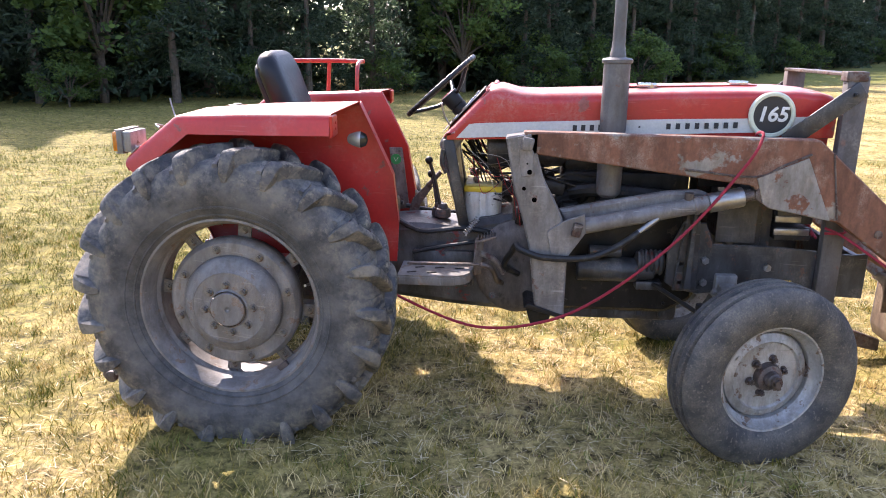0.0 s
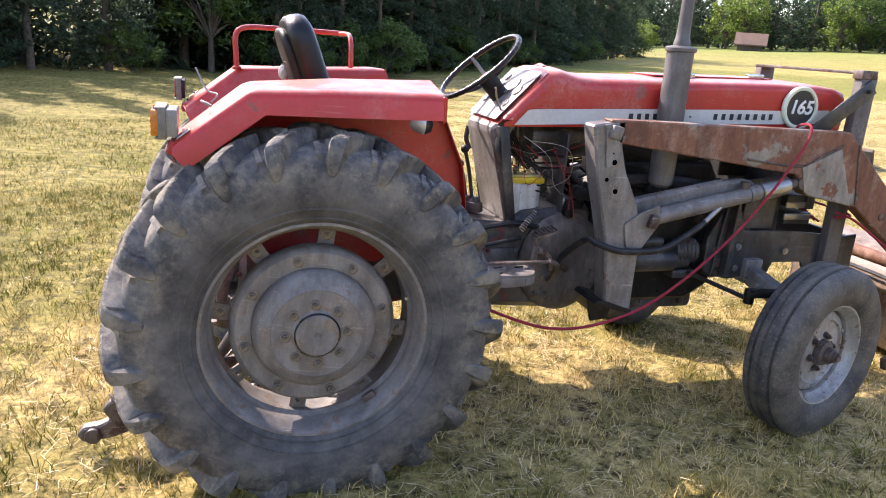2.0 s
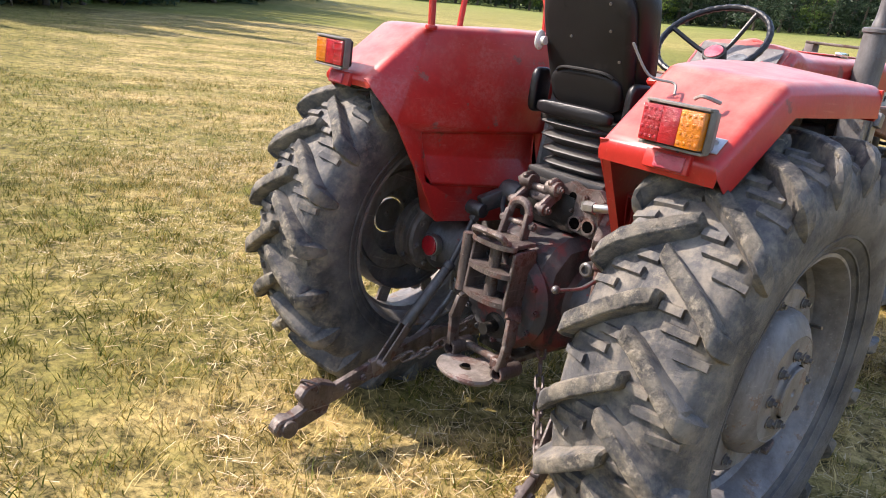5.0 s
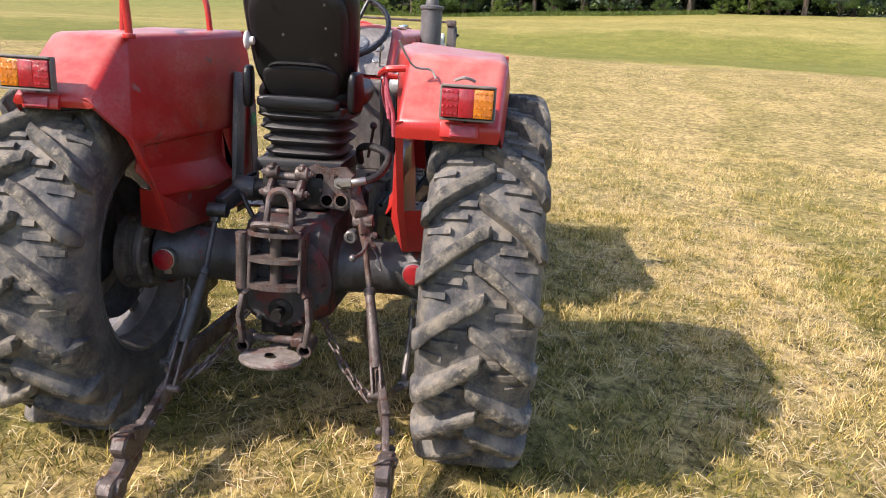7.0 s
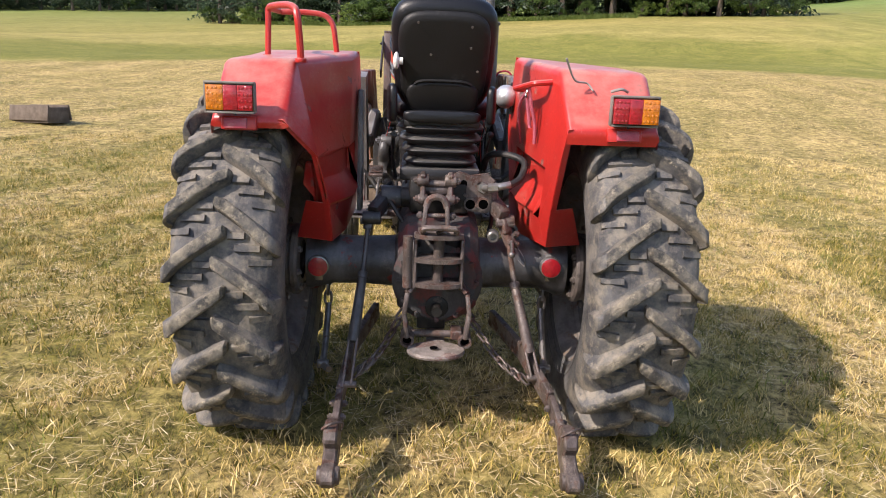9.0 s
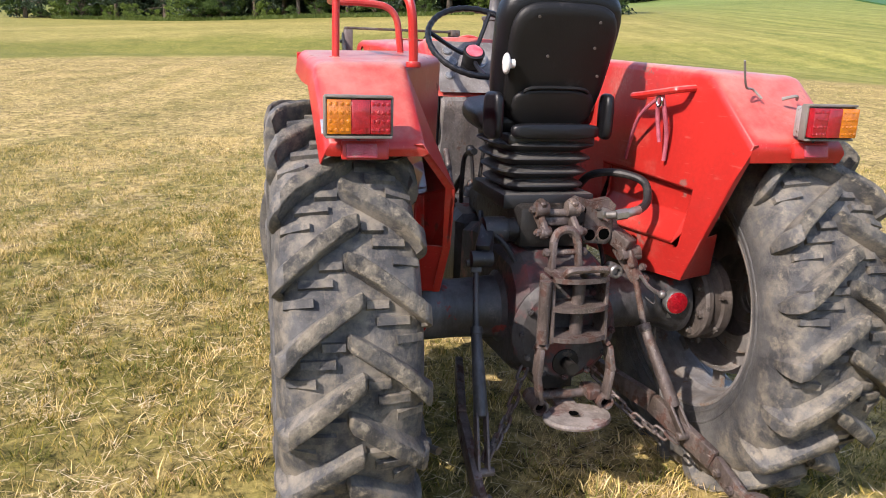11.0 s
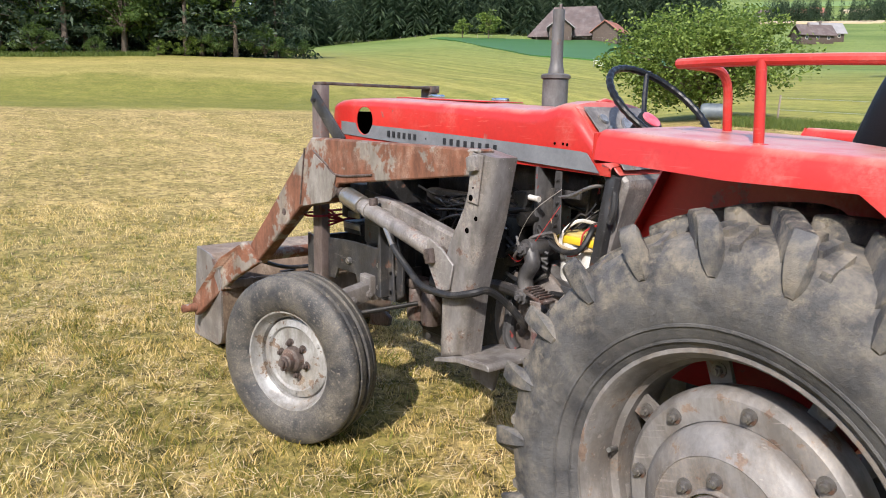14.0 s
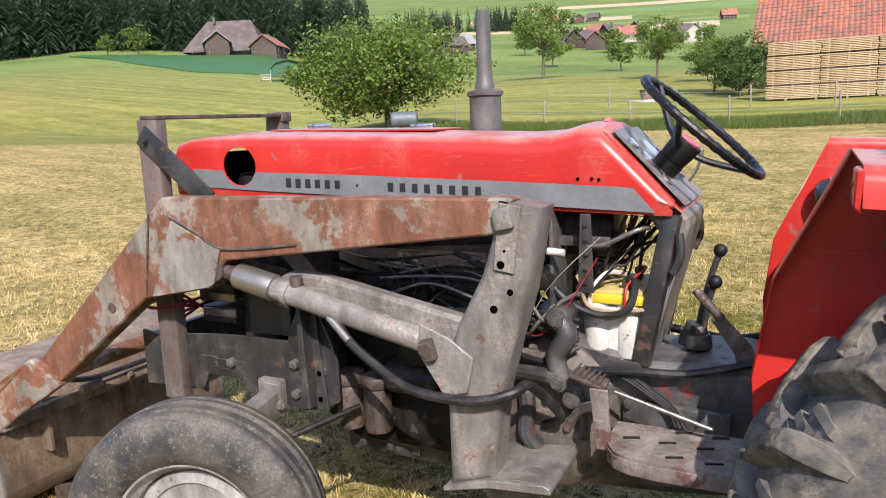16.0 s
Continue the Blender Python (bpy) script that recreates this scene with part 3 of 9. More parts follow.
    for e, (pos, v) in zip(el, tones):
        e.position, e.color = pos, (v, v, v, 1)
    l.new(li.outputs[0], band.inputs["Fac"])
    # the slope towards the farm was cut earlier and lies lighter
    tc2 = n.new("ShaderNodeTexCoord")
    slope = n.new("ShaderNodeVectorMath")
    slope.operation = "DOT_PRODUCT"
    l.new(tc2.outputs["Object"], slope.inputs[0])
    slope.inputs[1].default_value = (-0.43, -0.9, 0)
    lighter = n.new("ShaderNodeMapRange")
    lighter.inputs["From Max"].default_value = 14.0
    lighter.inputs["To Max"].default_value = 0.75
    l.new(slope.outputs["Value"], lighter.inputs["Value"])
    band_c = mix_node(nt, lighter.outputs["Result"], band.outputs["Color"], ramp_node(nt, stripes.outputs["Fac"], 0.4, 0.6, (0.25, 0.25, 0.25, 1), (0.9, 0.9, 0.9, 1)).outputs["Color"])
    beyond = mix_node(nt, ramp_node(nt, mix_node(nt, 0.74, both.outputs["Color"], band_c), 0.16, 0.84).outputs["Color"], lush, dry)
    # grazed pasture beyond the fence, yellow-green with taller seed heads
    graze = mix_node(nt, ramp_node(nt, mix_node(nt, 0.5, stripes.outputs["Fac"], blot.outputs["Fac"]), 0.4, 0.6).outputs["Color"], (0.085, 0.115, 0.022), (0.255, 0.245, 0.06))
    beyond = mix_node(nt, mix_node(nt, 1.0, lighter.outputs["Result"], (0.9, 0.9, 0.9), "MULTIPLY"), beyond, graze)
    # pasture on the far slopes
    off = n.new("ShaderNodeMapRange")
    off.inputs["From Min"].default_value, off.inputs["From Max"].default_value = 70.0, 170.0
    off.inputs["To Max"].default_value = 0.85
    l.new(ln.outputs["Value"], off.inputs["Value"])
    past = mix_node(nt, ramp_node(nt, noise_node(nt, 0.02, 8.0, 0.7).outputs["Fac"], 0.42, 0.58).outputs["Color"], (0.075, 0.125, 0.03), (0.14, 0.19, 0.055))
    beyond = mix_node(nt, off.outputs["Result"], beyond, past)
    wide = ramp_node(nt, noise_node(nt, 0.55, 10.0, 0.8).outputs["Fac"], 0.38, 0.62, (0.8, 0.82, 0.77, 1), (1.2, 1.18, 1.16, 1))
    field = mix_node(nt, 1.0, mix_node(nt, greener.outputs["Color"], near, beyond), wide.outputs["Color"], "MULTIPLY")
    l.new(field, p.inputs["Base Color"])
    p.inputs["Roughness"].default_value = 0.9
    p.inputs["Specular IOR Level"].default_value = 0.15
    l.new(bump_node(nt, fm.outputs[0], 0.4, 0.025), p.inputs["Normal"])
    return m


GROUND = ground_material()


# ---------------------------------------------------------------- mesh tools
def mesh_object(name, bm, mat, parent=None, label="", angle=32):
    bmesh.ops.recalc_face_normals(bm, faces=bm.faces)
    me = bpy.data.meshes.new(name)
    bm.edges.index_update()
    rims = [e.index for e in bm.edges if len(e.link_faces) == 1]
    bm.to_mesh(me)
    bm.free()
    for f in me.polygons:
        f.use_smooth = True
    me.set_sharp_from_angle(angle=radians(angle))
    for i in rims:
        me.edges[i].use_edge_sharp = True
    me.materials.append(mat)
    ob = new(name, me)
    if parent:
        ob.parent = parent
    if label:
        tagged(ob, label)
    return ob


def part(name, bm, mat, parent, label="", angle=32):
    return mesh_object(name, bm, mat, parent, label, angle)


def each_part(name, bm, mat, parent, label="", angle=32):
    """Links every separate lump of bm as a part of its own; lumps that touch stay together."""
    bm.verts.ensure_lookup_table()
    seen, lumps = set(), []
    for v in bm.verts:
        if v in seen:
            continue
        stack, lump = [v], []
        seen.add(v)
        while stack:
            u = stack.pop()
            lump.append(u)
            for e in u.link_edges:
                o = e.other_vert(u)
                if o not in seen:
                    seen.add(o)
                    stack.append(o)
        co = np.array([u.co for u in lump])
        lumps.append([co.min(0) - 0.002, co.max(0) + 0.002, lump])
    joined = True
    while joined:
        joined = False
        for i in range(len(lumps)):
            for k in range(i + 1, len(lumps)):
                a, b = lumps[i], lumps[k]
                if (a[0] <= b[1]).all() and (b[0] <= a[1]).all():
                    lumps[i] = [np.minimum(a[0], b[0]), np.maximum(a[1], b[1]), a[2] + b[2]]
                    del lumps[k]
                    joined = True
                    break
            if joined:
                break
    out = []
    for _, _, lump in lumps:
        t = B()
        new_v = {u: t.verts.new(u.co) for u in lump}
        for f in {f for u in lump for f in u.link_faces}:
            t.faces.new([new_v[u] for u in f.verts])
        out.append(mesh_object(name, t, mat, parent, label, angle))
    bm.free()
    return out


def again(ob, m, parent=None):
    """Another object on the same mesh, at m."""
    o = new(ob.name.split(".")[0], ob.data)
    o.parent = parent or ob.parent
    o.matrix_basis = m
    if ob.get("label"):
        o["label"] = ob["label"]
    return o


def thing(name, label, category, group="", at=(0, 0, 0)):
    e = new(name)
    e.location = at
    return tagged(e, label, category, group)


def merge(bm, tmp):
    me = bpy.data.meshes.new("tmp")
    tmp.to_mesh(me)
    tmp.free()
    bm.from_mesh(me)
    bpy.data.meshes.remove(me)
    return bm


def B():
    return bmesh.new()


def box(bm, c, s, rot=(0, 0, 0), bevel=0.004):
    t = B()
    bmesh.ops.create_cube(t, size=1.0, matrix=Matrix.Diagonal((*s, 1)))
    bevel = min(bevel, min(s) * 0.3)
    if bevel:
        bmesh.ops.bevel(t, geom=t.edges[:], offset=bevel, segments=2, affect="EDGES", profile=0.5)
    bmesh.ops.transform(t, matrix=pose(*c, *rot), verts=t.verts)
    return merge(bm, t)


def beam(bm, p0, p1, w, h, bevel=0.004, up=(0, 0, 1)):
    """A box section from p0 to p1, w across and h along up."""
    p0, p1 = Vector(p0), Vector(p1)
    d = p1 - p0
    x = d.normalized()
    y = Vector(up).cross(x).normalized()
    z = x.cross(y)
    t = B()
    bmesh.ops.create_cube(t, size=1.0, matrix=Matrix.Diagonal((d.length, w, h, 1)))
    if bevel:
        bmesh.ops.bevel(t, geom=t.edges[:], offset=min(bevel, w * 0.3, h * 0.3), segments=2, affect="EDGES", profile=0.5)
    m = Matrix((x, y, z)).transposed().to_4x4()
    m.translation = (p0 + p1) / 2
    bmesh.ops.transform(t, matrix=m, verts=t.verts)
    return merge(bm, t)


def rod(bm, p0, p1, r, r1=None, seg=16, bevel=0.0):
    p0, p1 = Vector(p0), Vector(p1)
    d = p1 - p0
    t = B()
    bmesh.ops.create_cone(t, cap_ends=True, segments=seg, radius1=r, radius2=r if r1 is None else r1, depth=d.length)
    if bevel:
        es = [e for e in t.edges if abs(e.verts[0].co.z - e.verts[1].co.z) < 1e-6]
        bmesh.ops.bevel(t, geom=es, offset=bevel, segments=2, affect="EDGES", profile=0.5)
    m = d.to_track_quat("Z", "Y").to_matrix().to_4x4()
    m.translation = (p0 + p1) / 2
    bmesh.ops.transform(t, matrix=m, verts=t.verts)
    return merge(bm, t)


def smooth_path(pts, sub=6, closed=False):
    pts = [Vector(p) for p in pts]
    n = len(pts)
    out = []
    for i in range(n if closed else n - 1):
        a = pts[(i - 1) % n] if closed or i > 0 else pts[0]
        b, c = pts[i], pts[(i + 1) % n]
        d = pts[(i + 2) % n] if closed or i + 2 < n else pts[-1]
        for k in range(sub):
            t = k / sub
            out.append(0.5 * (2 * b + (c - a) * t + (2 * a - 5 * b + 4 * c - d) * t * t + (3 * b - a - 3 * c + d) * t ** 3))
    if not closed:
        out.append(pts[-1])
    return out


def tube(bm, pts, r, seg=8, sub=6, closed=False, smooth=True):
    path = smooth_path(pts, sub, closed) if smooth else [Vector(p) for p in pts]
    n = len(path)
    rings = []
    ref = Vector((0, 0, 1))
    for i, p in enumerate(path):
        if closed:
            d = path[(i + 1) % n] - path[i - 1]
        else:
            d = path[min(i + 1, n - 1)] - path[max(i - 1, 0)]
        d.normalize()
        if abs(d.dot(ref)) > 0.95 and i == 0:
            ref = Vector((1, 0, 0))
        u = ref - d * ref.dot(d)
        if u.length < 1e-4:
            u = d.orthogonal()
        u.normalize()
        ref = u
        v = d.cross(u)
        rr = r(i / max(1, n - 1)) if callable(r) else r
        rings.append([bm.verts.new(p + rr * (math.cos(a) * u + math.sin(a) * v)) for a in [2 * math.pi * k / seg for k in range(seg)]])
    for i in range(n if closed else n - 1):
        a, b = rings[i], rings[(i + 1) % n]
        for k in range(seg):
            bm.faces.new((a[k], a[(k + 1) % seg], b[(k + 1) % seg], b[k]))
    if not closed:
        bm.faces.new(rings[0][::-1])
        bm.faces.new(rings[-1])
    return bm


def lathe(bm, prof, seg=48, m=None, closed=False):
    """Turns (radius, along) about the local Y axis."""
    rings = []
    for r, a in prof:
        rings.append([bm.verts.new((r * math.cos(t), a, r * math.sin(t))) for t in [2 * math.pi * k / seg for k in range(seg)]])
    n = len(rings)
    vs = [v for g in rings for v in g]
    for i in range(n if closed else n - 1):
        a, b = rings[i], rings[(i + 1) % n]
        for k in range(seg):
            bm.faces.new((a[k], a[(k + 1) % seg], b[(k + 1) % seg], b[k]))
    if not closed:
        for g in (rings[0], rings[-1]):
            if g[0].co.xz.length < 0.036:
                bm.faces.new(g)
    if m is not None:
        bmesh.ops.transform(bm, matrix=m, verts=vs)
    return bm


def slab(bm, poly, y0, y1, bevel=0.004):
    """A plate cut to the outline poly, (x, z) corners, between y0 and y1."""
    t = B()
    a = [t.verts.new((x, y0, z)) for x, z in poly]
    b = [t.verts.new((x, y1, z)) for x, z in poly]
    n = len(poly)
    for i in range(n):
        t.faces.new((a[i], a[(i + 1) % n], b[(i + 1) % n], b[i]))
    t.faces.new(a[::-1])
    t.faces.new(b)
    bmesh.ops.recalc_face_normals(t, faces=t.faces)
    if bevel:
        bmesh.ops.bevel(t, geom=t.edges[:], offset=min(bevel, abs(y1 - y0) * 0.3), segments=1, affect="EDGES")
    return merge(bm, t)


def turned(bm, m):
    bmesh.ops.transform(bm, matrix=m, verts=bm.verts)
    return bm


def hexbolt(bm, p, way, r=0.011, h=0.012, stud=0.006):
    p, way = Vector(p), Vector(way).normalized()
    rod(bm, p, p + way * h, r, seg=6)
    rod(bm, p + way * h, p + way * (h + stud), r * 0.55, seg=8)
    return bm


# ---------------------------------------------------------------- the lie of the land
LAND = ((-180, 0, 0.5, 4, 20), (-130, 0.8, 1.5, 6, 40), (-96, 1.2, 4.4, 10, 75), (-86, 1.05, 4.9, 13, 80), (-72, 1.2, 5.2, 14, 82),
        (-58, 1.6, 4.2, 16, 85), (-50, 1.1, 4.6, 22.2, 90), (-38, 1.2, 5.4, 22.4, 90), (-28, 1.4, 6.1, 18, 60), (-15, 1.35, 6.0, 16, 50),
        (0, 1.35, 4.6, 14, 45), (15, 1.0, 3.2, 13, 40), (30, 0.7, 2.3, 10, 30), (45, 0.5, 1.9, 7.5, 30), (58, 0.4, 1.4, 5, 25),
        (75, 0.1, 0.8, 4, 20), (120, 0, 0.5, 4, 20), (180, 0, 0.5, 4, 20))


def hill(x, y):
    """Height of the ground; takes numbers or arrays."""
    x, y = np.asarray(x, float), np.asarray(y, float)
    az, r = np.degrees(np.arctan2(y, x)), np.hypot(x, y)
    A = [k[0] for k in LAND]
    z = [np.interp(az, A, [k[i] for k in LAND]) for i in (1, 2, 3, 4)]
    ks = ((9, 0 * r), (30, z[0]), (75, z[1]), (220, z[2]), (700, z[3]), (4000, z[3] * 8.2))
    out = 0 * r
    for (ra, za), (rb, zb) in zip(ks, ks[1:]):
        t = np.clip((r - ra) / (rb - ra), 0, 1)
        out = np.where(r > ra, za + (zb - za) * t, out)
    fold = np.exp(-((r - 43) / 7.5) ** 2) * np.clip((az + 62) / 12, 0, 1) * np.clip((30 - az) / 20, 0, 1)
    # a shallow hollow under the left front wheel
    dip = 0.065 * np.exp(-((x - 2.2) ** 2 + (y - 0.85) ** 2) / 0.5)
    return out - dip - 1.0 * fold + 0.12 * np.sin(x * 0.21 + 1) * np.sin(y * 0.17) * np.clip((r - 9) / 20, 0, 1)


def hz(x, y):
    return float(hill(x, y))


def at_az(az, r):
    return r * math.cos(radians(az)), r * math.sin(radians(az))


def draped(name, az0, az1, r0, r1, mat, lift, label="", kind="structure", n=24):
    bm = B()
    grid = []
    for i in range(n + 1):
        row = []
        for k in range(n + 1):
            az = az0 + (az1 - az0) * k / n
            near = r0(az) if callable(r0) else r0
            x, y = at_az(az, near + (r1 - near) * i / n)
            row.append(bm.verts.new((x, y, hz(x, y) + lift)))
        grid.append(row)
    for i in range(n):
        for k in range(n):
            bm.faces.new((grid[i][k], grid[i][k + 1], grid[i + 1][k + 1], grid[i + 1][k]))
    for edge in (grid[0], grid[-1], [g[0] for g in grid], [g[-1] for g in grid]):
        low = [bm.verts.new(v.co - Vector((0, 0, lift + 0.05))) for v in edge]
        for a, b, c, d in zip(edge, edge[1:], low[1:], low):
            bm.faces.new((a, b, c, d))
    return tagged(mesh_object(name, bm, mat), label, "", "", kind)


def build_ground():
    rs = np.concatenate([[0.0], np.linspace(0.45, 9, 20), np.geomspace(10, 120, 54), np.geomspace(128, 3800, 42)])
    na = 240
    an = np.radians(np.arange(na) * 360.0 / na)
    X, Y = np.outer(rs[1:], np.cos(an)).ravel(), np.outer(rs[1:], np.sin(an)).ravel()
    V = np.vstack([[[0, 0, 0]], np.column_stack([X, Y, hill(X, Y)])])
    F = []
    for k in range(na):
        F.append((0, 1 + k, 1 + (k + 1) % na))
    for i in range(len(rs) - 2):
        a, b = 1 + i * na, 1 + (i + 1) * na
        F += [(a + k, b + k, b + (k + 1) % na, a + (k + 1) % na) for k in range(na)]
    me = bpy.data.meshes.new("ground")
    me.from_pydata(V.tolist(), [], F)
    for p_ in me.polygons:
        p_.use_smooth = True
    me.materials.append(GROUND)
    return tagged(new("ground", me), "mown hay meadow of straw stubble and green regrowth", "", "", "structure")


build_ground()


def blades(name, xy, height, width, lean, mat, label, flat=False, bend=True, rng=None):
    """Many grass blades in one mesh."""
    n = len(xy)
    base = np.column_stack([xy, hill(xy[:, 0], xy[:, 1])])
    h = height * (0.5 + rng.random(n))
    w = width * (0.6 + 0.8 * rng.random(n))
    a = rng.random(n) * 2 * np.pi
    side = np.column_stack([np.cos(a), np.sin(a), 0 * a])
    b = rng.random(n) * 2 * np.pi
    tip = np.column_stack([np.cos(b), np.sin(b), 0 * b]) * (h * lean * (0.3 + rng.random(n)))[:, None]
    if flat:
        base[:, 2] += 0.004 + 0.03 * rng.random(n)
        up = np.column_stack([0 * h, 0 * h, (rng.random(n) - 0.35) * 0.02])
        side = np.column_stack([-np.sin(b), np.cos(b), 0.4 * (rng.random(n) - 0.5)])
        tip = np.column_stack([np.cos(b), np.sin(b), 0 * b]) * h[:, None]
    else:
        up = np.column_stack([0 * h, 0 * h, h])
        base[:, 2] -= 0.008
    s = side * (w / 2)[:, None]
    if bend:
        mid = base + up * 0.55 + tip * 0.35
        V = np.stack([base - s, base + s, mid + s * 0.75, mid - s * 0.75, base + up + tip], 1).reshape(-1, 3)
        i = np.arange(n) * 5
        loops = np.stack([i, i + 1, i + 2, i + 3, i + 3, i + 2, i + 4], 1).ravel()
        starts = np.stack([np.arange(n) * 7, np.arange(n) * 7 + 4], 1).ravel()
    else:
        V = np.stack([base - s, base + s, base + up + tip], 1).reshape(-1, 3)
        loops = np.arange(n * 3)
        starts = np.arange(n) * 3
    me = bpy.data.meshes.new(name)
    me.vertices.add(len(V))
    me.vertices.foreach_set("co", V.ravel())
    me.loops.add(len(loops))
    me.loops.foreach_set("vertex_index", loops.astype(np.int32))
    me.polygons.add(len(starts))
    me.polygons.foreach_set("loop_start", starts.astype(np.int32))
    me.update(calc_edges=True)
    me.materials.append(mat)
    return tagged(new(name, me), label, "grass", "", "stuff")


def ring_points(rng, n, r0, r1, centre=(0.3, 0)):
    r = np.sqrt(rng.random(n) * (r1 * r1 - r0 * r0) + r0 * r0)
    a = rng.random(n) * 2 * np.pi
    return np.column_stack([centre[0] + r * np.cos(a), centre[1] + r * np.sin(a)])


def clumped(rng, n, r0, r1, spread):
    """Points gathered into tufts."""
    c = ring_points(rng, n // 14, r0, r1)
    return np.repeat(c, 14, 0)[:n] + rng.normal(0, spread, (len(c) * 14, 2))[:n]


def thinned(rng, xy, cell, share):
    """Leaves bare spots of about the given size in a spread of points."""
    g = rng.random((97, 97))
    u = xy / cell
    i = np.floor(u).astype(int)
    f = u - i
    f = f * f * (3 - 2 * f)
    i0, i1 = i % 97, (i + 1) % 97
    a = g[i0[:, 0], i0[:, 1]] * (1 - f[:, 0]) + g[i1[:, 0], i0[:, 1]] * f[:, 0]
    b = g[i0[:, 0], i1[:, 1]] * (1 - f[:, 0]) + g[i1[:, 0], i1[:, 1]] * f[:, 0]
    v = a * (1 - f[:, 1]) + b * f[:, 1]
    return xy[v + 0.25 * (rng.random(len(xy)) - 0.5) > np.quantile(v, share)]


def build_grass():
    rng = np.random.default_rng(7)
    blades("grass", thinned(rng, np.vstack([ring_points(rng, 36000, 0, 4.6), clumped(rng, 64000, 0, 4.6, 0.03)]), 0.16, 0.24), 0.052, 0.0046, 0.9, GRASS, "short mown grass stubble with green tufts", rng=rng)
    blades("grass", thinned(rng, np.vstack([ring_points(rng, 96000, 0, 4.8), clumped(rng, 80000, 0, 4.8, 0.04)]), 0.11, 0.24), 0.038, 0.0042, 1.1, GRASS, "fine dry stubble between the tufts", bend=False, rng=rng)
    lying = thinned(rng, ring_points(rng, 84000, 0, 5.6), 0.4, 0.25)
    # less of it was left towards the wood
    lying = lying[(lying[:, 0] > -1.0) | (rng.random(len(lying)) < 0.4)]
    blades("cut_straw", lying, 0.085, 0.0034, 0, STRAW, "dry cut straw lying on the stubble", flat=True, bend=False, rng=rng)
    blades("grass", thinned(rng, np.vstack([ring_points(rng, 90000, 4.6, 10), clumped(rng, 120000, 4.6, 10, 0.09)]), 0.26, 0.2), 0.048, 0.0066, 0.9, GRASS, "short mown grass stubble further out", bend=False, rng=rng)
    blades("grass", clumped(rng, 140000, 10, 26, 0.3), 0.036, 0.009, 1.0, GRASS, "mown meadow grass in the distance", bend=False, rng=rng)
    lying = ring_points(rng, 90000, 5.4, 15)
    lying = lying[(lying[:, 0] > -1.0) | (rng.random(len(lying)) < 0.4)]
    blades("cut_straw", lying, 0.07, 0.0046, 0, STRAW, "dry cut straw lying further out", flat=True, bend=False, rng=rng)
    blades("grass", clumped(rng, 24000, 0, 9, 0.035), 0.06, 0.0055, 0.7, TUFT, "fresh green grass tufts coming through the stubble", bend=False, rng=rng)
    blades("grass", clumped(rng, 18000, 9, 24, 0.14), 0.05, 0.01, 0.7, TUFT, "fresh green grass tufts further out", bend=False, rng=rng)


build_grass()


def tall_grass():
    """The uncut strip along the pasture fence."""
    rng = np.random.default_rng(17)
    az, r = np.radians(-58 - 50 * rng.random(42000)), 24.5 + 4.5 * rng.random(42000)
    blades("tall_grass", np.column_stack([r * np.cos(az), r * np.sin(az)]), 0.2, 0.02, 0.9, TALL, "uncut green grass along the pasture fence", bend=False, rng=rng)
    az = np.radians(14 - 30 * rng.random(16000))
    r = np.interp(np.degrees(az), [-16, -8, 0, 8, 16], [72, 73, 76, 83, 91]) - 2.0 * rng.random(16000) ** 2
    blades("tall_grass", np.column_stack([r * np.cos(az), r * np.sin(az)]), 0.32, 0.06, 0.8, TALL, "uncut green grass at the foot of the wood", bend=False, rng=rng)


tall_grass()


# ---------------------------------------------------------------- trees and bushes
def leaf_cards(rng, centres, size, wide=0.55, droop=0.0):
    """Small leaf-shaped quads about the given points: vertices and faces."""
    n = len(centres)
    a = rng.normal(size=(n, 3))
    a[:, 2] *= 0.6
    a /= np.linalg.norm(a, axis=1)[:, None]
    b = rng.normal(size=(n, 3))
    b -= a * (a * b).sum(1)[:, None]
    b /= np.linalg.norm(b, axis=1)[:, None]
    s = (size * (0.6 + 0.8 * rng.random(n)))[:, None]
    c = np.asarray(centres)
    V = np.stack([c - a * s, c - b * s * wide + a * s * 0.1, c + a * s - np.array([0, 0, droop]) * s, c + b * s * wide + a * s * 0.1], 1).reshape(-1, 3)
    return V


def card_mesh(name, V, mat):
    n = len(V) // 4
    me = bpy.data.meshes.new(name)
    me.vertices.add(len(V))
    me.vertices.foreach_set("co", V.ravel())
    me.loops.add(n * 4)
    me.loops.foreach_set("vertex_index", np.arange(n * 4, dtype=np.int32))
    me.polygons.add(n)
    me.polygons.foreach_set("loop_start", np.arange(n, dtype=np.int32) * 4)
    me.update(calc_edges=True)
    me.materials.append(mat)
    return me


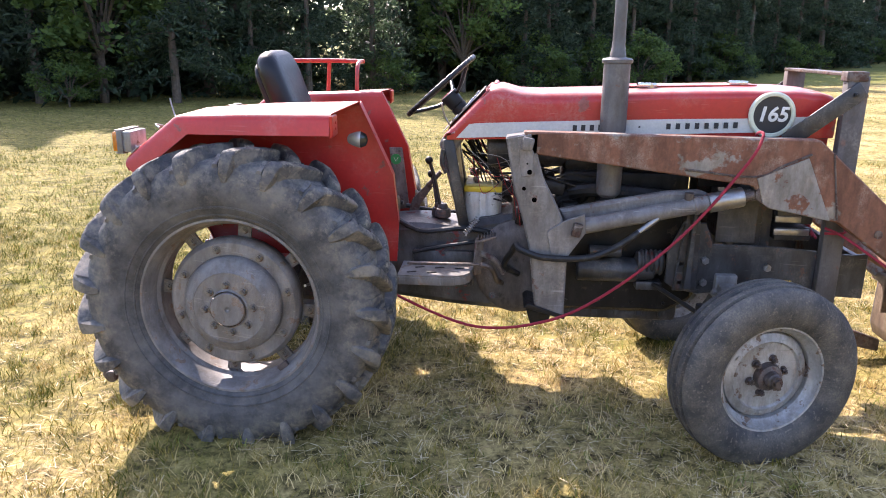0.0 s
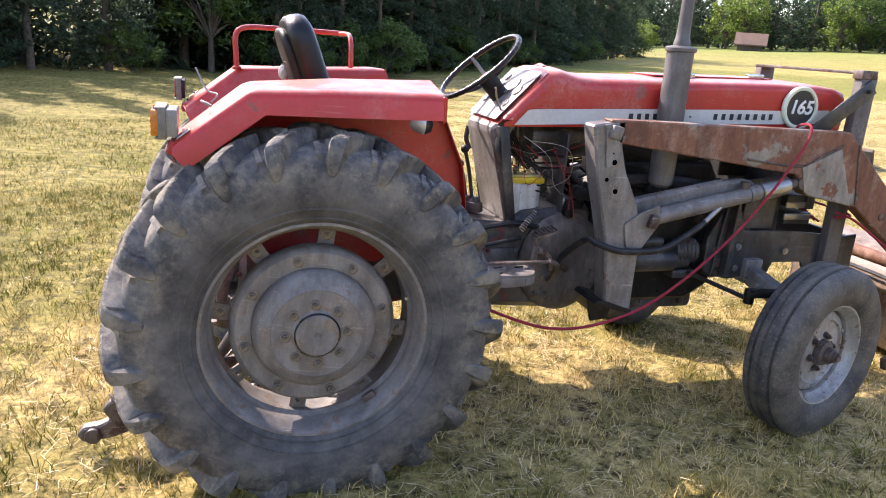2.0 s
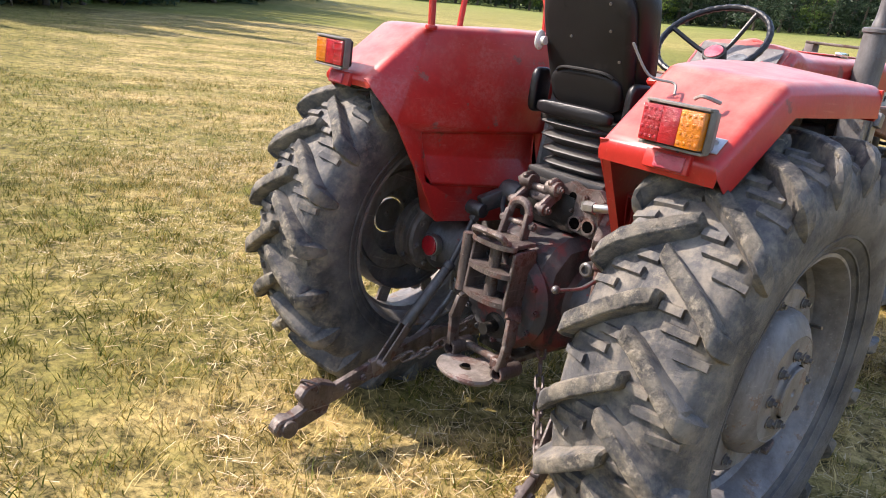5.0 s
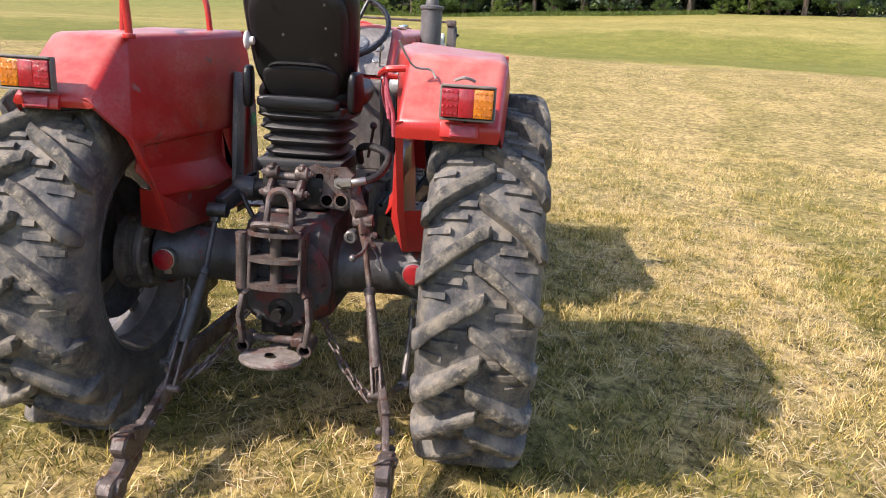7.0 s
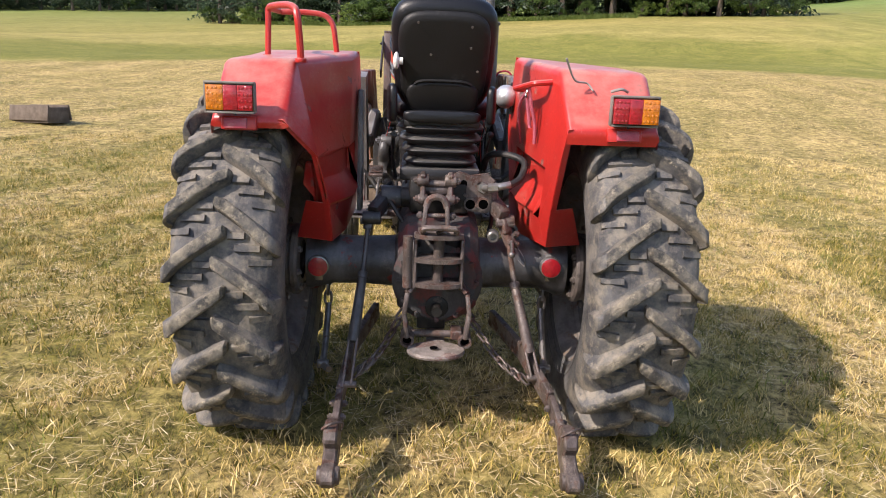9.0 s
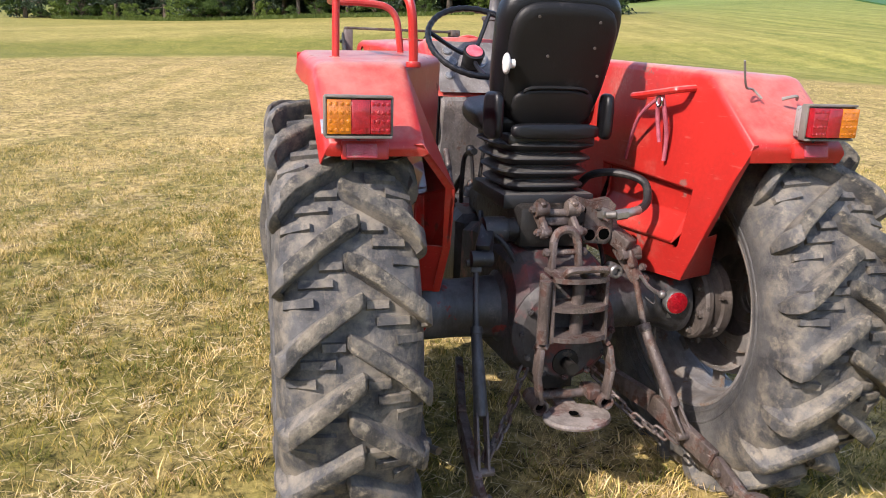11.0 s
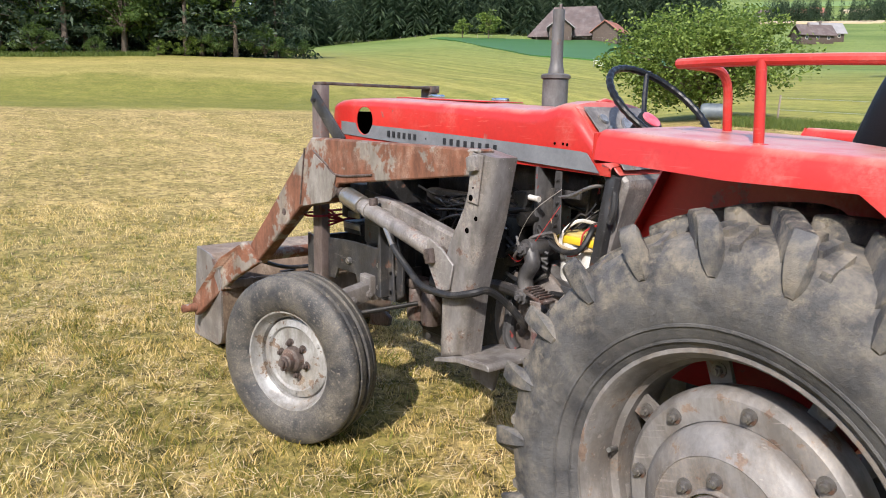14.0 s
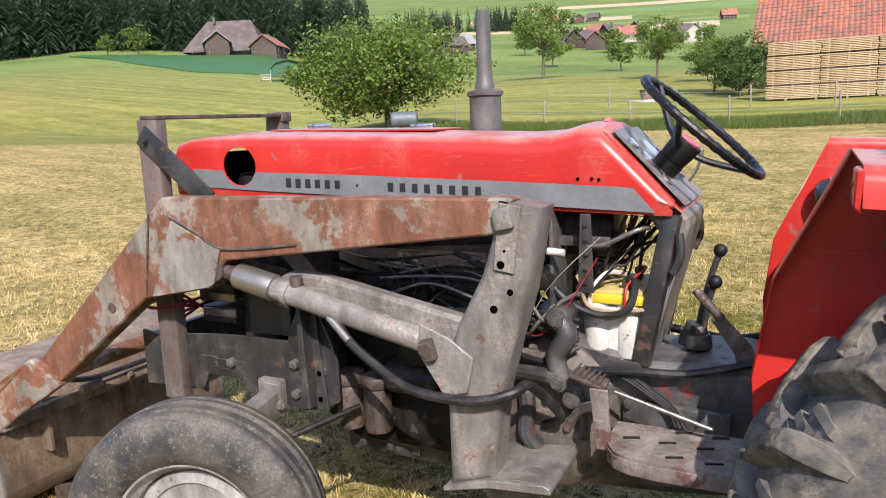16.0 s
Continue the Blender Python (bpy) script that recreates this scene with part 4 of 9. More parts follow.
def spruce(seed, h=12.0, spread=2.6, cards=6400, low=0.4, size=0.155, label="dark green spruce at the edge of the wood"):
    rng = np.random.default_rng(seed)
    t = thing("spruce_tree", label, "tree")
    bm = B()
    tube(bm, [(0, 0, -0.2), (0.03, 0.02, h * 0.3), (-0.03, 0.04, h * 0.65), (0, 0, h * 0.97)], lambda u: 0.2 * (1 - u) + 0.02, seg=9, sub=3)
    pts = []
    nb = 110
    for i in range(nb):
        u = (i + rng.random()) / nb
        z = low + (h - low) * u
        ln = spread * (1 - u) ** 0.75 * (0.65 + 0.5 * rng.random()) + 0.12
        a = rng.random() * 6.283
        d = np.array([math.cos(a), math.sin(a), 0])
        k = int(cards / nb * (0.35 + 1.3 * (1 - u)))
        f = rng.random(k) ** 0.6
        p = d * (ln * f)[:, None] + np.array([0, 0, z]) + np.column_stack([0 * f, 0 * f, -0.32 * ln * f ** 1.5 + 0.1 * ln * f])
        p += rng.normal(0, 1, (k, 3)) * np.column_stack([0.09 + 0.13 * ln * f, 0.09 + 0.13 * ln * f, 0.05 + 0.09 * f])
        pts.append(p)
        if i % (6 if cards > 2000 else 10) == 0:
            tube(bm, [(0, 0, z), tuple(d * ln * 0.5 + np.array([0, 0, z - 0.05 * ln])), tuple(d * ln * 0.9 + np.array([0, 0, z - 0.22 * ln]))], lambda q: 0.03 * (1 - q) + 0.006, seg=5, sub=2)
    part("trunk", bm, BARK, t)
    crown = new("crown", card_mesh("crown", leaf_cards(rng, np.vstack(pts), size, 0.24 if cards > 4000 else 0.34, 0.5), NEEDLE))
    crown.parent = t
    return t


def broadleaf(seed, h, rx, base, cards, size, mat, name="tree", label="green broad-leaved tree", trunk=0.16, clumps=70, flat=0.85):
    """A trunk that forks into limbs, and a crown of leaf clumps with gaps."""
    rng = np.random.default_rng(seed)
    t = thing(name, label, "tree" if "bush" not in name else "bush")
    cz, rz = (h + base) / 2, (h - base) / 2
    cl = []
    while len(cl) < clumps:
        p = rng.uniform(-1, 1, 3)
        q = np.linalg.norm(p)
        if 0.35 < q < (1.18 if len(cl) % 5 == 0 else 0.97):
            cl.append(np.array([p[0] * rx, p[1] * rx, cz + p[2] * rz * (1 if p[2] > 0 else flat)]) * np.array([1, 1, 1]))
    bm = B()
    fork = base + 0.15 * (h - base)
    tube(bm, [(0, 0, -0.15), (0.04, 0.02, fork * 0.5), (0.02, -0.03, fork)], lambda u: trunk * (1.2 - 0.4 * u), seg=10, sub=4)
    for p in cl[::4]:
        m = np.array([p[0] * 0.45, p[1] * 0.45, fork + (p[2] - fork) * 0.6])
        tube(bm, [(0.02, -0.03, fork - 0.1), tuple(m), tuple(p)], lambda u: trunk * 0.5 * (1 - u) + 0.012, seg=6, sub=3)
    part("trunk", bm, BARK, t)
    pts = []
    for p in cl:
        k = int(cards / clumps * rng.uniform(0.5, 1.5))
        rad = rng.uniform(0.1, 0.32) * rx
        g = rng.normal(size=(k, 3))
        g /= np.linalg.norm(g, axis=1)[:, None]
        pts.append(p + g * (rad * rng.random(k) ** 0.4)[:, None] * np.array([1.15, 1.15, 0.8]))
    crown = new("crown", card_mesh("crown", leaf_cards(rng, np.vstack(pts), size), mat))
    crown.parent = t
    return t


rng_place = random.Random(5)
FAR = [spruce(14, 12, 2.6, 2000, 0.3, 0.24, 'dark green spruce standing deeper in the wood'), spruce(15, 10, 2.4, 1800, 0.2, 0.24, 'dark green spruce standing deeper in the wood'), broadleaf(33, 9, 3.5, 0.8, 1700, 0.3, LEAF, 'beech_tree', 'distant green beech at a wood edge', 0.2, 60), broadleaf(34, 8, 3.4, 0.9, 1700, 0.3, LEAF_LIGHT, 'ash_tree', 'distant light green ash', 0.18, 60)]
LINE = [broadleaf(35, 10, 3.6, 0.6, 3400, 0.2, LEAF_LIGHT, 'ash_tree', 'tall light green ash in a far tree line', 0.2, 90), broadleaf(36, 9, 4.0, 0.5, 3400, 0.2, LEAF, 'beech_tree', 'broad green beech in a far tree line', 0.22, 90)]
WOOD_EDGE = [spruce(16, 13, 3.4, 2500, 0.9, 0.21, 'tall spruce with drooping boughs at a wood edge'), spruce(17, 11, 3.1, 2300, 1.3, 0.21, 'tall spruce with drooping boughs at a wood edge')]
SPRUCES = [spruce(11, 11, 2.5), spruce(12, 13, 2.9, low=1.2), spruce(13, 9.5, 2.2, low=0.2)]
BUSHES = [broadleaf(21, 2.3, 1.5, 0.05, 4000, 0.066, LEAF, "hazel_bush", "green hazel bush at the edge of the wood", 0.04, 46),
          broadleaf(22, 1.6, 1.2, 0.05, 2800, 0.058, LEAF_LIGHT, "elder_bush", "pale green elder bush at the edge of the wood", 0.03, 36)]
TREES = [broadleaf(31, 9.5, 3.6, 1.0, 6500, 0.16, LEAF, "beech_tree", "green beech at the edge of the wood", 0.2, 90),
         broadleaf(32, 8, 3.4, 1.4, 6000, 0.16, LEAF_LIGHT, "ash_tree", "light green ash in full leaf", 0.18, 80)]
FRUIT = broadleaf(41, 4.3, 3.3, 0.55, 26000, 0.078, LEAF_LIGHT, "fruit_tree", "old spreading fruit tree in full leaf", 0.17, 210)
YOUNG = broadleaf(42, 4.4, 2.0, 1.3, 5200, 0.075, LEAF_LIGHT, "fruit_tree", "young fruit tree with an airy crown", 0.09, 55)


used = set()


def plant(kind, x, y, s=1.0, turn=None, sink=0.0):
    """Sets the first of a kind in its place, then copies of it."""
    m = Matrix.Translation((x, y, hz(x, y) - sink)) @ Matrix.Rotation(radians(rng_place.uniform(0, 360) if turn is None else turn), 4, "Z")
    if kind.name not in used:
        used.add(kind.name)
        kind.matrix_basis = m @ Matrix.Scale(s, 4)
        return kind
    o = copy_thing(kind, m)
    o.scale = (s, s, s)
    return o


# the wood beyond the meadow, from its near corner round to the far one
EDGE = [(-24, 9), (-16, 12), (-11, 14), (-7.5, 15.6), (-4.5, 18.6), (-1.5, 21), (2.5, 22.6), (6, 25.4), (11, 30), (18, 38), (27, 48), (34, 56), (42, 64.5)]


def along(line, step):
    out, carry = [], 0.0
    for (x0, y0), (x1, y1) in zip(line, line[1:]):
        ln = math.hypot(x1 - x0, y1 - y0)
        d = carry
        while d < ln:
            out.append((x0 + (x1 - x0) * d / ln, y0 + (y1 - y0) * d / ln, (y0 - y1) / ln, (x1 - x0) / ln))
            d += step
        carry = d - ln
    return out


for x, y, nx, ny in along(EDGE, 1.9):
    j = rng_place.uniform
    if rng_place.random() < 0.4:
        plant(BUSHES[rng_place.random() < 0.15], x + j(-0.5, 0.5) + nx * 1.2, y + j(-0.5, 0.5) + ny * 1.2, j(0.5, 0.95))
for x, y, nx, ny in along(EDGE, 2.3):
    j = rng_place.uniform
    k = SPRUCES[rng_place.randrange(3)] if rng_place.random() < 0.97 else TREES[0]
    # young growth along the near edge, grown trees beyond
    plant(k, x + nx * j(1.0, 2.6), y + ny * j(1.0, 2.6), j(0.5, 0.66) if x < 20 else j(0.8, 1.05))
for d0, step, far_end in ((4.2, 2.0, 12), (6.8, 2.2, 12), (10.0, 2.6, 11), (14.0, 3.2, 10)):
    for x, y, nx, ny in along(EDGE[:far_end], step):
        j = rng_place.uniform
        plant(FAR[rng_place.randrange(2)], x + nx * (d0 + j(-0.8, 0.8)), y + ny * (d0 + j(-0.8, 0.8)), j(0.7, 0.85) + 0.02 * d0)

# the wood and its hedge on the rise ahead of the tractor
HEDGE = [at_az(16, 92), at_az(8, 84), at_az(0, 77), at_az(-8, 74), at_az(-16, 73), at_az(-22, 74), at_az(-28, 80)]
for x, y, nx, ny in along(HEDGE, 2.6):
    j = rng_place.uniform
    if rng_place.random() < 0.85:
        plant(BUSHES[rng_place.random() < 0.5], x - nx * j(-0.8, 0.9), y - ny * j(-0.8, 0.9), j(0.45, 1.5))
for x, y, nx, ny in along(HEDGE, 5.2):
    j = rng_place.uniform
    plant(WOOD_EDGE[rng_place.randrange(2)] if rng_place.random() < 0.75 else TREES[0], x + nx * j(0.2, 2.2), y + ny * j(0.2, 2.2), j(1.0, 1.35))
for d0, step in ((4.0, 3.6), (8.0, 3.8), (12.5, 4.2), (17.5, 4.6)):
    for x, y, nx, ny in along(HEDGE, step):
        j = rng_place.uniform
        k = FAR[rng_place.randrange(4) if d0 < 6 else rng_place.randrange(2)]
        plant(k, x + nx * (d0 + j(-1, 1)), y + ny * (d0 + j(-1, 1)), j(0.9, 1.35))

# far trees where the meadow ends
for i in range(44):
    j = rng_place.uniform
    az = 61 - i * 1.1
    x, y = at_az(az + j(-0.4, 0.4), 152 + j(-6, 6))
    leafy = 49.5 < az < 52.5 or 43 < az < 46.5 or i % 9 == 0
    plant(LINE[rng_place.randrange(2)] if leafy else WOOD_EDGE[rng_place.randrange(2)], x, y, j(0.9, 1.2) if leafy else j(1.1, 1.7), sink=0.5)
x, y = at_az(57.4, 92)
plant(TREES[1], x, y, 0.5)

# bushes beside the timber stack
for az, r, s in ((-84.7, 45, 1.2), (-85.3, 47, 1.5), (-82.6, 62, 1.3)):
    plant(BUSHES[0], *at_az(az, r), s)
# fruit trees below the farm
plant(FRUIT, *at_az(-56.6, 29.5), 1.02, sink=0.22)
for az, r, s in ((-70.8, 95, 2.1), (-79.1, 70, 1.25), (-82.9, 48.6, 0.8)):
    plant(YOUNG, *at_az(az, r), s)
for az, r, s in ((-77, 210, 1.2), (-72, 240, 1.2), (-80, 260, 1.2), (-84.5, 220, 1.0), (-70, 300, 1.3), (-41.5, 214, 1.0), (-39.5, 216, 0.7), (-83, 300, 1.2), (-79, 330, 1.2), (-76.5, 300, 1.3)):
    plant(FAR[3], *at_az(az, r), s)


def far_woods():
    """Spruce woods on the slope behind the farm and across the valley, too far to count."""
    rng = np.random.default_rng(3)
    C, S, TV, TF = [], [], [], []

    def cone_tree(x, y, s):
        """A ragged spruce of some dozens of drooping boughs."""
        b = hz(x, y)
        n = 150
        u = np.sort(rng.random(n) ** 0.9)
        a = rng.random(n) * 6.283
        q = s * 0.19 * (1 - u) ** 0.85 * (0.65 + 0.5 * rng.random(n)) + 0.12
        w = s * (0.004 + 0.0075 * (1 - u)) * (0.5 + 0.9 * rng.random(n))
        zt = b + s * (0.1 + 0.9 * u)
        ca, sa = np.cos(a), np.sin(a)
        dr = q * (0.3 + 0.6 * rng.random(n))
        i0 = len(TV)
        for k in range(n):
            mx_, my_, mz_ = x + ca[k] * q[k] * 0.62, y + sa[k] * q[k] * 0.62, zt[k] - dr[k] * 0.35
            TV.append((x, y, zt[k]))
            TV.append((mx_ - sa[k] * w[k], my_ + ca[k] * w[k], mz_ - w[k] * 0.9))
            TV.append((x + ca[k] * q[k], y + sa[k] * q[k], zt[k] - dr[k]))
            TV.append((mx_ + sa[k] * w[k], my_ - ca[k] * w[k], mz_ - w[k] * 0.9))
            TF.append((i0 + 4 * k, i0 + 4 * k + 1, i0 + 4 * k + 2))
            TF.append((i0 + 4 * k, i0 + 4 * k + 2, i0 + 4 * k + 3))
        n = 46
        u = rng.random(n) ** 0.8
        a = rng.random(n) * 6.283
        q = s * 0.17 * (1 - u) ** 0.8 * (0.5 + 0.6 * rng.random(n))
        c = np.column_stack([x + q * np.cos(a), y + q * np.sin(a), hz(x, y) + s * (0.04 + 0.93 * u)])
        C.append(c)
        S.append(s * 0.026 * (1.2 - 0.75 * u))

    for i in range(580):
        az, d = -24 - 34 * rng.random(), 240 + 90 * rng.random() ** 1.3
        cone_tree(*at_az(az, d), 19 + 11 * rng.random())
    for i in range(460):
        az, d = 66 - 56 * rng.random(), 160 + 70 * rng.random()
        cone_tree(*at_az(az, d), 13 + 9 * rng.random())
    for i in range(150):
        az, d = (-63, -68.5)[i % 2] + rng.normal() * 1.3, 620 + rng.normal() * 25
        cone_tree(*at_az(az, d), 14 + 8 * rng.random())
    size = np.concatenate(S)
    me = card_mesh("far_woods", leaf_cards(rng, np.vstack(C), size[:, None][:, 0], droop=0.8), NEEDLE)
    tagged(new("far_woods", me), "dark spruce woods on the distant slopes", "wood", "", "stuff")
    me = bpy.data.meshes.new("far_spruces")
    me.from_pydata(TV, [], TF)
    me.materials.append(NEEDLE)
    tagged(new("far_spruces", me), "drooping boughs of dark spruces on the distant slopes", "wood", "", "stuff")


far_woods()

# fields on the slopes
draped("crop_field", -37, -60, lambda az: float(np.interp(-az, (37, 39, 41, 45, 51, 60), (212, 182, 150, 117, 110, 106))), 216, CROP, 0.2, "strip of green cereal below the farm")
FIELD_TAN = surface("bare_field", (0.36, 0.28, 0.18), (0.42, 0.34, 0.22), 0.02, 0.9, bump=0.1, grain=2)
FIELD_GREEN = surface("far_meadow", (0.1, 0.17, 0.04), (0.14, 0.2, 0.05), 0.02, 0.9, bump=0.1, grain=2)
for az0, az1, r0, r1, mt in ((-73, -84, 520, 600, FIELD_TAN), (-60, -76, 560, 590, FIELD_TAN), (-62, -86, 660, 700, FIELD_GREEN), (-66, -78, 760, 800, FIELD_TAN), (-60, -90, 860, 960, FIELD_GREEN), (-70, -90, 1050, 1120, FIELD_TAN)):
    draped("far_field", az0, az1, r0, r1, mt, 1.0, "far field on the opposite side of the valley", n=10)


# ---------------------------------------------------------------- the tractor
# It stands along x: rear axle at x = 0, front at +x, its left side at +y.
tractor = thing("tractor", "worn red farm tractor with grey front loader, parked on the meadow", "tractor")
T = tractor
RL, RR = 0.715, -0.695  # rear tyre centres
AXZ = 0.612


def rear_tyre():
    """A lugged tyre about the local Y axis."""
    bm = B()
    prof = [(0.375, 0.135), (0.392, 0.150), (0.42, 0.168), (0.47, 0.183), (0.52, 0.186), (0.565, 0.178), (0.597, 0.165), (0.618, 0.145), (0.630, 0.09), (0.634, 0.0)]
    full = [(r, a) for r, a in prof] + [(r, -a) for r, a in prof[-2::-1]]
    lathe(bm, full, 88)
    ra = [p[0] for p in prof]
    aa = [p[1] for p in prof]

    def skin(a):
        return np.interp(abs(a), aa[::-1][:5], ra[::-1][:5])

    n = 21
    for side in (1, -1):
        for k in range(n):
            th0 = 2 * math.pi * (k + (0.5 if side < 0 else 0)) / n
            rows = []
            for a, rt, rb, lag, w in ((-0.022, 0.662, 0.615, 0.218, 0.014), (-0.014, 0.674, 0.615, 0.212, 0.022), (0.02, 0.678, 0.62, 0.183, 0.025), (0.08, 0.679, 0.618, 0.12, 0.0255), (0.135, 0.676, 0.61, 0.055, 0.027), (0.163, 0.667, 0.585, 0.014, 0.028), (0.178, 0.653, 0.575, 0.0, 0.029), (0.187, 0.627, 0.565, -0.006, 0.029), (0.191, 0.598, 0.55, -0.012, 0.026), (0.191, 0.57, 0.54, -0.016, 0.02), (0.184, 0.545, 0.53, -0.018, 0.012)):
                th = th0 - lag
                ring = []
                e = 0.0035 * math.sin(k * 2.7 + a * 90)
                for r, dw in ((rb, 1.15), (rt - 0.008, 0.97), (rt - 0.001, 0.83), (rt + 0.001, 0.7), (rt + 0.001, -0.7), (rt - 0.001, -0.83), (rt - 0.008, -0.97), (rb, -1.15)):
                    t = th + (dw * w + (e if r > rb else 0)) / 0.66
                    # over the shoulder the flanks run down into the side wall
                    ab = a - 0.024 if a > 0.17 and r == rb else a - 0.006 if a > 0.17 and abs(dw) > 0.9 else a
                    ring.append(bm.verts.new((r * math.cos(t), side * ab, r * math.sin(t))))
                rows.append(ring)
            for p, q in zip(rows, rows[1:]):
                for i in range(7):
                    f = bm.faces.new((p[i], p[i + 1], q[i + 1], q[i]))
                    f.material_index = int(0 < i < 6 and abs(p[3].co.y) < 0.15)
            bm.faces.new(rows[0])
            bm.faces.new(rows[-1][::-1])
            # small bars between the lugs
            for a0, a1, lag, hh in ((0.026, 0.08, 0.05, 0.014), (0.05, 0.13, -0.013, 0.014), (0.097, 0.165, -0.084, 0.015)):
                th = th0 - lag
                vs = []
                for a in (a0, a1):
                    r0 = skin(a) - 0.004
                    for r, dw in ((r0, 0.0135), (r0 + hh + 0.004, 0.0095), (r0 + hh + 0.004, -0.0095), (r0, -0.0135)):
                        t = th + dw / 0.63
                        vs.append(bm.verts.new((r * math.cos(t), side * a, r * math.sin(t))))
                for i in range(3):
                    bm.faces.new((vs[i], vs[i + 1], vs[i + 5], vs[i + 4]))
                bm.faces.new(vs[:4])
                bm.faces.new(vs[4:][::-1])
    # raised rings on the side walls
    for side in (1, -1):
        for r in (0.405, 0.44):
            a = np.interp(r, ra, aa) * side
            lathe(bm, [(r - 0.005, a - 0.002 * side), (r - 0.003, a + 0.003 * side), (r + 0.003, a + 0.003 * side), (r + 0.005, a - 0.002 * side)], 72)
    return bm


def nut_mesh(r=0.0125, h=0.014):
    bm = B()
    rod(bm, (0, 0.0, 0), (0, 0.003, 0), r * 1.5, seg=12)
    rod(bm, (0, 0.003, 0), (0, h, 0), r, seg=6)
    rod(bm, (0, h, 0), (0, h + 0.008, 0), r * 0.55, seg=8)
    return bm


def rear_wheel(y, s, turn):
    # rim, with its flanges and well
    bm = B()
    rim = [(0.386, 0.128), (0.390, 0.138), (0.386, 0.147), (0.377, 0.148), (0.370, 0.138), (0.366, 0.12), (0.357, 0.105), (0.352, 0.06), (0.340, 0.045), (0.340, -0.045), (0.352, -0.06), (0.357, -0.105), (0.366, -0.12), (0.370, -0.138), (0.377, -0.148), (0.386, -0.147), (0.390, -0.138), (0.386, -0.128)]
    lathe(bm, [(r, a * s) for r, a in rim], 72)
    w = part("rear_wheel", bm, RIM, T, "grey steel rear rim with tractor tyre")
    w.location = (0, y, AXZ)
    w.rotation_euler = (0, radians(turn), 0)
    ty = part("tyre", rear_tyre(), RUBBER, w, "black lugged tyre, dusty and worn at the lugs", 40)
    ty.data.materials.append(LUG)
    # dished centre
    bm = B()
    lathe(bm, [(r, a * s) for r, a in ((0.272, -0.02), (0.284, 0.02), (0.286, 0.055), (0.279, 0.075), (0.266, 0.086), (0.235, 0.088), (0.214, 0.084), (0.213, 0.07), (0.15, 0.065))], 64)
    part("wheel_disc", bm, RIM, w, "grey pressed steel wheel disc")
    bm = B()
    q = [(0.275, -0.1), (0.275, 0.1), (0.344, 0.085), (0.346, 0.0), (0.344, -0.085)]
    lo = [bm.verts.new((r * math.cos(d), s * 0.008, r * math.sin(d))) for r, d in q]
    hi = [bm.verts.new((r * math.cos(d), s * 0.02, r * math.sin(d))) for r, d in q]
    for i in range(5):
        bm.faces.new((lo[i], lo[(i + 1) % 5], hi[(i + 1) % 5], hi[i]))
    bm.faces.new(lo)
    bm.faces.new(hi)
    rb = part("rim_bracket", bm, RIM, w)
    for k in range(1, 8):
        again(rb, Matrix.Rotation(-2 * math.pi * k / 8, 4, "Y"), w)
    bm = B()
    lathe(bm, [(r, a * s) for r, a in ((0.212, 0.065), (0.212, 0.098), (0.205, 0.115), (0.19, 0.127), (0.163, 0.143), (0.155, 0.148), (0.153, 0.146), (0.126, 0.148), (0.086, 0.150), (0.079, 0.156), (0.078, 0.160))], 64)
    part("hub", bm, RIM, w, "grey cast hub drum with a ring of worn paint")
    bm = B()
    lathe(bm, [(r, a * s) for r, a in ((0.073, 0.150), (0.073, 0.166), (0.070, 0.169), (0.012, 0.1685), (0.006, 0.162), (0.002, 0.162))], 40)
    part("hub_cap", bm, RIM, w, "flat grey hub cap")
    nut = None
    for rad, n, off, y0 in ((0.104, 8, 0.2, 0.149), (0.243, 8, 0.39, 0.088), (0.313, 8, 0.0, 0.02)):
        for k in range(n):
            a = off + 2 * math.pi * k / n
            m = Matrix.Translation((rad * math.cos(a), s * y0, rad * math.sin(a))) @ Matrix.Rotation(0 if s > 0 else math.pi, 4, "Z")
            if nut is None:
                nut = part("wheel_nut", nut_mesh(), NUT, w)
                nut.matrix_basis = m
            else:
                again(nut, m, w)
    # a clip and the valve on the rim
    bm = B()
    box(bm, (0.24, s * 0.085, -0.25), (0.05, 0.02, 0.03), (0, -45, 0))
    part("rim_lug", bm, RUSTY_IRON, w, "small rusty welded rim lug")
    bm = B()
    rod(bm, (0.31, s * 0.06, 0.135), (0.30, s * 0.1, 0.14), 0.006)
    part("valve", bm, STEEL, w)
    return w


rear_wheel(RR, -1, 8)
rear_wheel(RL, 1, 19)


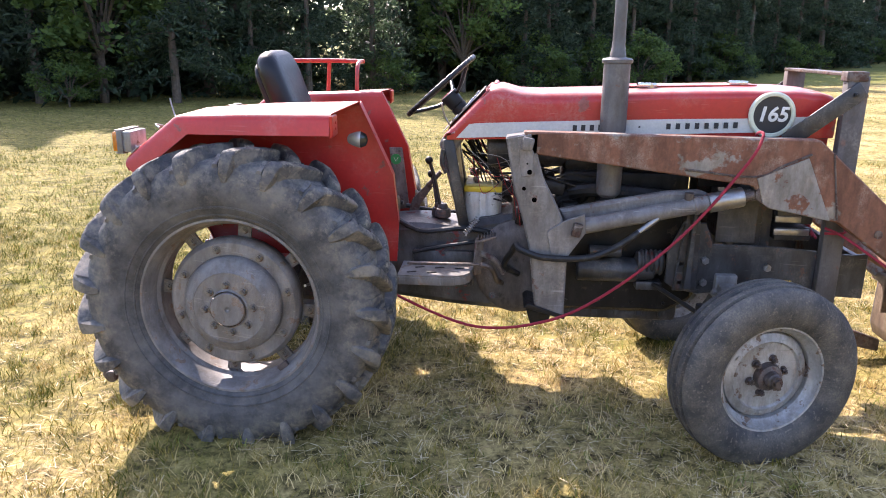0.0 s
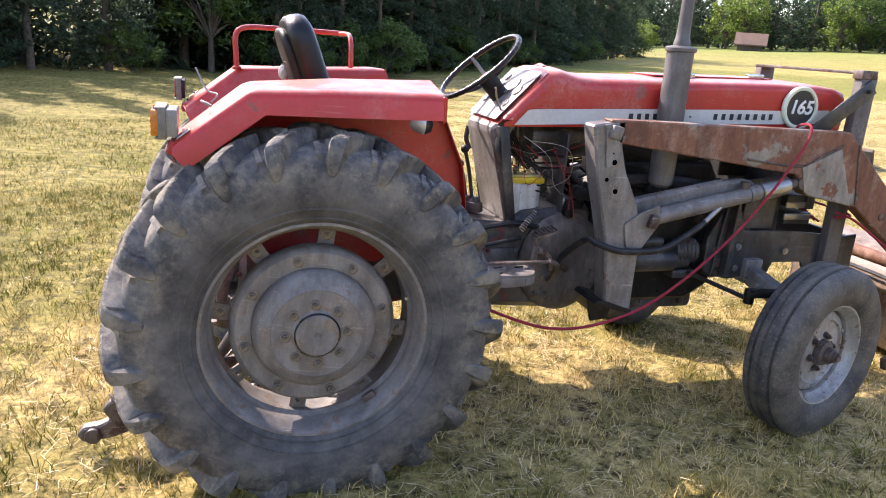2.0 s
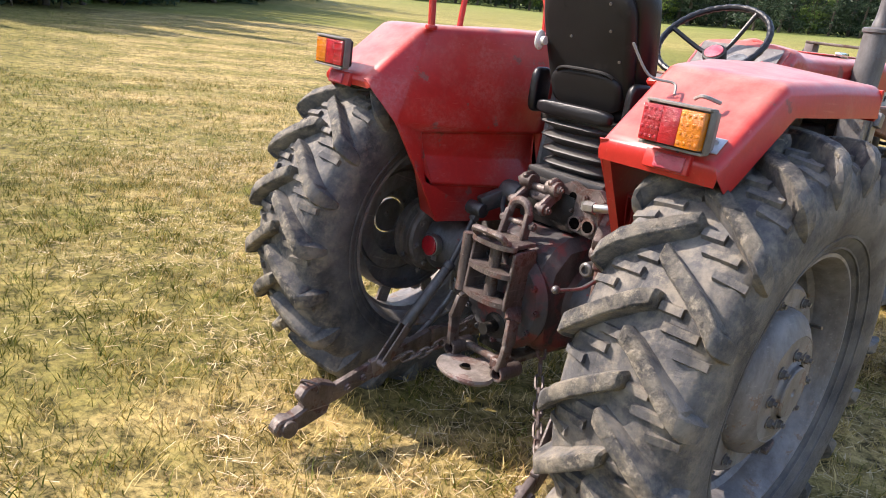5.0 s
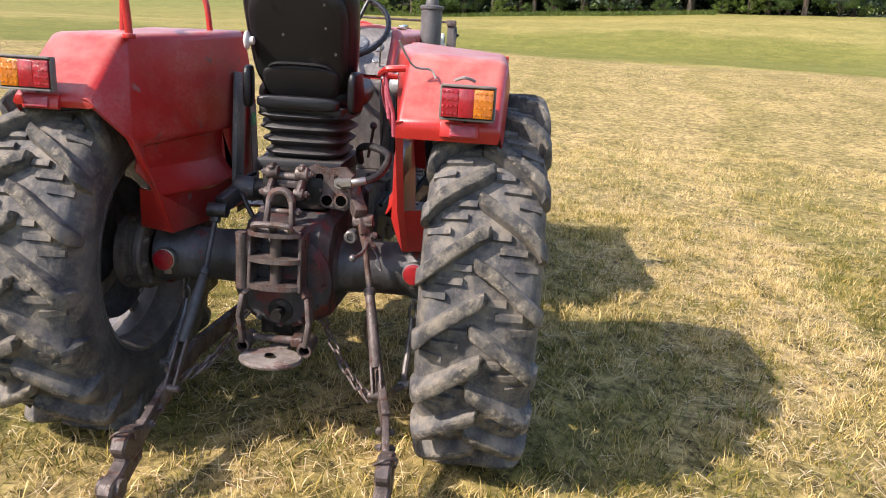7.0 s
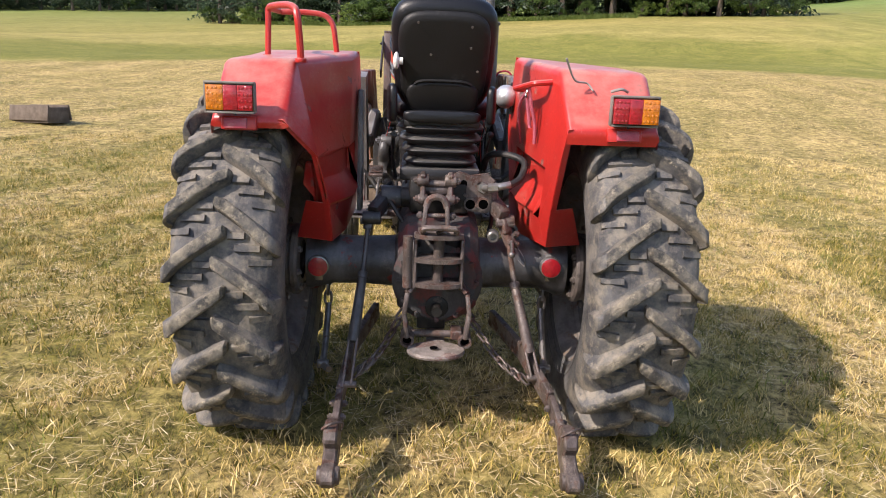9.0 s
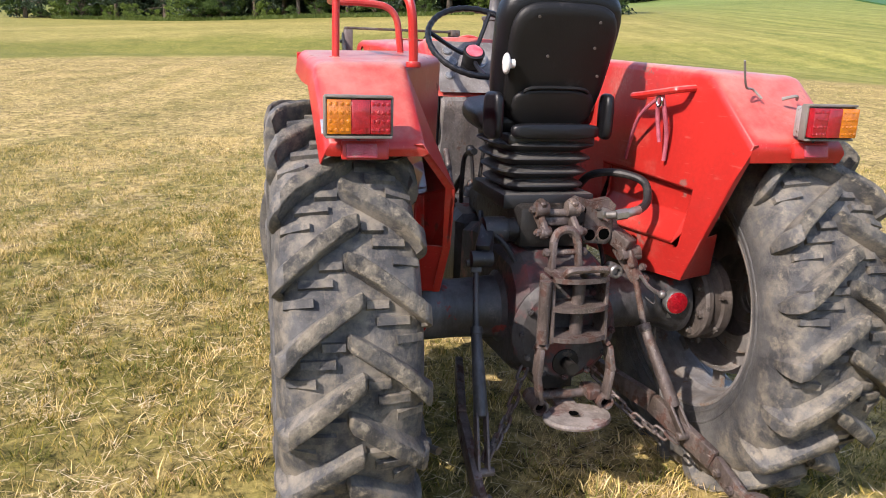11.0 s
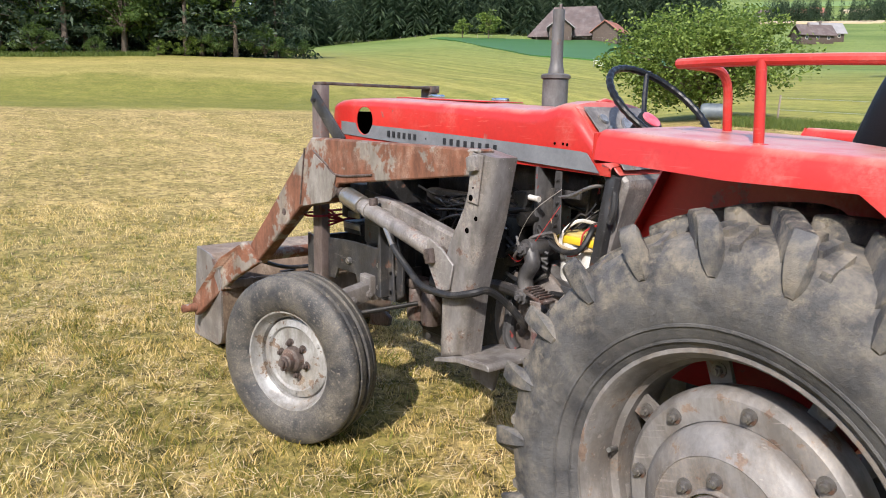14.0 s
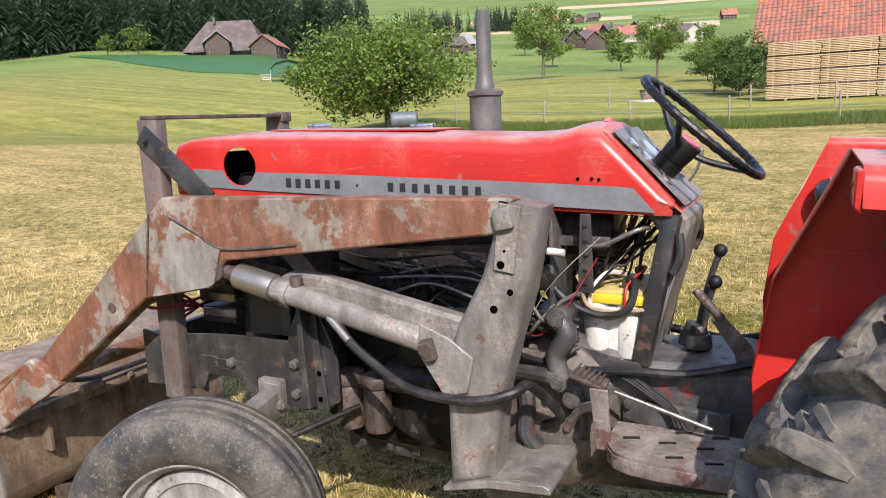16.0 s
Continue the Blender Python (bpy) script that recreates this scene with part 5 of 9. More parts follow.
def front_wheel(x, y, z, s, turn):
    """Ribbed tyre on a silver rim; the local Y axis is the axle."""
    bm = B()
    rim = [(0.222, 0.062), (0.226, 0.068), (0.222, 0.074), (0.214, 0.072), (0.209, 0.06), (0.204, 0.045), (0.188, 0.03), (0.182, 0.0), (0.188, -0.03), (0.204, -0.045), (0.212, -0.06), (0.22, -0.074), (0.226, -0.068)]
    lathe(bm, [(r, a * s) for r, a in rim], 56)
    w = part("front_wheel", bm, RIM_LIGHT, T, "silver steel front rim with ribbed tyre")
    w.matrix_basis = pose(x, y, z, 0, 0, turn) @ Matrix.Scale(1.05, 4)
    bm = B()
    ty = [(0.218, 0.064), (0.232, 0.078), (0.26, 0.09), (0.295, 0.0945), (0.33, 0.089), (0.35, 0.08), (0.364, 0.071), (0.371, 0.064), (0.3725, 0.047), (0.362, 0.043), (0.362, 0.037), (0.376, 0.033), (0.378, 0.012), (0.367, 0.008), (0.367, 0.0)]
    lathe(bm, [(r, a * 1.1) for r, a in ty] + [(r, -a * 1.1) for r, a in ty[-2::-1]], 72)
    part("tyre", bm, RUBBER_F, w, "worn black ribbed front tyre", 40)
    bm = B()
    lathe(bm, [(r, a * s) for r, a in ((0.184, 0.005), (0.176, 0.02), (0.15, 0.03), (0.145, 0.032), (0.138, 0.022), (0.1, 0.018), (0.06, 0.03), (0.052, 0.03))], 48)
    for k in range(3):
        a = 2 * math.pi * k / 3 + 0.5
        box(bm, (0.157 * math.cos(a), s * 0.03, 0.157 * math.sin(a)), (0.012, 0.008, 0.02), (0, -math.degrees(a), 0), 0.002)
    part("wheel_disc", bm, RIM_LIGHT, w, "silver wheel disc with rim bolts")
    bm = B()
    lathe(bm, [(r, a * s) for r, a in ((0.062, 0.0), (0.06, 0.03), (0.052, 0.055), (0.036, 0.062), (0.032, 0.085), (0.026, 0.09), (0.024, 0.1), (0.006, 0.102))], 28)
    rod(bm, (0, s * 0.098, 0), (0, s * 0.112, 0), 0.017, seg=6)
    part("hub", bm, RUSTY_IRON, w, "rusty front hub with its grease cap")
    nut = None
    for k in range(6):
        a = 2 * math.pi * k / 6 + 0.25
        m = Matrix.Translation((0.072 * math.cos(a), s * 0.026, 0.072 * math.sin(a))) @ Matrix.Rotation(0 if s > 0 else math.pi, 4, "Z")
        if nut is None:
            nut = part("wheel_nut", nut_mesh(0.0125, 0.02), RUSTY_IRON, w)
            nut.matrix_basis = m
        else:
            again(nut, m, w)
    return w


front_wheel(2.235, -0.745, 0.383, -1, 15.5)
front_wheel(2.19, 0.705, 0.335, 1, 21)


# --- fenders ---
def sheet(name, quads, mat, parent, label="", thick=0.004, bevel=0.012, seg=3, crown=None):
    """Folded sheet metal from flat faces that share corners."""
    bm = B()
    for q in quads:
        bm.faces.new([bm.verts.new(v) for v in q])
    bmesh.ops.remove_doubles(bm, verts=bm.verts, dist=0.0015)
    bmesh.ops.recalc_face_normals(bm, faces=bm.faces)
    if crown:
        # the upper folds are turned over a wider radius
        es = [e for e in bm.edges if len(e.link_faces) == 2 and e.calc_face_angle(0) > 0.2 and min(v.co.z for v in e.verts) > crown[0]]
        bmesh.ops.bevel(bm, geom=es, offset=crown[1], segments=5, affect="EDGES", profile=0.5)
    es = [e for e in bm.edges if len(e.link_faces) == 2 and e.calc_face_angle(0) > (0.35 if crown else 0.2) and not (crown and min(v.co.z for v in e.verts) > crown[0] - 0.05)]
    if bevel and es:
        bmesh.ops.bevel(bm, geom=es, offset=bevel, segments=seg, affect="EDGES", profile=0.5)
    ob = part(name, bm, mat, parent, label, 50)
    so = ob.modifiers.new("thickness", "SOLIDIFY")
    so.thickness, so.offset = thick, 0
    return ob


def fender(s, yo, yir, yif, foot, rear, F, Fi, zf, lip, f1, f2):
    """Top with a sloped tail, an outer lip and the tall inner wall; foot, rear: how far the wall stands out below and at its rear edge."""
    Bd, R = -0.215, -0.455
    zt, zb, zr = 1.412, 1.398, 1.212
    o1, o2, o3 = (F, s * yo, zf), (Bd, s * yo, zb), (R, s * (yo - 0.01), zr)
    i1, i2, i3 = (Fi, s * yif, zt + 0.028), (Bd, s * yir, zb + 0.006), (R, s * yir, zr)
    m1 = (0.1, s * (yif + 0.0), zt + 0.015)
    mo = (0.1, s * yo, zt - 0.003)
    l1, lm, l2, l3 = [(x + dx, s * (abs(y) + 0.012), z - lip + dz) for (x, y, z), dx, dz in ((o1, 0, 0), (mo, 0, 0), (o2, 0.05, 0.01), (o3, 0.05, 0.015))]
    # wheel side of the inner wall: front flange, foot and the rear edge round the tyre
    yb = yif + 0.03
    f1, f2 = (f1[0], s * yif, f1[1]), (f2[0], s * (yif + 0.02), f2[1])
    b1, b2 = (f2[0] - 0.01, s * yb, 0.70), (-0.17, s * foot, 0.735)
    r1, r2 = (-0.385, s * (yir - (0.8 if s > 0 else 0.6) * (yir - rear)), 1.09), (-0.275, s * rear, 0.9)
    k2 = (0.1, s * (yif + 0.02), 0.72)
    top = [[o1, i1, m1, mo], [mo, m1, i2, o2], [o2, i2, i3, o3]]
    outer = [[o1, mo, lm, l1], [mo, o2, l2, lm], [o2, o3, l3, l2]]
    drop = 0.03 if s > 0 else 0.05
    tail = [[o3, i3, (R + 0.012, s * yir, zr - drop), (R + 0.015, s * (yo - 0.012), zr - drop)]]

    def on_wall(x, z, deep=0.0):
        return (x, s * (float(np.interp(x, (-0.385, 0.1, 0.5), (yir - 0.012, yif + 0.006, yif + 0.004))) + deep), z)

    # a pressed recess in the wall, with a sloping ledge
    A, K, C = on_wall(0.3, 1.065), on_wall(0.1, 1.067), on_wall(-0.235, 1.05)
    A2, K2, C2 = on_wall(0.29, 1.055, 0.035), on_wall(0.1, 1.056, 0.035), on_wall(-0.22, 1.04, 0.03)
    A3, K3, C3 = on_wall(0.3, 0.955, 0.035), on_wall(0.1, 0.957, 0.035), on_wall(-0.24, 0.962, 0.03)
    E, Kb, D = on_wall(0.29, 0.868, -0.02), on_wall(0.1, 0.865, -0.02), on_wall(-0.19, 0.87, -0.015)
    E4, K4, D4 = on_wall(0.29, 0.858), on_wall(0.1, 0.855), on_wall(-0.19, 0.86)
    wall = [[i1, f1, A, K, m1], [m1, K, C, r1, i2], [i2, r1, i3], [f1, f2, b1, k2, K4, E4, A], [K4, k2, b2, r2, r1, C, D4]]
    wall += [[A, A2, K2, K], [K, K2, C2, C], [A2, A3, K3, K2], [K2, K3, C3, C2], [A3, E, Kb, K3], [K3, Kb, D, C3], [E, E4, K4, Kb], [Kb, K4, D4, D], [A, E4, E, A3, A2], [C, C2, C3, D, D4]]
    fe = sheet("fender", top + outer + tail + wall, RED, T, "red sheet-metal fender, faded and scratched", bevel=0.006, crown=(1.18, 0.028))
    # the front end of the overhang is turned down
    bm = B()
    slab(bm, [(F - 0.002, zf - 0.004), (F + 0.012, zf - 0.006), (F + 0.014, zf - lip), (F, zf - lip - 0.012)], s * (yo + 0.008), s * (yo - 0.085), 0.003)
    for dz in (0.035, 0.06):
        rod(bm, (F + 0.01, s * (yo - 0.05), zf - dz), (F + 0.016, s * (yo - 0.05), zf - dz), 0.006, seg=10)
    part("end_lip", bm, RED, fe)
    # folded flange along the front of the wall
    turn = [(x + 0.003, y + s * 0.05, z - 0.01) for x, y, z in (i1, f1, f2)]
    sheet("front_flange", [[i1, turn[0], turn[1], f1], [f1, turn[1], turn[2], f2]], RED, fe, bevel=0.004)
    # the rear edge of the wall is turned out towards the wheel
    edge = [i3, r1, r2, b2]
    back = [(x + 0.006, y + s * 0.02, z) for x, y, z in edge]
    sheet("rear_flange", [[edge[k], edge[k + 1], back[k + 1], back[k]] for k in range(3)], RED, fe, bevel=0.004)
    # foot of the wall towards the wheel
    sheet("wall_foot", [[(-0.17, s * foot, 0.735), (-0.275, s * rear, 0.9), (-0.22, s * (rear + 0.09), 0.9), (-0.12, s * (foot + 0.14), 0.735)], [(-0.17, s * foot, 0.735), (-0.12, s * (foot + 0.14), 0.735), (0.2, s * (yif + 0.12), 0.72), (0.2, s * (yif + 0.03), 0.72)]], RED, fe, bevel=0.006)
    return fe


fender(1, 0.775, 0.53, 0.362, 0.405, 0.405, 0.455, 0.458, 1.43, 0.072, (0.601, 1.147), (0.642, 0.9))
fender(-1, 0.725, 0.41, 0.335, 0.415, 0.405, 0.425, 0.48, 1.412, 0.085, (0.628, 1.12), (0.655, 0.9))


def tail_lamp(s, y0, y1):
    """A box lamp: dark tray, amber outside and red inside, on a plated bracket."""
    x, z = -0.482, 1.28
    ym, w = (y0 + y1) / 2, abs(y1 - y0)
    bm = B()
    box(bm, (x + 0.01, ym, z), (0.01, w, 0.096), bevel=0.003)
    for dz in (0.047, -0.047):
        box(bm, (x + 0.0, ym, z + dz), (0.034, w, 0.006), bevel=0.001)
    for yy in (y0, y1):
        box(bm, (x + 0.004, yy, z), (0.024, 0.006, 0.094), bevel=0.001)
    t = part("tail_lamp", bm, TRAY, T, "tail lamp with amber and red lens in a dark tray")
    bm = B()
    box(bm, (x + (0.027 if s < 0 else 0.019), ym, z), (0.046 if s < 0 else 0.028, w - 0.01, 0.086), bevel=0.006)
    part("lamp_housing", bm, RIM_LIGHT if s < 0 else BLACK, t, "pale grey lamp housing" if s < 0 else "black lamp housing")
    lens = y1 - y0
    for a, b, mt, nm in ((0.621, 0.975, AMBER, "amber_lens"), (0.335, 0.619, RED_LENS, "red_lens"), (0.025, 0.333, RED_LENS, "red_lens")):
        bm = B()
        ya, yb = y0 + lens * a, y0 + lens * b
        box(bm, (x - 0.004 if s > 0 else x - 0.012, (ya + yb) / 2, z), (0.022 if s > 0 else 0.034, abs(yb - ya), 0.08), bevel=0.002)
        front = x - 0.0145 if s > 0 else x - 0.0285
        if not (a > 0.3 and a < 0.4):
            for i in range(4):
                for k in range(4):
                    rod(bm, (front, ya + (yb - ya) * (i + 0.5) / 4, z - 0.03 + 0.02 * k), (front - 0.002, ya + (yb - ya) * (i + 0.5) / 4, z - 0.03 + 0.02 * k), 0.0052, 0.003, seg=8)
        part(nm, bm, mt, t)
    bm = B()
    box(bm, (-0.415, y1 - s * 0.014, 1.2495), (0.05, 0.036, 0.003), (0, -37.8, 0), 0.001)
    hexbolt(bm, (-0.41, y1 - s * 0.014, 1.255), (-0.61, 0, 0.79), 0.006, 0.006)
    part("bracket", bm, GALV, t, "pale zinc-plated lamp bracket")
    bm = B()
    ry = y0 + lens * 0.5
    box(bm, (x + 0.03, ry - s * 0.02, z - 0.083), (0.018, 0.115, 0.046), (0, 12, 0), 0.004)
    part("mount_plate", bm, RED, t)
    bm = B()
    box(bm, (x + 0.018, ry - s * 0.01, z - 0.083), (0.01, 0.075, 0.034), (0, 12, 0), 0.003)
    part("reflector", bm, FADED_LENS, t, "small faded pink-red reflector")
    bm = B()
    tube(bm, [(x + 0.04, ym, z - 0.05), (x + 0.05, ym - s * 0.05, z - 0.11), (x + 0.1, ym - s * 0.15, z - 0.1), (x + 0.2, y0 - s * 0.1, z - 0.06)], 0.004, 6)
    part("cable", bm, HOSE, t)
    return t


tail_lamp(1, 0.615, 0.772)
tail_lamp(-1, -0.541, -0.695)

# small work lamp inside the right fender
bm = B()
m = look((0.43, -0.3, 1.268), (0.55, -0.3, 1.262)) @ Matrix.Rotation(radians(-90), 4, "X")
lathe(bm, [(0.004, -0.035), (0.028, -0.03), (0.042, -0.01), (0.05, 0.02), (0.053, 0.045), (0.05, 0.05)], 32, m)
wl = part("work_lamp", bm, GALV, T, "dull chrome work lamp with a dark lens", 60)
bm = B()
lathe(bm, [(0.053, 0.045), (0.046, 0.07), (0.03, 0.085), (0.004, 0.09)], 32, m)
part("lens", bm, GLASS_DARK, wl, "dark domed lens", 60)
bm = B()
box(bm, (0.45, -0.322, 1.22), (0.03, 0.012, 0.06), bevel=0.003)
part("bracket", bm, DARK_GREY, wl)
# grab rail on the left fender: a long bar on three legs
bm = B()
tube(bm, [(0.305, 0.68, 1.589), (0.297, 0.68, 1.589), (0.2, 0.685, 1.59), (0.1, 0.68, 1.59), (-0.05, 0.63, 1.59), (-0.15, 0.565, 1.588), (-0.2, 0.53, 1.575), (-0.22, 0.518, 1.54), (-0.218, 0.512, 1.47), (-0.215, 0.509, 1.4)], 0.0125, 10)
rod(bm, (0.104, 0.684, 1.59), (0.09, 0.687, 1.405), 0.0115)
tube(bm, [(0.29, 0.67, 1.586), (0.306, 0.58, 1.588), (0.309, 0.5, 1.58), (0.31, 0.462, 1.545), (0.31, 0.45, 1.48), (0.309, 0.444, 1.42)], 0.0115, 10)
for p, z in (((-0.215, 0.509), 1.4), ((0.09, 0.687), 1.407), ((0.309, 0.444), 1.424)):
    rod(bm, (*p, z - 0.008), (*p, z + 0.008), 0.021, seg=14, bevel=0.003)
part("grab_rail", bm, RED, T, "bent red tube grab rail with chipped paint")
# grab handle on the right fender
bm = B()
tube(bm, [(-0.16, -0.40, 1.355), (-0.16, -0.345, 1.35), (-0.14, -0.325, 1.345), (-0.02, -0.29, 1.325), (0.03, -0.29, 1.32), (0.05, -0.34, 1.315)], 0.011, 8)
part("grab_handle", bm, RED, T, "worn red grab handle")
# loose wire on the right fender
bm = B()
tube(bm, [(-0.33, -0.51, 1.335), (-0.31, -0.49, 1.36), (-0.345, -0.44, 1.37), (-0.38, -0.40, 1.44)], 0.0035, 6)
tube(bm, [(-0.34, -0.57, 1.335), (-0.36, -0.6, 1.345), (-0.33, -0.63, 1.335)], 0.005, 6)
each_part("loose_wire", bm, WIRE_W, T, "stiff pale loose wire end")

# --- rear axle, gearbox, engine ---
bm = B()
for s in (1, -1):
    lathe(bm, [(0.19, 0.1), (0.185, 0.125), (0.14, 0.14), (0.105, 0.17), (0.098, 0.3), (0.1, 0.42), (0.115, 0.47), (0.125, 0.49), (0.125, 0.52)], 32, Matrix.Translation((0.02, 0, AXZ)) @ Matrix.Diagonal((1, s, 1, 1)))
    for k in range(10):
        a = 0.3 + 2 * math.pi * k / 10
        hexbolt(bm, (0.02 + 0.165 * math.cos(a), s * 0.13, AXZ + 0.165 * math.sin(a)), (0, s, 0), 0.011)
part("axle_housing", bm, HOUSING, T, "grey axle housing with traces of red paint")
for s in (1, -1):
    bm = B()
    lathe(bm, [(0.08, 0.545), (0.138, 0.55), (0.146, 0.56), (0.146, 0.575), (0.138, 0.585), (0.138, 0.61), (0.15, 0.615), (0.15, 0.645), (0.12, 0.66), (0.08, 0.67)], 40, Matrix.Translation((0, 0, AXZ)) @ Matrix.Diagonal((1, s, 1, 1)))
    for k in range(8):
        a = 0.2 + 2 * math.pi * k / 8
        hexbolt(bm, (0.118 * math.cos(a), s * 0.55, AXZ + 0.118 * math.sin(a)), (0, -s, 0), 0.014)
        hexbolt(bm, (0.15 * math.cos(a + 0.3), s * 0.6, AXZ + 0.15 * math.sin(a + 0.3)), (math.cos(a + 0.3), 0, math.sin(a + 0.3)), 0.009)
    part("brake_drum", bm, BELL, T, "dusty cast axle flange with bolts")
bm = B()
# centre housing of the back axle
slab(bm, [(-0.2, 0.47), (-0.22, 0.6), (-0.2, 0.74), (-0.12, 0.82), (0.3, 0.84), (0.5, 0.8), (0.52, 0.46), (0.2, 0.40), (-0.1, 0.42)], -0.155, 0.155, 0.035)
lathe(bm, [(0.17, -0.02), (0.175, 0.0), (0.15, 0.025), (0.1, 0.03), (0.01, 0.032)], 28, Matrix.Translation((-0.2, 0, 0.6)) @ Matrix.Rotation(radians(90), 4, "Z"))
for k in range(12):
    a = 2 * math.pi * k / 12
    hexbolt(bm, (-0.225, 0.15 * math.cos(a), 0.6 + 0.15 * math.sin(a)), (-1, 0, 0), 0.011)
part("rear_housing", bm, RED_OLD, T, "worn red and grey gear housing")
bm = B()
slab(bm, [(0.5, 0.47), (0.5, 0.82), (0.72, 0.84), (0.95, 0.82), (1.0, 0.86), (1.3, 0.92), (1.36, 0.9), (1.36, 0.45), (1.2, 0.4), (0.9, 0.42)], -0.17, 0.17, 0.03)
for s in (1, -1):
    box(bm, (0.85, s * 0.175, 0.62), (0.3, 0.03, 0.18), bevel=0.012)
    for x, z in ((0.72, 0.7), (0.98, 0.7), (0.72, 0.54), (0.98, 0.54), (0.85, 0.7)):
        hexbolt(bm, (x, s * 0.19, z), (0, s, 0))
    rod(bm, (1.1, s * 0.17, 0.5), (1.1, s * 0.215, 0.5), 0.02)
    hexbolt(bm, (1.1, s * 0.215, 0.5), (0, s, 0), 0.015)
part("gearbox", bm, HOUSING, T, "grey gearbox and clutch housing with oil grime")
bm = B()
for s in (1, -1):
    lathe(bm, [(0.215, 0.165), (0.215, 0.185), (0.2, 0.2), (0.17, 0.222), (0.1, 0.235), (0.004, 0.238)], 36, Matrix.Translation((1.22, 0, 0.64)) @ Matrix.Diagonal((1, s, 1.1, 1)))
each_part("bell_cover", bm, BELL, T, "dusty brown bell housing cover")
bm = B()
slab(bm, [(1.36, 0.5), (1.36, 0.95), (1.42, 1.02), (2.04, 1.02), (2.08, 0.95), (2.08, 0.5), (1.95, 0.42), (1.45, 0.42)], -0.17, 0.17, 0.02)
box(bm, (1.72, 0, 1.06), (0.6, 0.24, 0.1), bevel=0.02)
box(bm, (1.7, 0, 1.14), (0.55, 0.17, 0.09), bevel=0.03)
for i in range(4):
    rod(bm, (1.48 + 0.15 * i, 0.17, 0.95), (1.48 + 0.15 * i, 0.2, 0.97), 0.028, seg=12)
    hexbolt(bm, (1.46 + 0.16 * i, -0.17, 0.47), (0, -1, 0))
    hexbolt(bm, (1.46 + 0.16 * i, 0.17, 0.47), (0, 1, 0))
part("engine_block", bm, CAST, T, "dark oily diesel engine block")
bm = B()
box(bm, (1.72, 0, 0.42), (0.6, 0.27, 0.12), bevel=0.03)
for i in range(5):
    box(bm, (1.5 + 0.11 * i, -0.14, 0.43), (0.03, 0.02, 0.08), bevel=0.006)
    box(bm, (1.5 + 0.11 * i, 0.14, 0.43), (0.03, 0.02, 0.08), bevel=0.006)
part("oil_sump", bm, HOUSING, T, "dusty grey ribbed oil sump")
# right side: exhaust manifold, starter, injector pump side
bm = B()
tube(bm, [(1.45, -0.19, 1.02), (1.55, -0.22, 1.04), (1.75, -0.22, 1.03), (1.95, -0.2, 1.0)], 0.035, 10)
for x in (1.5, 1.64, 1.78, 1.92):
    tube(bm, [(x, -0.16, 0.98), (x + 0.01, -0.2, 1.0), (x + 0.015, -0.22, 1.03)], 0.026, 8, 3)
tube(bm, [(1.6, -0.22, 1.0), (1.605, -0.27, 1.0), (1.61, -0.3, 1.02), (1.61, -0.3, 1.05)], 0.034, 10)
part("exhaust_manifold", bm, CAST, T, "rust-dark exhaust manifold")
bm = B()
rod(bm, (1.5, -0.24, 0.66), (1.78, -0.24, 0.66), 0.058, seg=20, bevel=0.006)
rod(bm, (1.78, -0.24, 0.66), (1.86, -0.24, 0.66), 0.045, seg=16, bevel=0.006)
rod(bm, (1.55, -0.25, 0.75), (1.7, -0.25, 0.75), 0.028, seg=14, bevel=0.004)
part("starter_motor", bm, DARK_GREY, T, "dark grey starter motor")
bm = B()
lathe(bm, [(0.03, -0.07), (0.055, -0.06)] + [(0.062 - 0.01 * (k % 2), -0.05 + 0.011 * k) for k in range(10)] + [(0.052, 0.06), (0.03, 0.07)], 24, pose(1.84, -0.235, 0.7, 0, 0, 90))
box(bm, (1.84, -0.23, 0.59), (0.12, 0.08, 0.04))
part("alternator", bm, HOUSING, T, "dusty alternator with cooling slots")
# left side: pump, filters, thermostat, rods
bm = B()
rod(bm, (1.55, 0.24, 0.72), (1.75, 0.24, 0.72), 0.06, seg=18, bevel=0.01)
box(bm, (1.63, 0.25, 0.82), (0.12, 0.08, 0.1), bevel=0.012)
for i in range(4):
    tube(bm, [(1.6 + 0.03 * i, 0.25, 0.86), (1.58 + 0.06 * i, 0.26, 0.98), (1.5 + 0.14 * i, 0.21, 1.03)], 0.0045, 6)
part("injection_pump", bm, CAST, T)
bm = B()
for x in (1.82, 1.93):
    rod(bm, (x, 0.22, 0.5), (x, 0.22, 0.66), 0.048, 0.048, seg=20, bevel=0.012)
    rod(bm, (x, 0.22, 0.66), (x, 0.22, 0.7), 0.054, seg=20, bevel=0.006)
each_part("oil_filter", bm, RUSTY_IRON, T, "rusty brown oil filters")
bm = B()
rod(bm, (1.3, 0.18, 0.78), (1.3, 0.22, 0.78), 0.05, seg=20)
tube(bm, [(1.3, 0.23, 0.78), (1.27, 0.25, 0.7), (1.27, 0.26, 0.6), (1.24, 0.25, 0.55)], 0.026, 10)
rod(bm, (1.16, 0.17, 0.97), (1.16, 0.3, 0.97), 0.036, seg=20, bevel=0.005)
tube(bm, [(1.16, 0.28, 0.97), (1.135, 0.285, 0.92), (1.168, 0.285, 0.86), (1.155, 0.285, 0.79)], 0.03, 12)
rod(bm, (1.155, 0.25, 0.79), (1.155, 0.32, 0.79), 0.03, seg=18, bevel=0.004)
rod(bm, (1.125, 0.23, 0.73), (1.125, 0.29, 0.73), 0.026, seg=18, bevel=0.004)
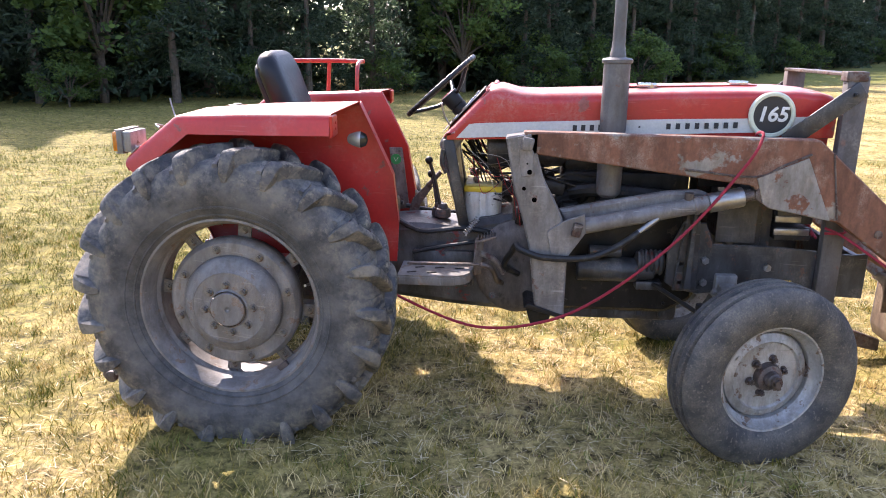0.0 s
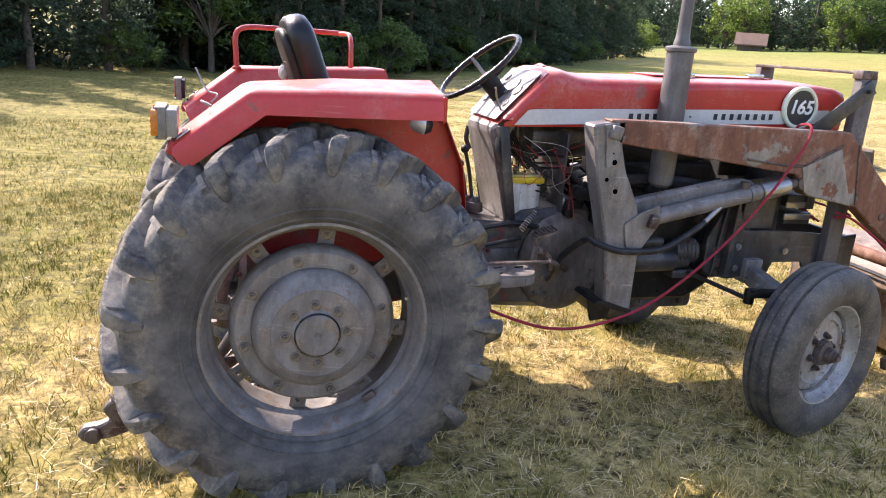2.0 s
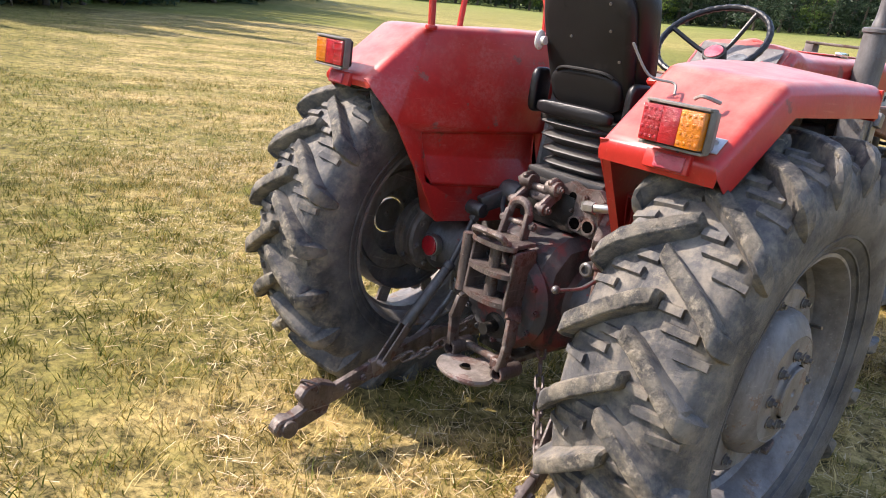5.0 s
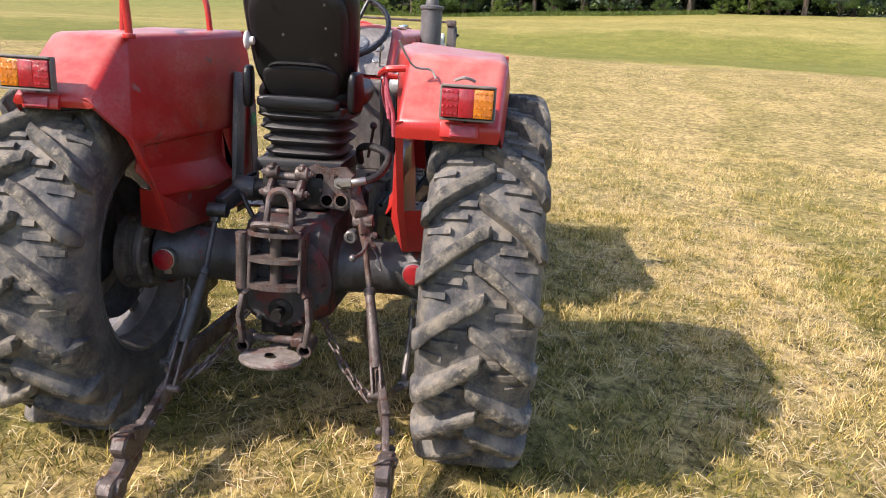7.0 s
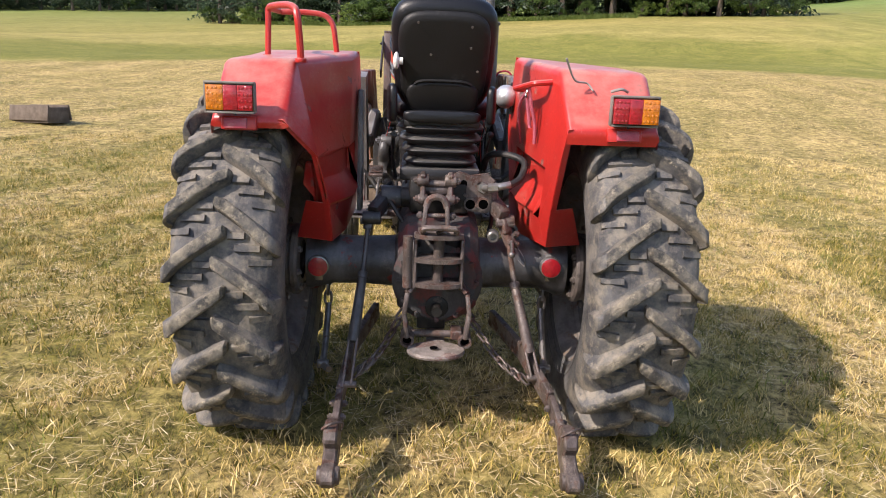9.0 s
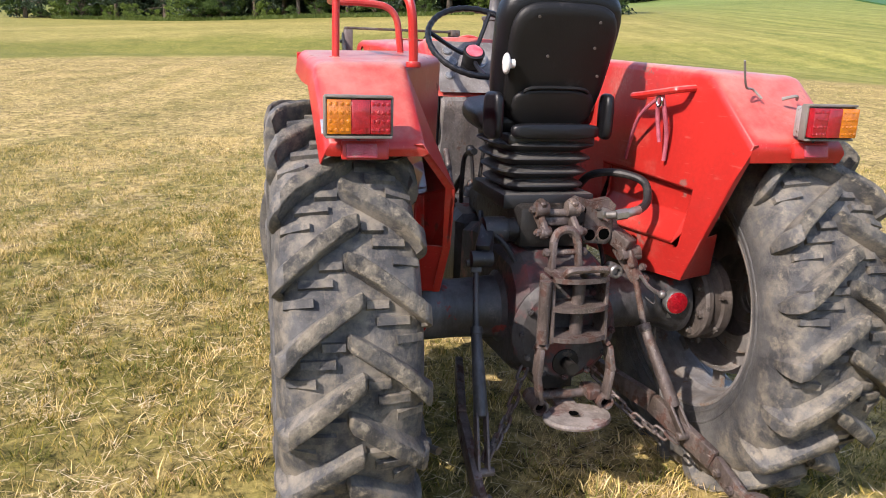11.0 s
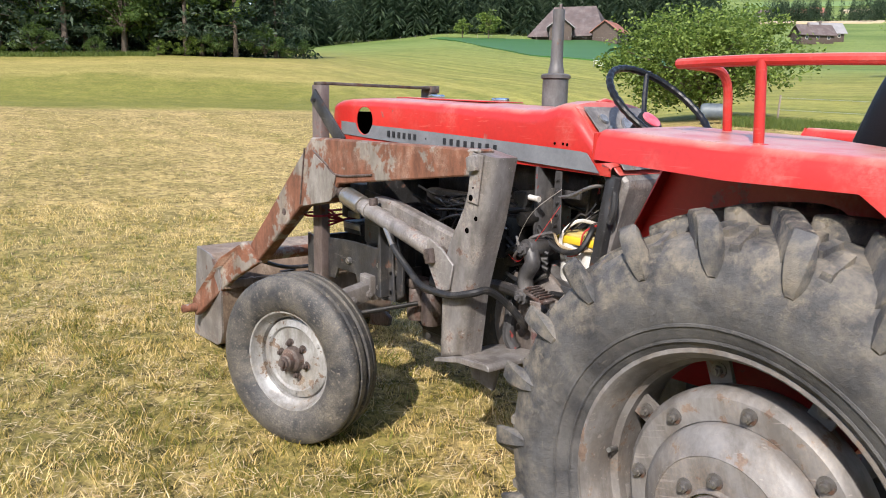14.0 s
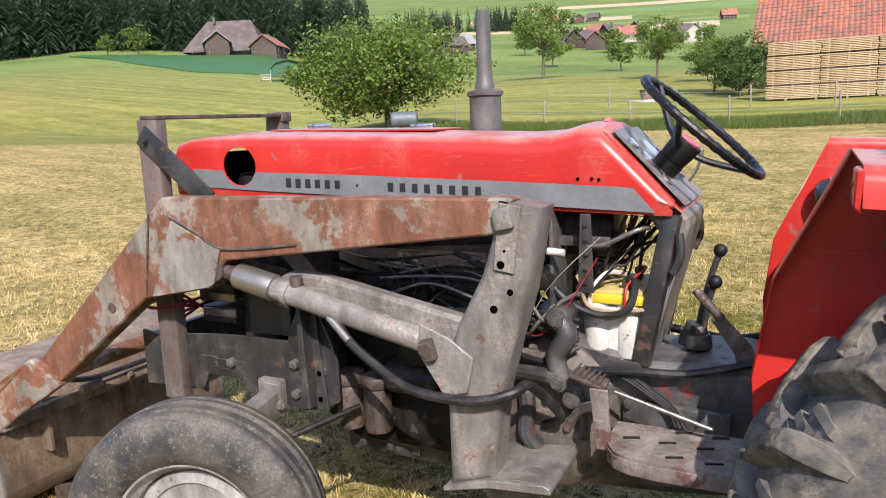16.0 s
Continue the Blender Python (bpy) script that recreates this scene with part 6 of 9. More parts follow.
tube(bm, [(1.155, 0.27, 0.79), (1.15, 0.26, 0.76), (1.125, 0.26, 0.73), (1.1, 0.24, 0.66), (1.11, 0.24, 0.6)], 0.022, 10)
hexbolt(bm, (1.16, 0.3, 0.97), (0, 1, 0), 0.024, 0.02, 0.012)
hexbolt(bm, (1.155, 0.32, 0.79), (0, 1, 0), 0.019, 0.014, 0.01)
tube(bm, [(1.155, 0.3, 0.795), (1.3, 0.28, 0.795), (1.45, 0.24, 0.77)], 0.024, 10)
part("steering_arm", bm, HOUSING, T, "black steering drop arm and linkage")
bm = B()
box(bm, (1.2, 0.12, 1.02), (0.012, 0.2, 0.5), (0, 0, 0), 0.003)
box(bm, (1.19, -0.1, 1.0), (0.012, 0.16, 0.46), (0, 0, 0), 0.003)
box(bm, (1.12, 0.14, 1.17), (0.15, 0.012, 0.03))
part("bulkhead_bracket", bm, HOUSING, T, "grimy sheet bracket behind the engine")
bm = B()
rod(bm, (1.05, 0.0, 1.2), (1.6, 0.0, 1.22), 0.1, seg=28, bevel=0.012)
part("air_cleaner", bm, DARK_GREY, T, "dark cylinder of the air cleaner under the bonnet")
bm = B()
tube(bm, [(1.62, 0.0, 1.2), (1.75, 0.02, 1.24), (1.95, 0.0, 1.2), (2.1, 0, 1.18)], 0.035, 10)
part("intake_hose", bm, HOSE, T)
bm = B()
for k, (y, z) in enumerate(((0.2, 1.02), (0.22, 1.06), (0.19, 1.1))):
    tube(bm, [(1.28, y, z), (1.5, y + 0.02, z + 0.03), (1.8, y, z - 0.01), (2.0, y - 0.02, z + 0.02)], 0.006, 6)
tube(bm, [(1.22, 0.24, 1.11), (1.36, 0.25, 1.09), (1.5, 0.24, 1.14)], 0.011, 8)
rod(bm, (1.24, 0.22, 1.14), (1.24, 0.25, 1.14), 0.03, seg=14)
each_part("fuel_line", bm, HOSE, T)
bm = B()
rod(bm, (1.15, 0.25, 1.153), (1.2, 0.25, 1.156), 0.011)
part("white_connector", bm, WHITE, T)
bm = B()
for dy, pts in ((0.0, ((1.69, 1.064), (1.6, 1.085), (1.425, 1.122), (1.3, 1.15))), (0.01, ((1.757, 1.047), (1.6, 1.062), (1.438, 1.063), (1.3, 1.02))), (-0.02, ((1.8, 1.09), (1.66, 1.075), (1.5, 1.09), (1.38, 1.05))), (0.02, ((1.72, 1.0), (1.6, 1.04), (1.5, 1.03), (1.36, 0.98)))):
    tube(bm, [(x, 0.25 + dy, z) for x, z in pts], 0.0048, 8, 5)
for x in (1.72, 1.66, 1.6, 1.54):
    tube(bm, [(x, 0.2, 1.0), (x + 0.004, 0.23, 1.06), (x + 0.02, 0.25, 1.09), (x + 0.045, 0.2, 1.1)], 0.004, 6)
tube(bm, [(1.098, 0.2, 1.167), (1.049, 0.2, 1.173), (0.962, 0.19, 1.213), (0.93, 0.16, 1.22)], 0.007, 8)
tube(bm, [(1.25, 0.26, 1.0), (1.2, 0.28, 0.955), (1.16, 0.27, 1.01), (1.12, 0.2, 1.03)], 0.006, 8)
tube(bm, [(1.26, 0.25, 0.9), (1.23, 0.28, 0.94), (1.18, 0.25, 1.0)], 0.006, 8)
each_part("steel_line", bm, NUT, T, "thin bare steel fuel line")
bm = B()
slab(bm, [(1.118, 1.26), (1.086, 1.26), (1.078, 1.03), (1.125, 1.03)], 0.2, 0.206, 0.002)
for k in range(5):
    hexbolt(bm, (1.1, 0.206, 1.06 + 0.042 * k), (0, 1, 0), 0.007, 0.006, 0.004)
part("support_bracket", bm, HOUSING, T, "rusty upright bracket strip with bolts")
bm = B()
box(bm, (1.25, 0.22, 1.15), (0.09, 0.05, 0.05), (0, 8, 0), 0.008)
box(bm, (1.31, 0.21, 0.93), (0.1, 0.06, 0.12), (0, 20, 0), 0.014)
rod(bm, (1.22, 0.2, 1.07), (1.22, 0.27, 1.07), 0.028, seg=16, bevel=0.004)
rod(bm, (1.38, 0.19, 1.03), (1.38, 0.26, 1.03), 0.024, seg=16, bevel=0.004)
box(bm, (1.5, 0.21, 0.93), (0.16, 0.06, 0.05), (0, 5, 0), 0.01)
rod(bm, (1.62, 0.22, 0.98), (1.62, 0.22, 1.05), 0.02, seg=14, bevel=0.003)
rod(bm, (1.74, 0.22, 0.98), (1.74, 0.22, 1.04), 0.02, seg=14, bevel=0.003)
box(bm, (1.36, -0.22, 1.05), (0.12, 0.06, 0.06), (0, 12, 0), 0.01)
rod(bm, (1.24, -0.2, 0.98), (1.24, -0.26, 0.98), 0.03, seg=16, bevel=0.004)
each_part("engine_fitting", bm, CAST, T)
# radiator and its cowl behind the grille
bm = B()
box(bm, (2.28, 0, 1.02), (0.12, 0.46, 0.52), bevel=0.008)
box(bm, (2.36, 0, 0.98), (0.06, 0.42, 0.44), bevel=0.004)
each_part("radiator", bm, DARK_GREY, T, "dark radiator block behind the grille")
for z in (0.86, 0.95, 1.06):
    for s in (1, -1):
        bm = B()
        box(bm, (2.48, s * 0.14, z), (0.16, 0.2, 0.06), bevel=0.004)
        part("oil_cooler", bm, DARK_GREY, T)
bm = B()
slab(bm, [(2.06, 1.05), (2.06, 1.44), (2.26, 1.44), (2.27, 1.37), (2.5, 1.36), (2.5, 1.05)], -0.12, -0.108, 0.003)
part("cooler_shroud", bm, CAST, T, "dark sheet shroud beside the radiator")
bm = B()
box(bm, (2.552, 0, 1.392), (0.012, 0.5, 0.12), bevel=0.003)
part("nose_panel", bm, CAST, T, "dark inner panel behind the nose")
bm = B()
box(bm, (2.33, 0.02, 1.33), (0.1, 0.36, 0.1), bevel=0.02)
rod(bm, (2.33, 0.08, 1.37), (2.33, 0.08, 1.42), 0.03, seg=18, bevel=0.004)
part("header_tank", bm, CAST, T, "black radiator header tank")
bm = B()
for z in (0.87, 0.93):
    box(bm, (2.47, -0.245, z), (0.16, 0.01, 0.03), bevel=0.003)
    box(bm, (2.47, 0.245, z), (0.16, 0.01, 0.03), bevel=0.003)
each_part("cooler_trim", bm, STEEL, T)

# --- bonnet ---
HX = (0.862, 0.9, 1.0, 1.06, 1.12, 1.2, 1.3, 1.6, 1.9, 2.17, 2.41, 2.5, 2.55, 2.575)


def hood_w(x):
    return float(np.interp(x, (0.86, 1.25, 1.45, 1.85, 2.1, 2.45, 2.55, 2.58), (0.212, 0.214, 0.236, 0.276, 0.3, 0.305, 0.298, 0.285)))


def hood_top(x):
    return float(np.interp(x, (0.86, 1.02, 1.07, 1.1, 1.16, 1.24, 1.4, 2.3, 2.48, 2.56, 2.58), (1.29, 1.465, 1.51, 1.512, 1.49, 1.477, 1.485, 1.515, 1.51, 1.49, 1.46)))


def hood_low(x):
    return float(np.interp(x, (0.86, 2.58), (1.258, 1.312)))


def hood_section(x):
    """Half outline, from the lower edge up to the middle."""
    w, t, b = hood_w(x), hood_top(x), hood_low(x)
    r = min(float(np.interp(x, (1.2, 1.9), (0.055, 0.034))), (t - b) * 0.6)
    z1 = 1.335 + (hood_low(x) - 1.305)
    z2 = max(z1 + 0.002, min(1.485, t - r - 0.002))
    z1 = min(z1, z2 - 0.002)
    out = [(w - 0.004, b), (w, z1), (w, z2)]
    for k in range(1, 6):
        a = k / 6 * math.pi / 2
        out.append((w - r * (1 - math.cos(a)), t - r + r * math.sin(a)))
    out += [(w - r, t), (w * 0.5, t + 0.008), (0.0, t + 0.012)]
    return out


def build_hood():
    bm = B()
    rings = []
    for x in HX:
        h = hood_section(x)
        pts = [(x, -y, z) for y, z in h] + [(x, y, z) for y, z in h[-2::-1]]
        rings.append([bm.verts.new(p) for p in pts])
    n = len(rings[0])
    hx = HX.index(2.17)
    for i in range(len(HX) - 1):
        for k in range(n - 1):
            if i == hx and k == n - 3:
                continue
            bm.faces.new((rings[i][k], rings[i][k + 1], rings[i + 1][k + 1], rings[i + 1][k]))
    # the empty round badge hole on the left
    q = [rings[hx][n - 3].co, rings[hx][n - 2].co, rings[hx + 1][n - 2].co, rings[hx + 1][n - 3].co]
    bm.faces.ensure_lookup_table()
    x0, x1, cx, cz = 2.17, 2.41, 2.266, 1.412
    zlo = lambda x: q[1].z + (q[2].z - q[1].z) * (x - x0) / (x1 - x0)
    zhi = lambda x: q[0].z + (q[3].z - q[0].z) * (x - x0) / (x1 - x0)
    rim = [(x0 + (x1 - x0) * k / 12, 0) for k in range(12)] + [(x1, k / 8) for k in range(8)] + [(x1 - (x1 - x0) * k / 12, 1) for k in range(12)] + [(x0, 1 - k / 8) for k in range(8)]
    loop_o, loop_i = [], []
    for x, t in rim:
        z = zlo(x) + (zhi(x) - zlo(x)) * t
        loop_o.append(bm.verts.new((x, hood_w(x), z)))
        a = math.atan2(z - cz, x - cx)
        ix = cx + 0.069 * math.cos(a)
        loop_i.append(bm.verts.new((ix, hood_w(ix), cz + 0.065 * math.sin(a))))
    for k in range(len(rim)):
        k2 = (k + 1) % len(rim)
        bm.faces.new((loop_o[k], loop_o[k2], loop_i[k2], loop_i[k]))
    bmesh.ops.remove_doubles(bm, verts=bm.verts, dist=0.002)
    ob = part("bonnet", bm, RED, T, "long red bonnet, faded, with an empty round badge hole", 40)
    so = ob.modifiers.new("thickness", "SOLIDIFY")
    so.thickness, so.offset = 0.004, -1
    return ob


bonnet = build_hood()
# grille face and nose
bm = B()
for k in range(9):
    box(bm, (2.55, 0, 0.95 + 0.04 * k), (0.012, 0.46, 0.018), bevel=0.003)
for s in (1, -1):
    box(bm, (2.53, s * 0.24, 1.12), (0.05, 0.03, 0.42), bevel=0.006)
box(bm, (2.53, 0, 1.32), (0.05, 0.56, 0.03), bevel=0.006)
part("grille", bm, DARK_GREY, T, "dark slatted front grille")
bm = B()
for s in (1, -1):
    slab(bm, [(2.3, 1.31), (2.56, 1.315), (2.56, 1.2), (2.5, 1.18), (2.42, 1.24)], s * 0.262, s * 0.272, 0.003)
each_part("nose_side", bm, RED, T)


def band(s, mat, parent):
    """The pale stripe along the lower edge of the bonnet."""
    bm = B()
    xs = [0.905, 1.0, 1.3, 1.6, 1.9, 2.17] + [2.18 + 0.008 * k for k in range(23)] + [2.4, 2.47]
    lo, hi = [], []
    for x in xs:
        b = hood_low(x) + float(np.interp(x, (0.9, 1.6, 2.5), (0.008, 0.02, 0.035)))
        y = s * (hood_w(x) + 0.0035)
        top = b + (0.066 if x < 2.1 else 0.062)
        if s > 0 and abs(x - 2.266) < 0.07:
            # cut round the badge hole
            top = max(b + 0.004, min(top, 1.41 - 0.066 * math.sqrt(max(0, 1 - ((x - 2.266) / 0.07) ** 2))))
        lo.append((x, y, b))
        hi.append((x + (0.06 if x == 0.905 else 0), y, top))
    for i in range(len(xs) - 1):
        bm.faces.new([bm.verts.new(p) for p in (lo[i], lo[i + 1], hi[i + 1], hi[i])])
    ob = part("stripe", bm, mat, parent, "pale painted stripe with dark lettering bars")
    so = ob.modifiers.new("thickness", "SOLIDIFY")
    so.thickness, so.offset = 0.002, 0
    # each letter of the unreadable maker's name is a plain bar
    bm = B()
    xs = [2.065 - 0.036 * k for k in range(6)] + [1.815] + [1.7 - 0.0405 * k for k in range(8)] if s > 0 else [1.45 + 0.038 * k for k in range(5)] + [1.735] + [1.86 + 0.0405 * k for k in range(8)]
    for i, x in enumerate(xs):
        dot = i == (6 if s > 0 else 5)
        z = hood_low(x) + float(np.interp(x, (0.9, 1.6, 2.5), (0.008, 0.02, 0.035))) + 0.034
        box(bm, (x, s * (hood_w(x) + 0.0055), z), (0.008 if dot else 0.019, 0.002, 0.008 if dot else 0.026), bevel=0)
    each_part("lettering_bar", bm, INK, ob)
    bm = B()
    x = 1.26
    z = hood_low(x) + 0.05
    for dx, dz, w, h in ((0, -0.022, 0.085, 0.006), (-0.035, 0.0, 0.006, 0.03), (0.02, 0.0, 0.04, 0.02), (-0.015, 0.008, 0.02, 0.014)):
        box(bm, (x + dx, s * (hood_w(x) + 0.0055), z + dz), (w, 0.002, h), bevel=0)
    each_part("emblem_bar", bm, INK, ob)
    return ob


band(1, BAND, bonnet)
band(-1, CREAM, bonnet)


def badge():
    bm = B()
    m = Matrix.Translation((2.29, -hood_w(2.29) - 0.004, 1.41))
    lathe(bm, [(0.098, 0.0), (0.1, -0.012), (0.094, -0.02), (0.082, -0.02), (0.079, -0.013)], 48, m)
    b = part("badge", bm, surface("cream_green_ring", (0.62, 0.64, 0.5), None, 8, 0.35, bump=0.02), bonnet, "round badge, cream ring on black, white number 165")
    bm = B()
    lathe(bm, [(0.081, -0.005), (0.081, -0.0135), (0.002, -0.0135)], 48, m)
    part("badge_face", bm, INK, b)
    c = bpy.data.curves.new("badge_number", "FONT")
    c.body, c.size, c.extrude, c.bevel_depth, c.shear, c.align_x, c.align_y = "165", 0.088, 0.001, 0.0022, 0.18, "CENTER", "CENTER"
    t = new("tmp", c)
    me = bpy.data.meshes.new_from_object(t.evaluated_get(bpy.context.evaluated_depsgraph_get()))
    bpy.data.objects.remove(t)
    me.materials.append(LIGHT_INK)
    o = new("badge_number", me)
    o.parent = b
    o.matrix_basis = pose(2.29, -hood_w(2.29) - 0.0195, 1.41, 90, 0, 0)


badge()
bm = B()
for x, y in ((2.2, -0.08), (1.78, -0.12)):
    box(bm, (x, y, hood_top(x) + 0.022), (0.09, 0.035, 0.02), bevel=0.008)
    rod(bm, (x + 0.02, y, hood_top(x) + 0.01), (x + 0.02, y, hood_top(x) + 0.03), 0.018)
each_part("bonnet_latch", bm, CHROME, bonnet, "small chrome bonnet latches")
bm = B()
box(bm, (1.95, 0, hood_top(1.95) + 0.014), (0.66, 0.22, 0.005), (0, -1.5, 0), 0.002)
part("top_panel", bm, RED, bonnet, "lift-up red panel on the bonnet top")
bm = B()
for x, z in ((1.08, 1.36), (1.12, 1.36), (1.06, 1.358)):
    rod(bm, (x, hood_w(x) + 0.001, z), (x, hood_w(x) + 0.003, z), 0.005, seg=10)
each_part("bonnet_hole", bm, HOLE, bonnet)

# --- exhaust stack ---
bm = B()
lean = Vector((0.012, 0.0, 0.6)).normalized()
lathe(bm, [(0.03, -0.02), (0.052, 0.0), (0.056, 0.02), (0.058, 0.3), (0.058, 0.578), (0.066, 0.581), (0.067, 0.594), (0.06, 0.6), (0.036, 0.604), (0.034, 0.625), (0.031, 0.632), (0.028, 0.66), (0.027, 0.7), (0.026, 0.88), (0.021, 0.88), (0.02, 0.6)], 32, Matrix.Translation((1.612, -0.3, 1.04)) @ Matrix.Rotation(radians(90), 4, "X") @ Matrix.Diagonal((1, 1, 1, 1)))
for k in range(24):
    box(bm, (1.57, -0.335, 1.1 + 0.021 * k), (0.006, 0.006, 0.008), bevel=0.001)
part("silencer", bm, surface("grey_silencer", (0.11, 0.107, 0.107), (0.075, 0.07, 0.07), 5, 0.5, bump=0.2, grime=0.3, wear=(0.12, 0.07, 0.05), wear_at=(0.6, 0.65), wear_scale=14, dust=(0.25, 0.24, 0.23)), T, "upright grey silencer with a thinner tail pipe")

# --- dash and steering ---
bm = B()
slab(bm, [(1.04, 1.475), (0.835, 1.255), (0.82, 1.24), (0.83, 1.2), (0.93, 0.82), (0.955, 0.82), (0.90, 1.2), (0.95, 1.27), (1.06, 1.44)], -0.165, 0.165, 0.012)
part("dash_panel", bm, GREY, T, "grey instrument panel and column cover")
bm = B()
slab(bm, [(1.03, 1.489), (1.034, 1.495), (0.836, 1.287), (0.832, 1.281)], -0.172, 0.172, 0.002)
part("instrument_plate", bm, GREY, T, "worn grey plate round the instruments")
bm = B()
for s in (1, -1):
    beam(bm, (0.865, s * 0.185, 1.26), (0.95, s * 0.165, 0.82), 0.03, 0.05)
    tube(bm, [(0.845, s * 0.2, 1.21), (0.84, s * 0.205, 1.15), (0.86, s * 0.2, 1.1)], 0.012, 8)
each_part("dash_post", bm, DARK_GREY, T)
bm = B()
slab(bm, [(1.045, 1.488), (1.06, 1.492), (0.855, 1.272), (0.838, 1.262)], -0.19, 0.19, 0.004)
part("panel_rim", bm, RED, T)
pn = Vector((-0.73, 0, 0.68)).normalized()


def on_panel(u, y, h=0.0):
    p = Vector((1.035, y, 1.474)) + Vector((-0.205, 0, -0.222)) * u + pn * (h + 0.012)
    return p


for u, y, r in ((0.3, -0.02, 0.05), (0.36, 0.1, 0.028), (0.36, -0.115, 0.028), (0.62, 0.12, 0.02), (0.62, -0.12, 0.02), (0.16, 0.11, 0.02)):
    bm = B()
    rod(bm, on_panel(u, y), on_panel(u, y, 0.012), r, seg=28, bevel=0.002)
    g = part("gauge", bm, STEEL, T, "round instrument with a metal rim")
    bm = B()
    rod(bm, on_panel(u, y, 0.011), on_panel(u, y, 0.0135), r * 0.86, seg=28)
    part("dial", bm, DIAL, g)
bm = B()
tube(bm, [(1.085, -0.06, 1.503), (1.088, -0.015, 1.513), (1.085, 0.03, 1.503)], 0.014, 10)
part("cowl_cap", bm, RED, T)
SWC, SWN = Vector((0.812, 0.025, 1.492)), Vector((-0.666, 0, 0.746))
su = Vector((0.746, 0, 0.666))
sv = Vector((0, 1, 0))
bm = B()
ringpts = [SWC + 0.208 * (math.cos(a) * su + math.sin(a) * sv) for a in [2 * math.pi * k / 48 for k in range(48)]]
tube(bm, ringpts, lambda u: 0.0125 + 0.0012 * math.sin(u * 36 * 2 * math.pi), 10, 3, closed=True)
sw = part("steering_wheel", bm, VINYL, T, "black steering wheel with three spokes")
bm = B()
hub = SWC - SWN * 0.075
for a in (-0.46, 1.35, 3.12):
    w = math.cos(a) * su + math.sin(a) * sv
    tube(bm, [hub + w * 0.02, hub + w * 0.08 + SWN * 0.012, SWC + w * 0.2], 0.0095, 8)
each_part("spoke", bm, VINYL, sw)
bm = B()
rod(bm, hub - SWN * 0.05, hub + SWN * 0.022, 0.04, 0.047, 28, 0.006)
rod(bm, hub - SWN * 0.2, hub - SWN * 0.05, 0.036, 0.042, 20)
part("wheel_hub", bm, BLACK, sw)
bm = B()
rod(bm, hub + SWN * 0.02, hub + SWN * 0.027, 0.036, seg=28, bevel=0.002)
part("hub_button", bm, surface("pink_button", (0.5, 0.06, 0.09), (0.55, 0.2, 0.22), 30, 0.3, bump=0), sw, "faded red hub button")
bm = B()
tube(bm, [on_panel(0.75, -0.14), on_panel(0.7, -0.145, 0.05), on_panel(0.6, -0.15, 0.1)], 0.0045, 8)
part("throttle_lever", bm, STEEL, T)
# gear levers
bm = B()
for x, y, dx, dy, h in ((0.82, -0.01, -0.06, -0.01, 0.3), (0.8, 0.02, -0.035, 0.03, 0.22)):
    rod(bm, (x + 0.012, y, 0.84), (x + 0.012, y, 0.885), 0.042, 0.036, 18, 0.006)
    rod(bm, (x + 0.012, y, 0.88), (x + 0.01, y, 0.91), 0.03, 0.02, 16, 0.004)
    tube(bm, [(x, y, 0.88), (x + dx * 0.5, y + dy * 0.5, 0.88 + h * 0.5), (x + dx, y + dy, 0.83 + h)], 0.009, 8)
gl = part("gear_lever", bm, DARK_GREY, T, "black gear levers on the gearbox")
bm = B()
for p in ((0.76, -0.02, 1.13), (0.765, 0.05, 1.05)):
    bmesh.ops.create_uvsphere(bm, u_segments=16, v_segments=10, radius=0.02, matrix=Matrix.Translation(p))
each_part("lever_knob", bm, BLACK, gl, "round black lever knobs", 60)
bm = B()
slab(bm, [(0.745, 0.985), (0.725, 0.97), (0.655, 0.895), (0.63, 0.8), (0.68, 0.79), (0.7, 0.87), (0.765, 0.965)], 0.14, 0.152, 0.003)
rod(bm, (0.735, 0.146, 0.965), (0.807, 0.146, 1.045), 0.013, seg=12, bevel=0.003)
part("brake_lever", bm, RUSTY_IRON, T)

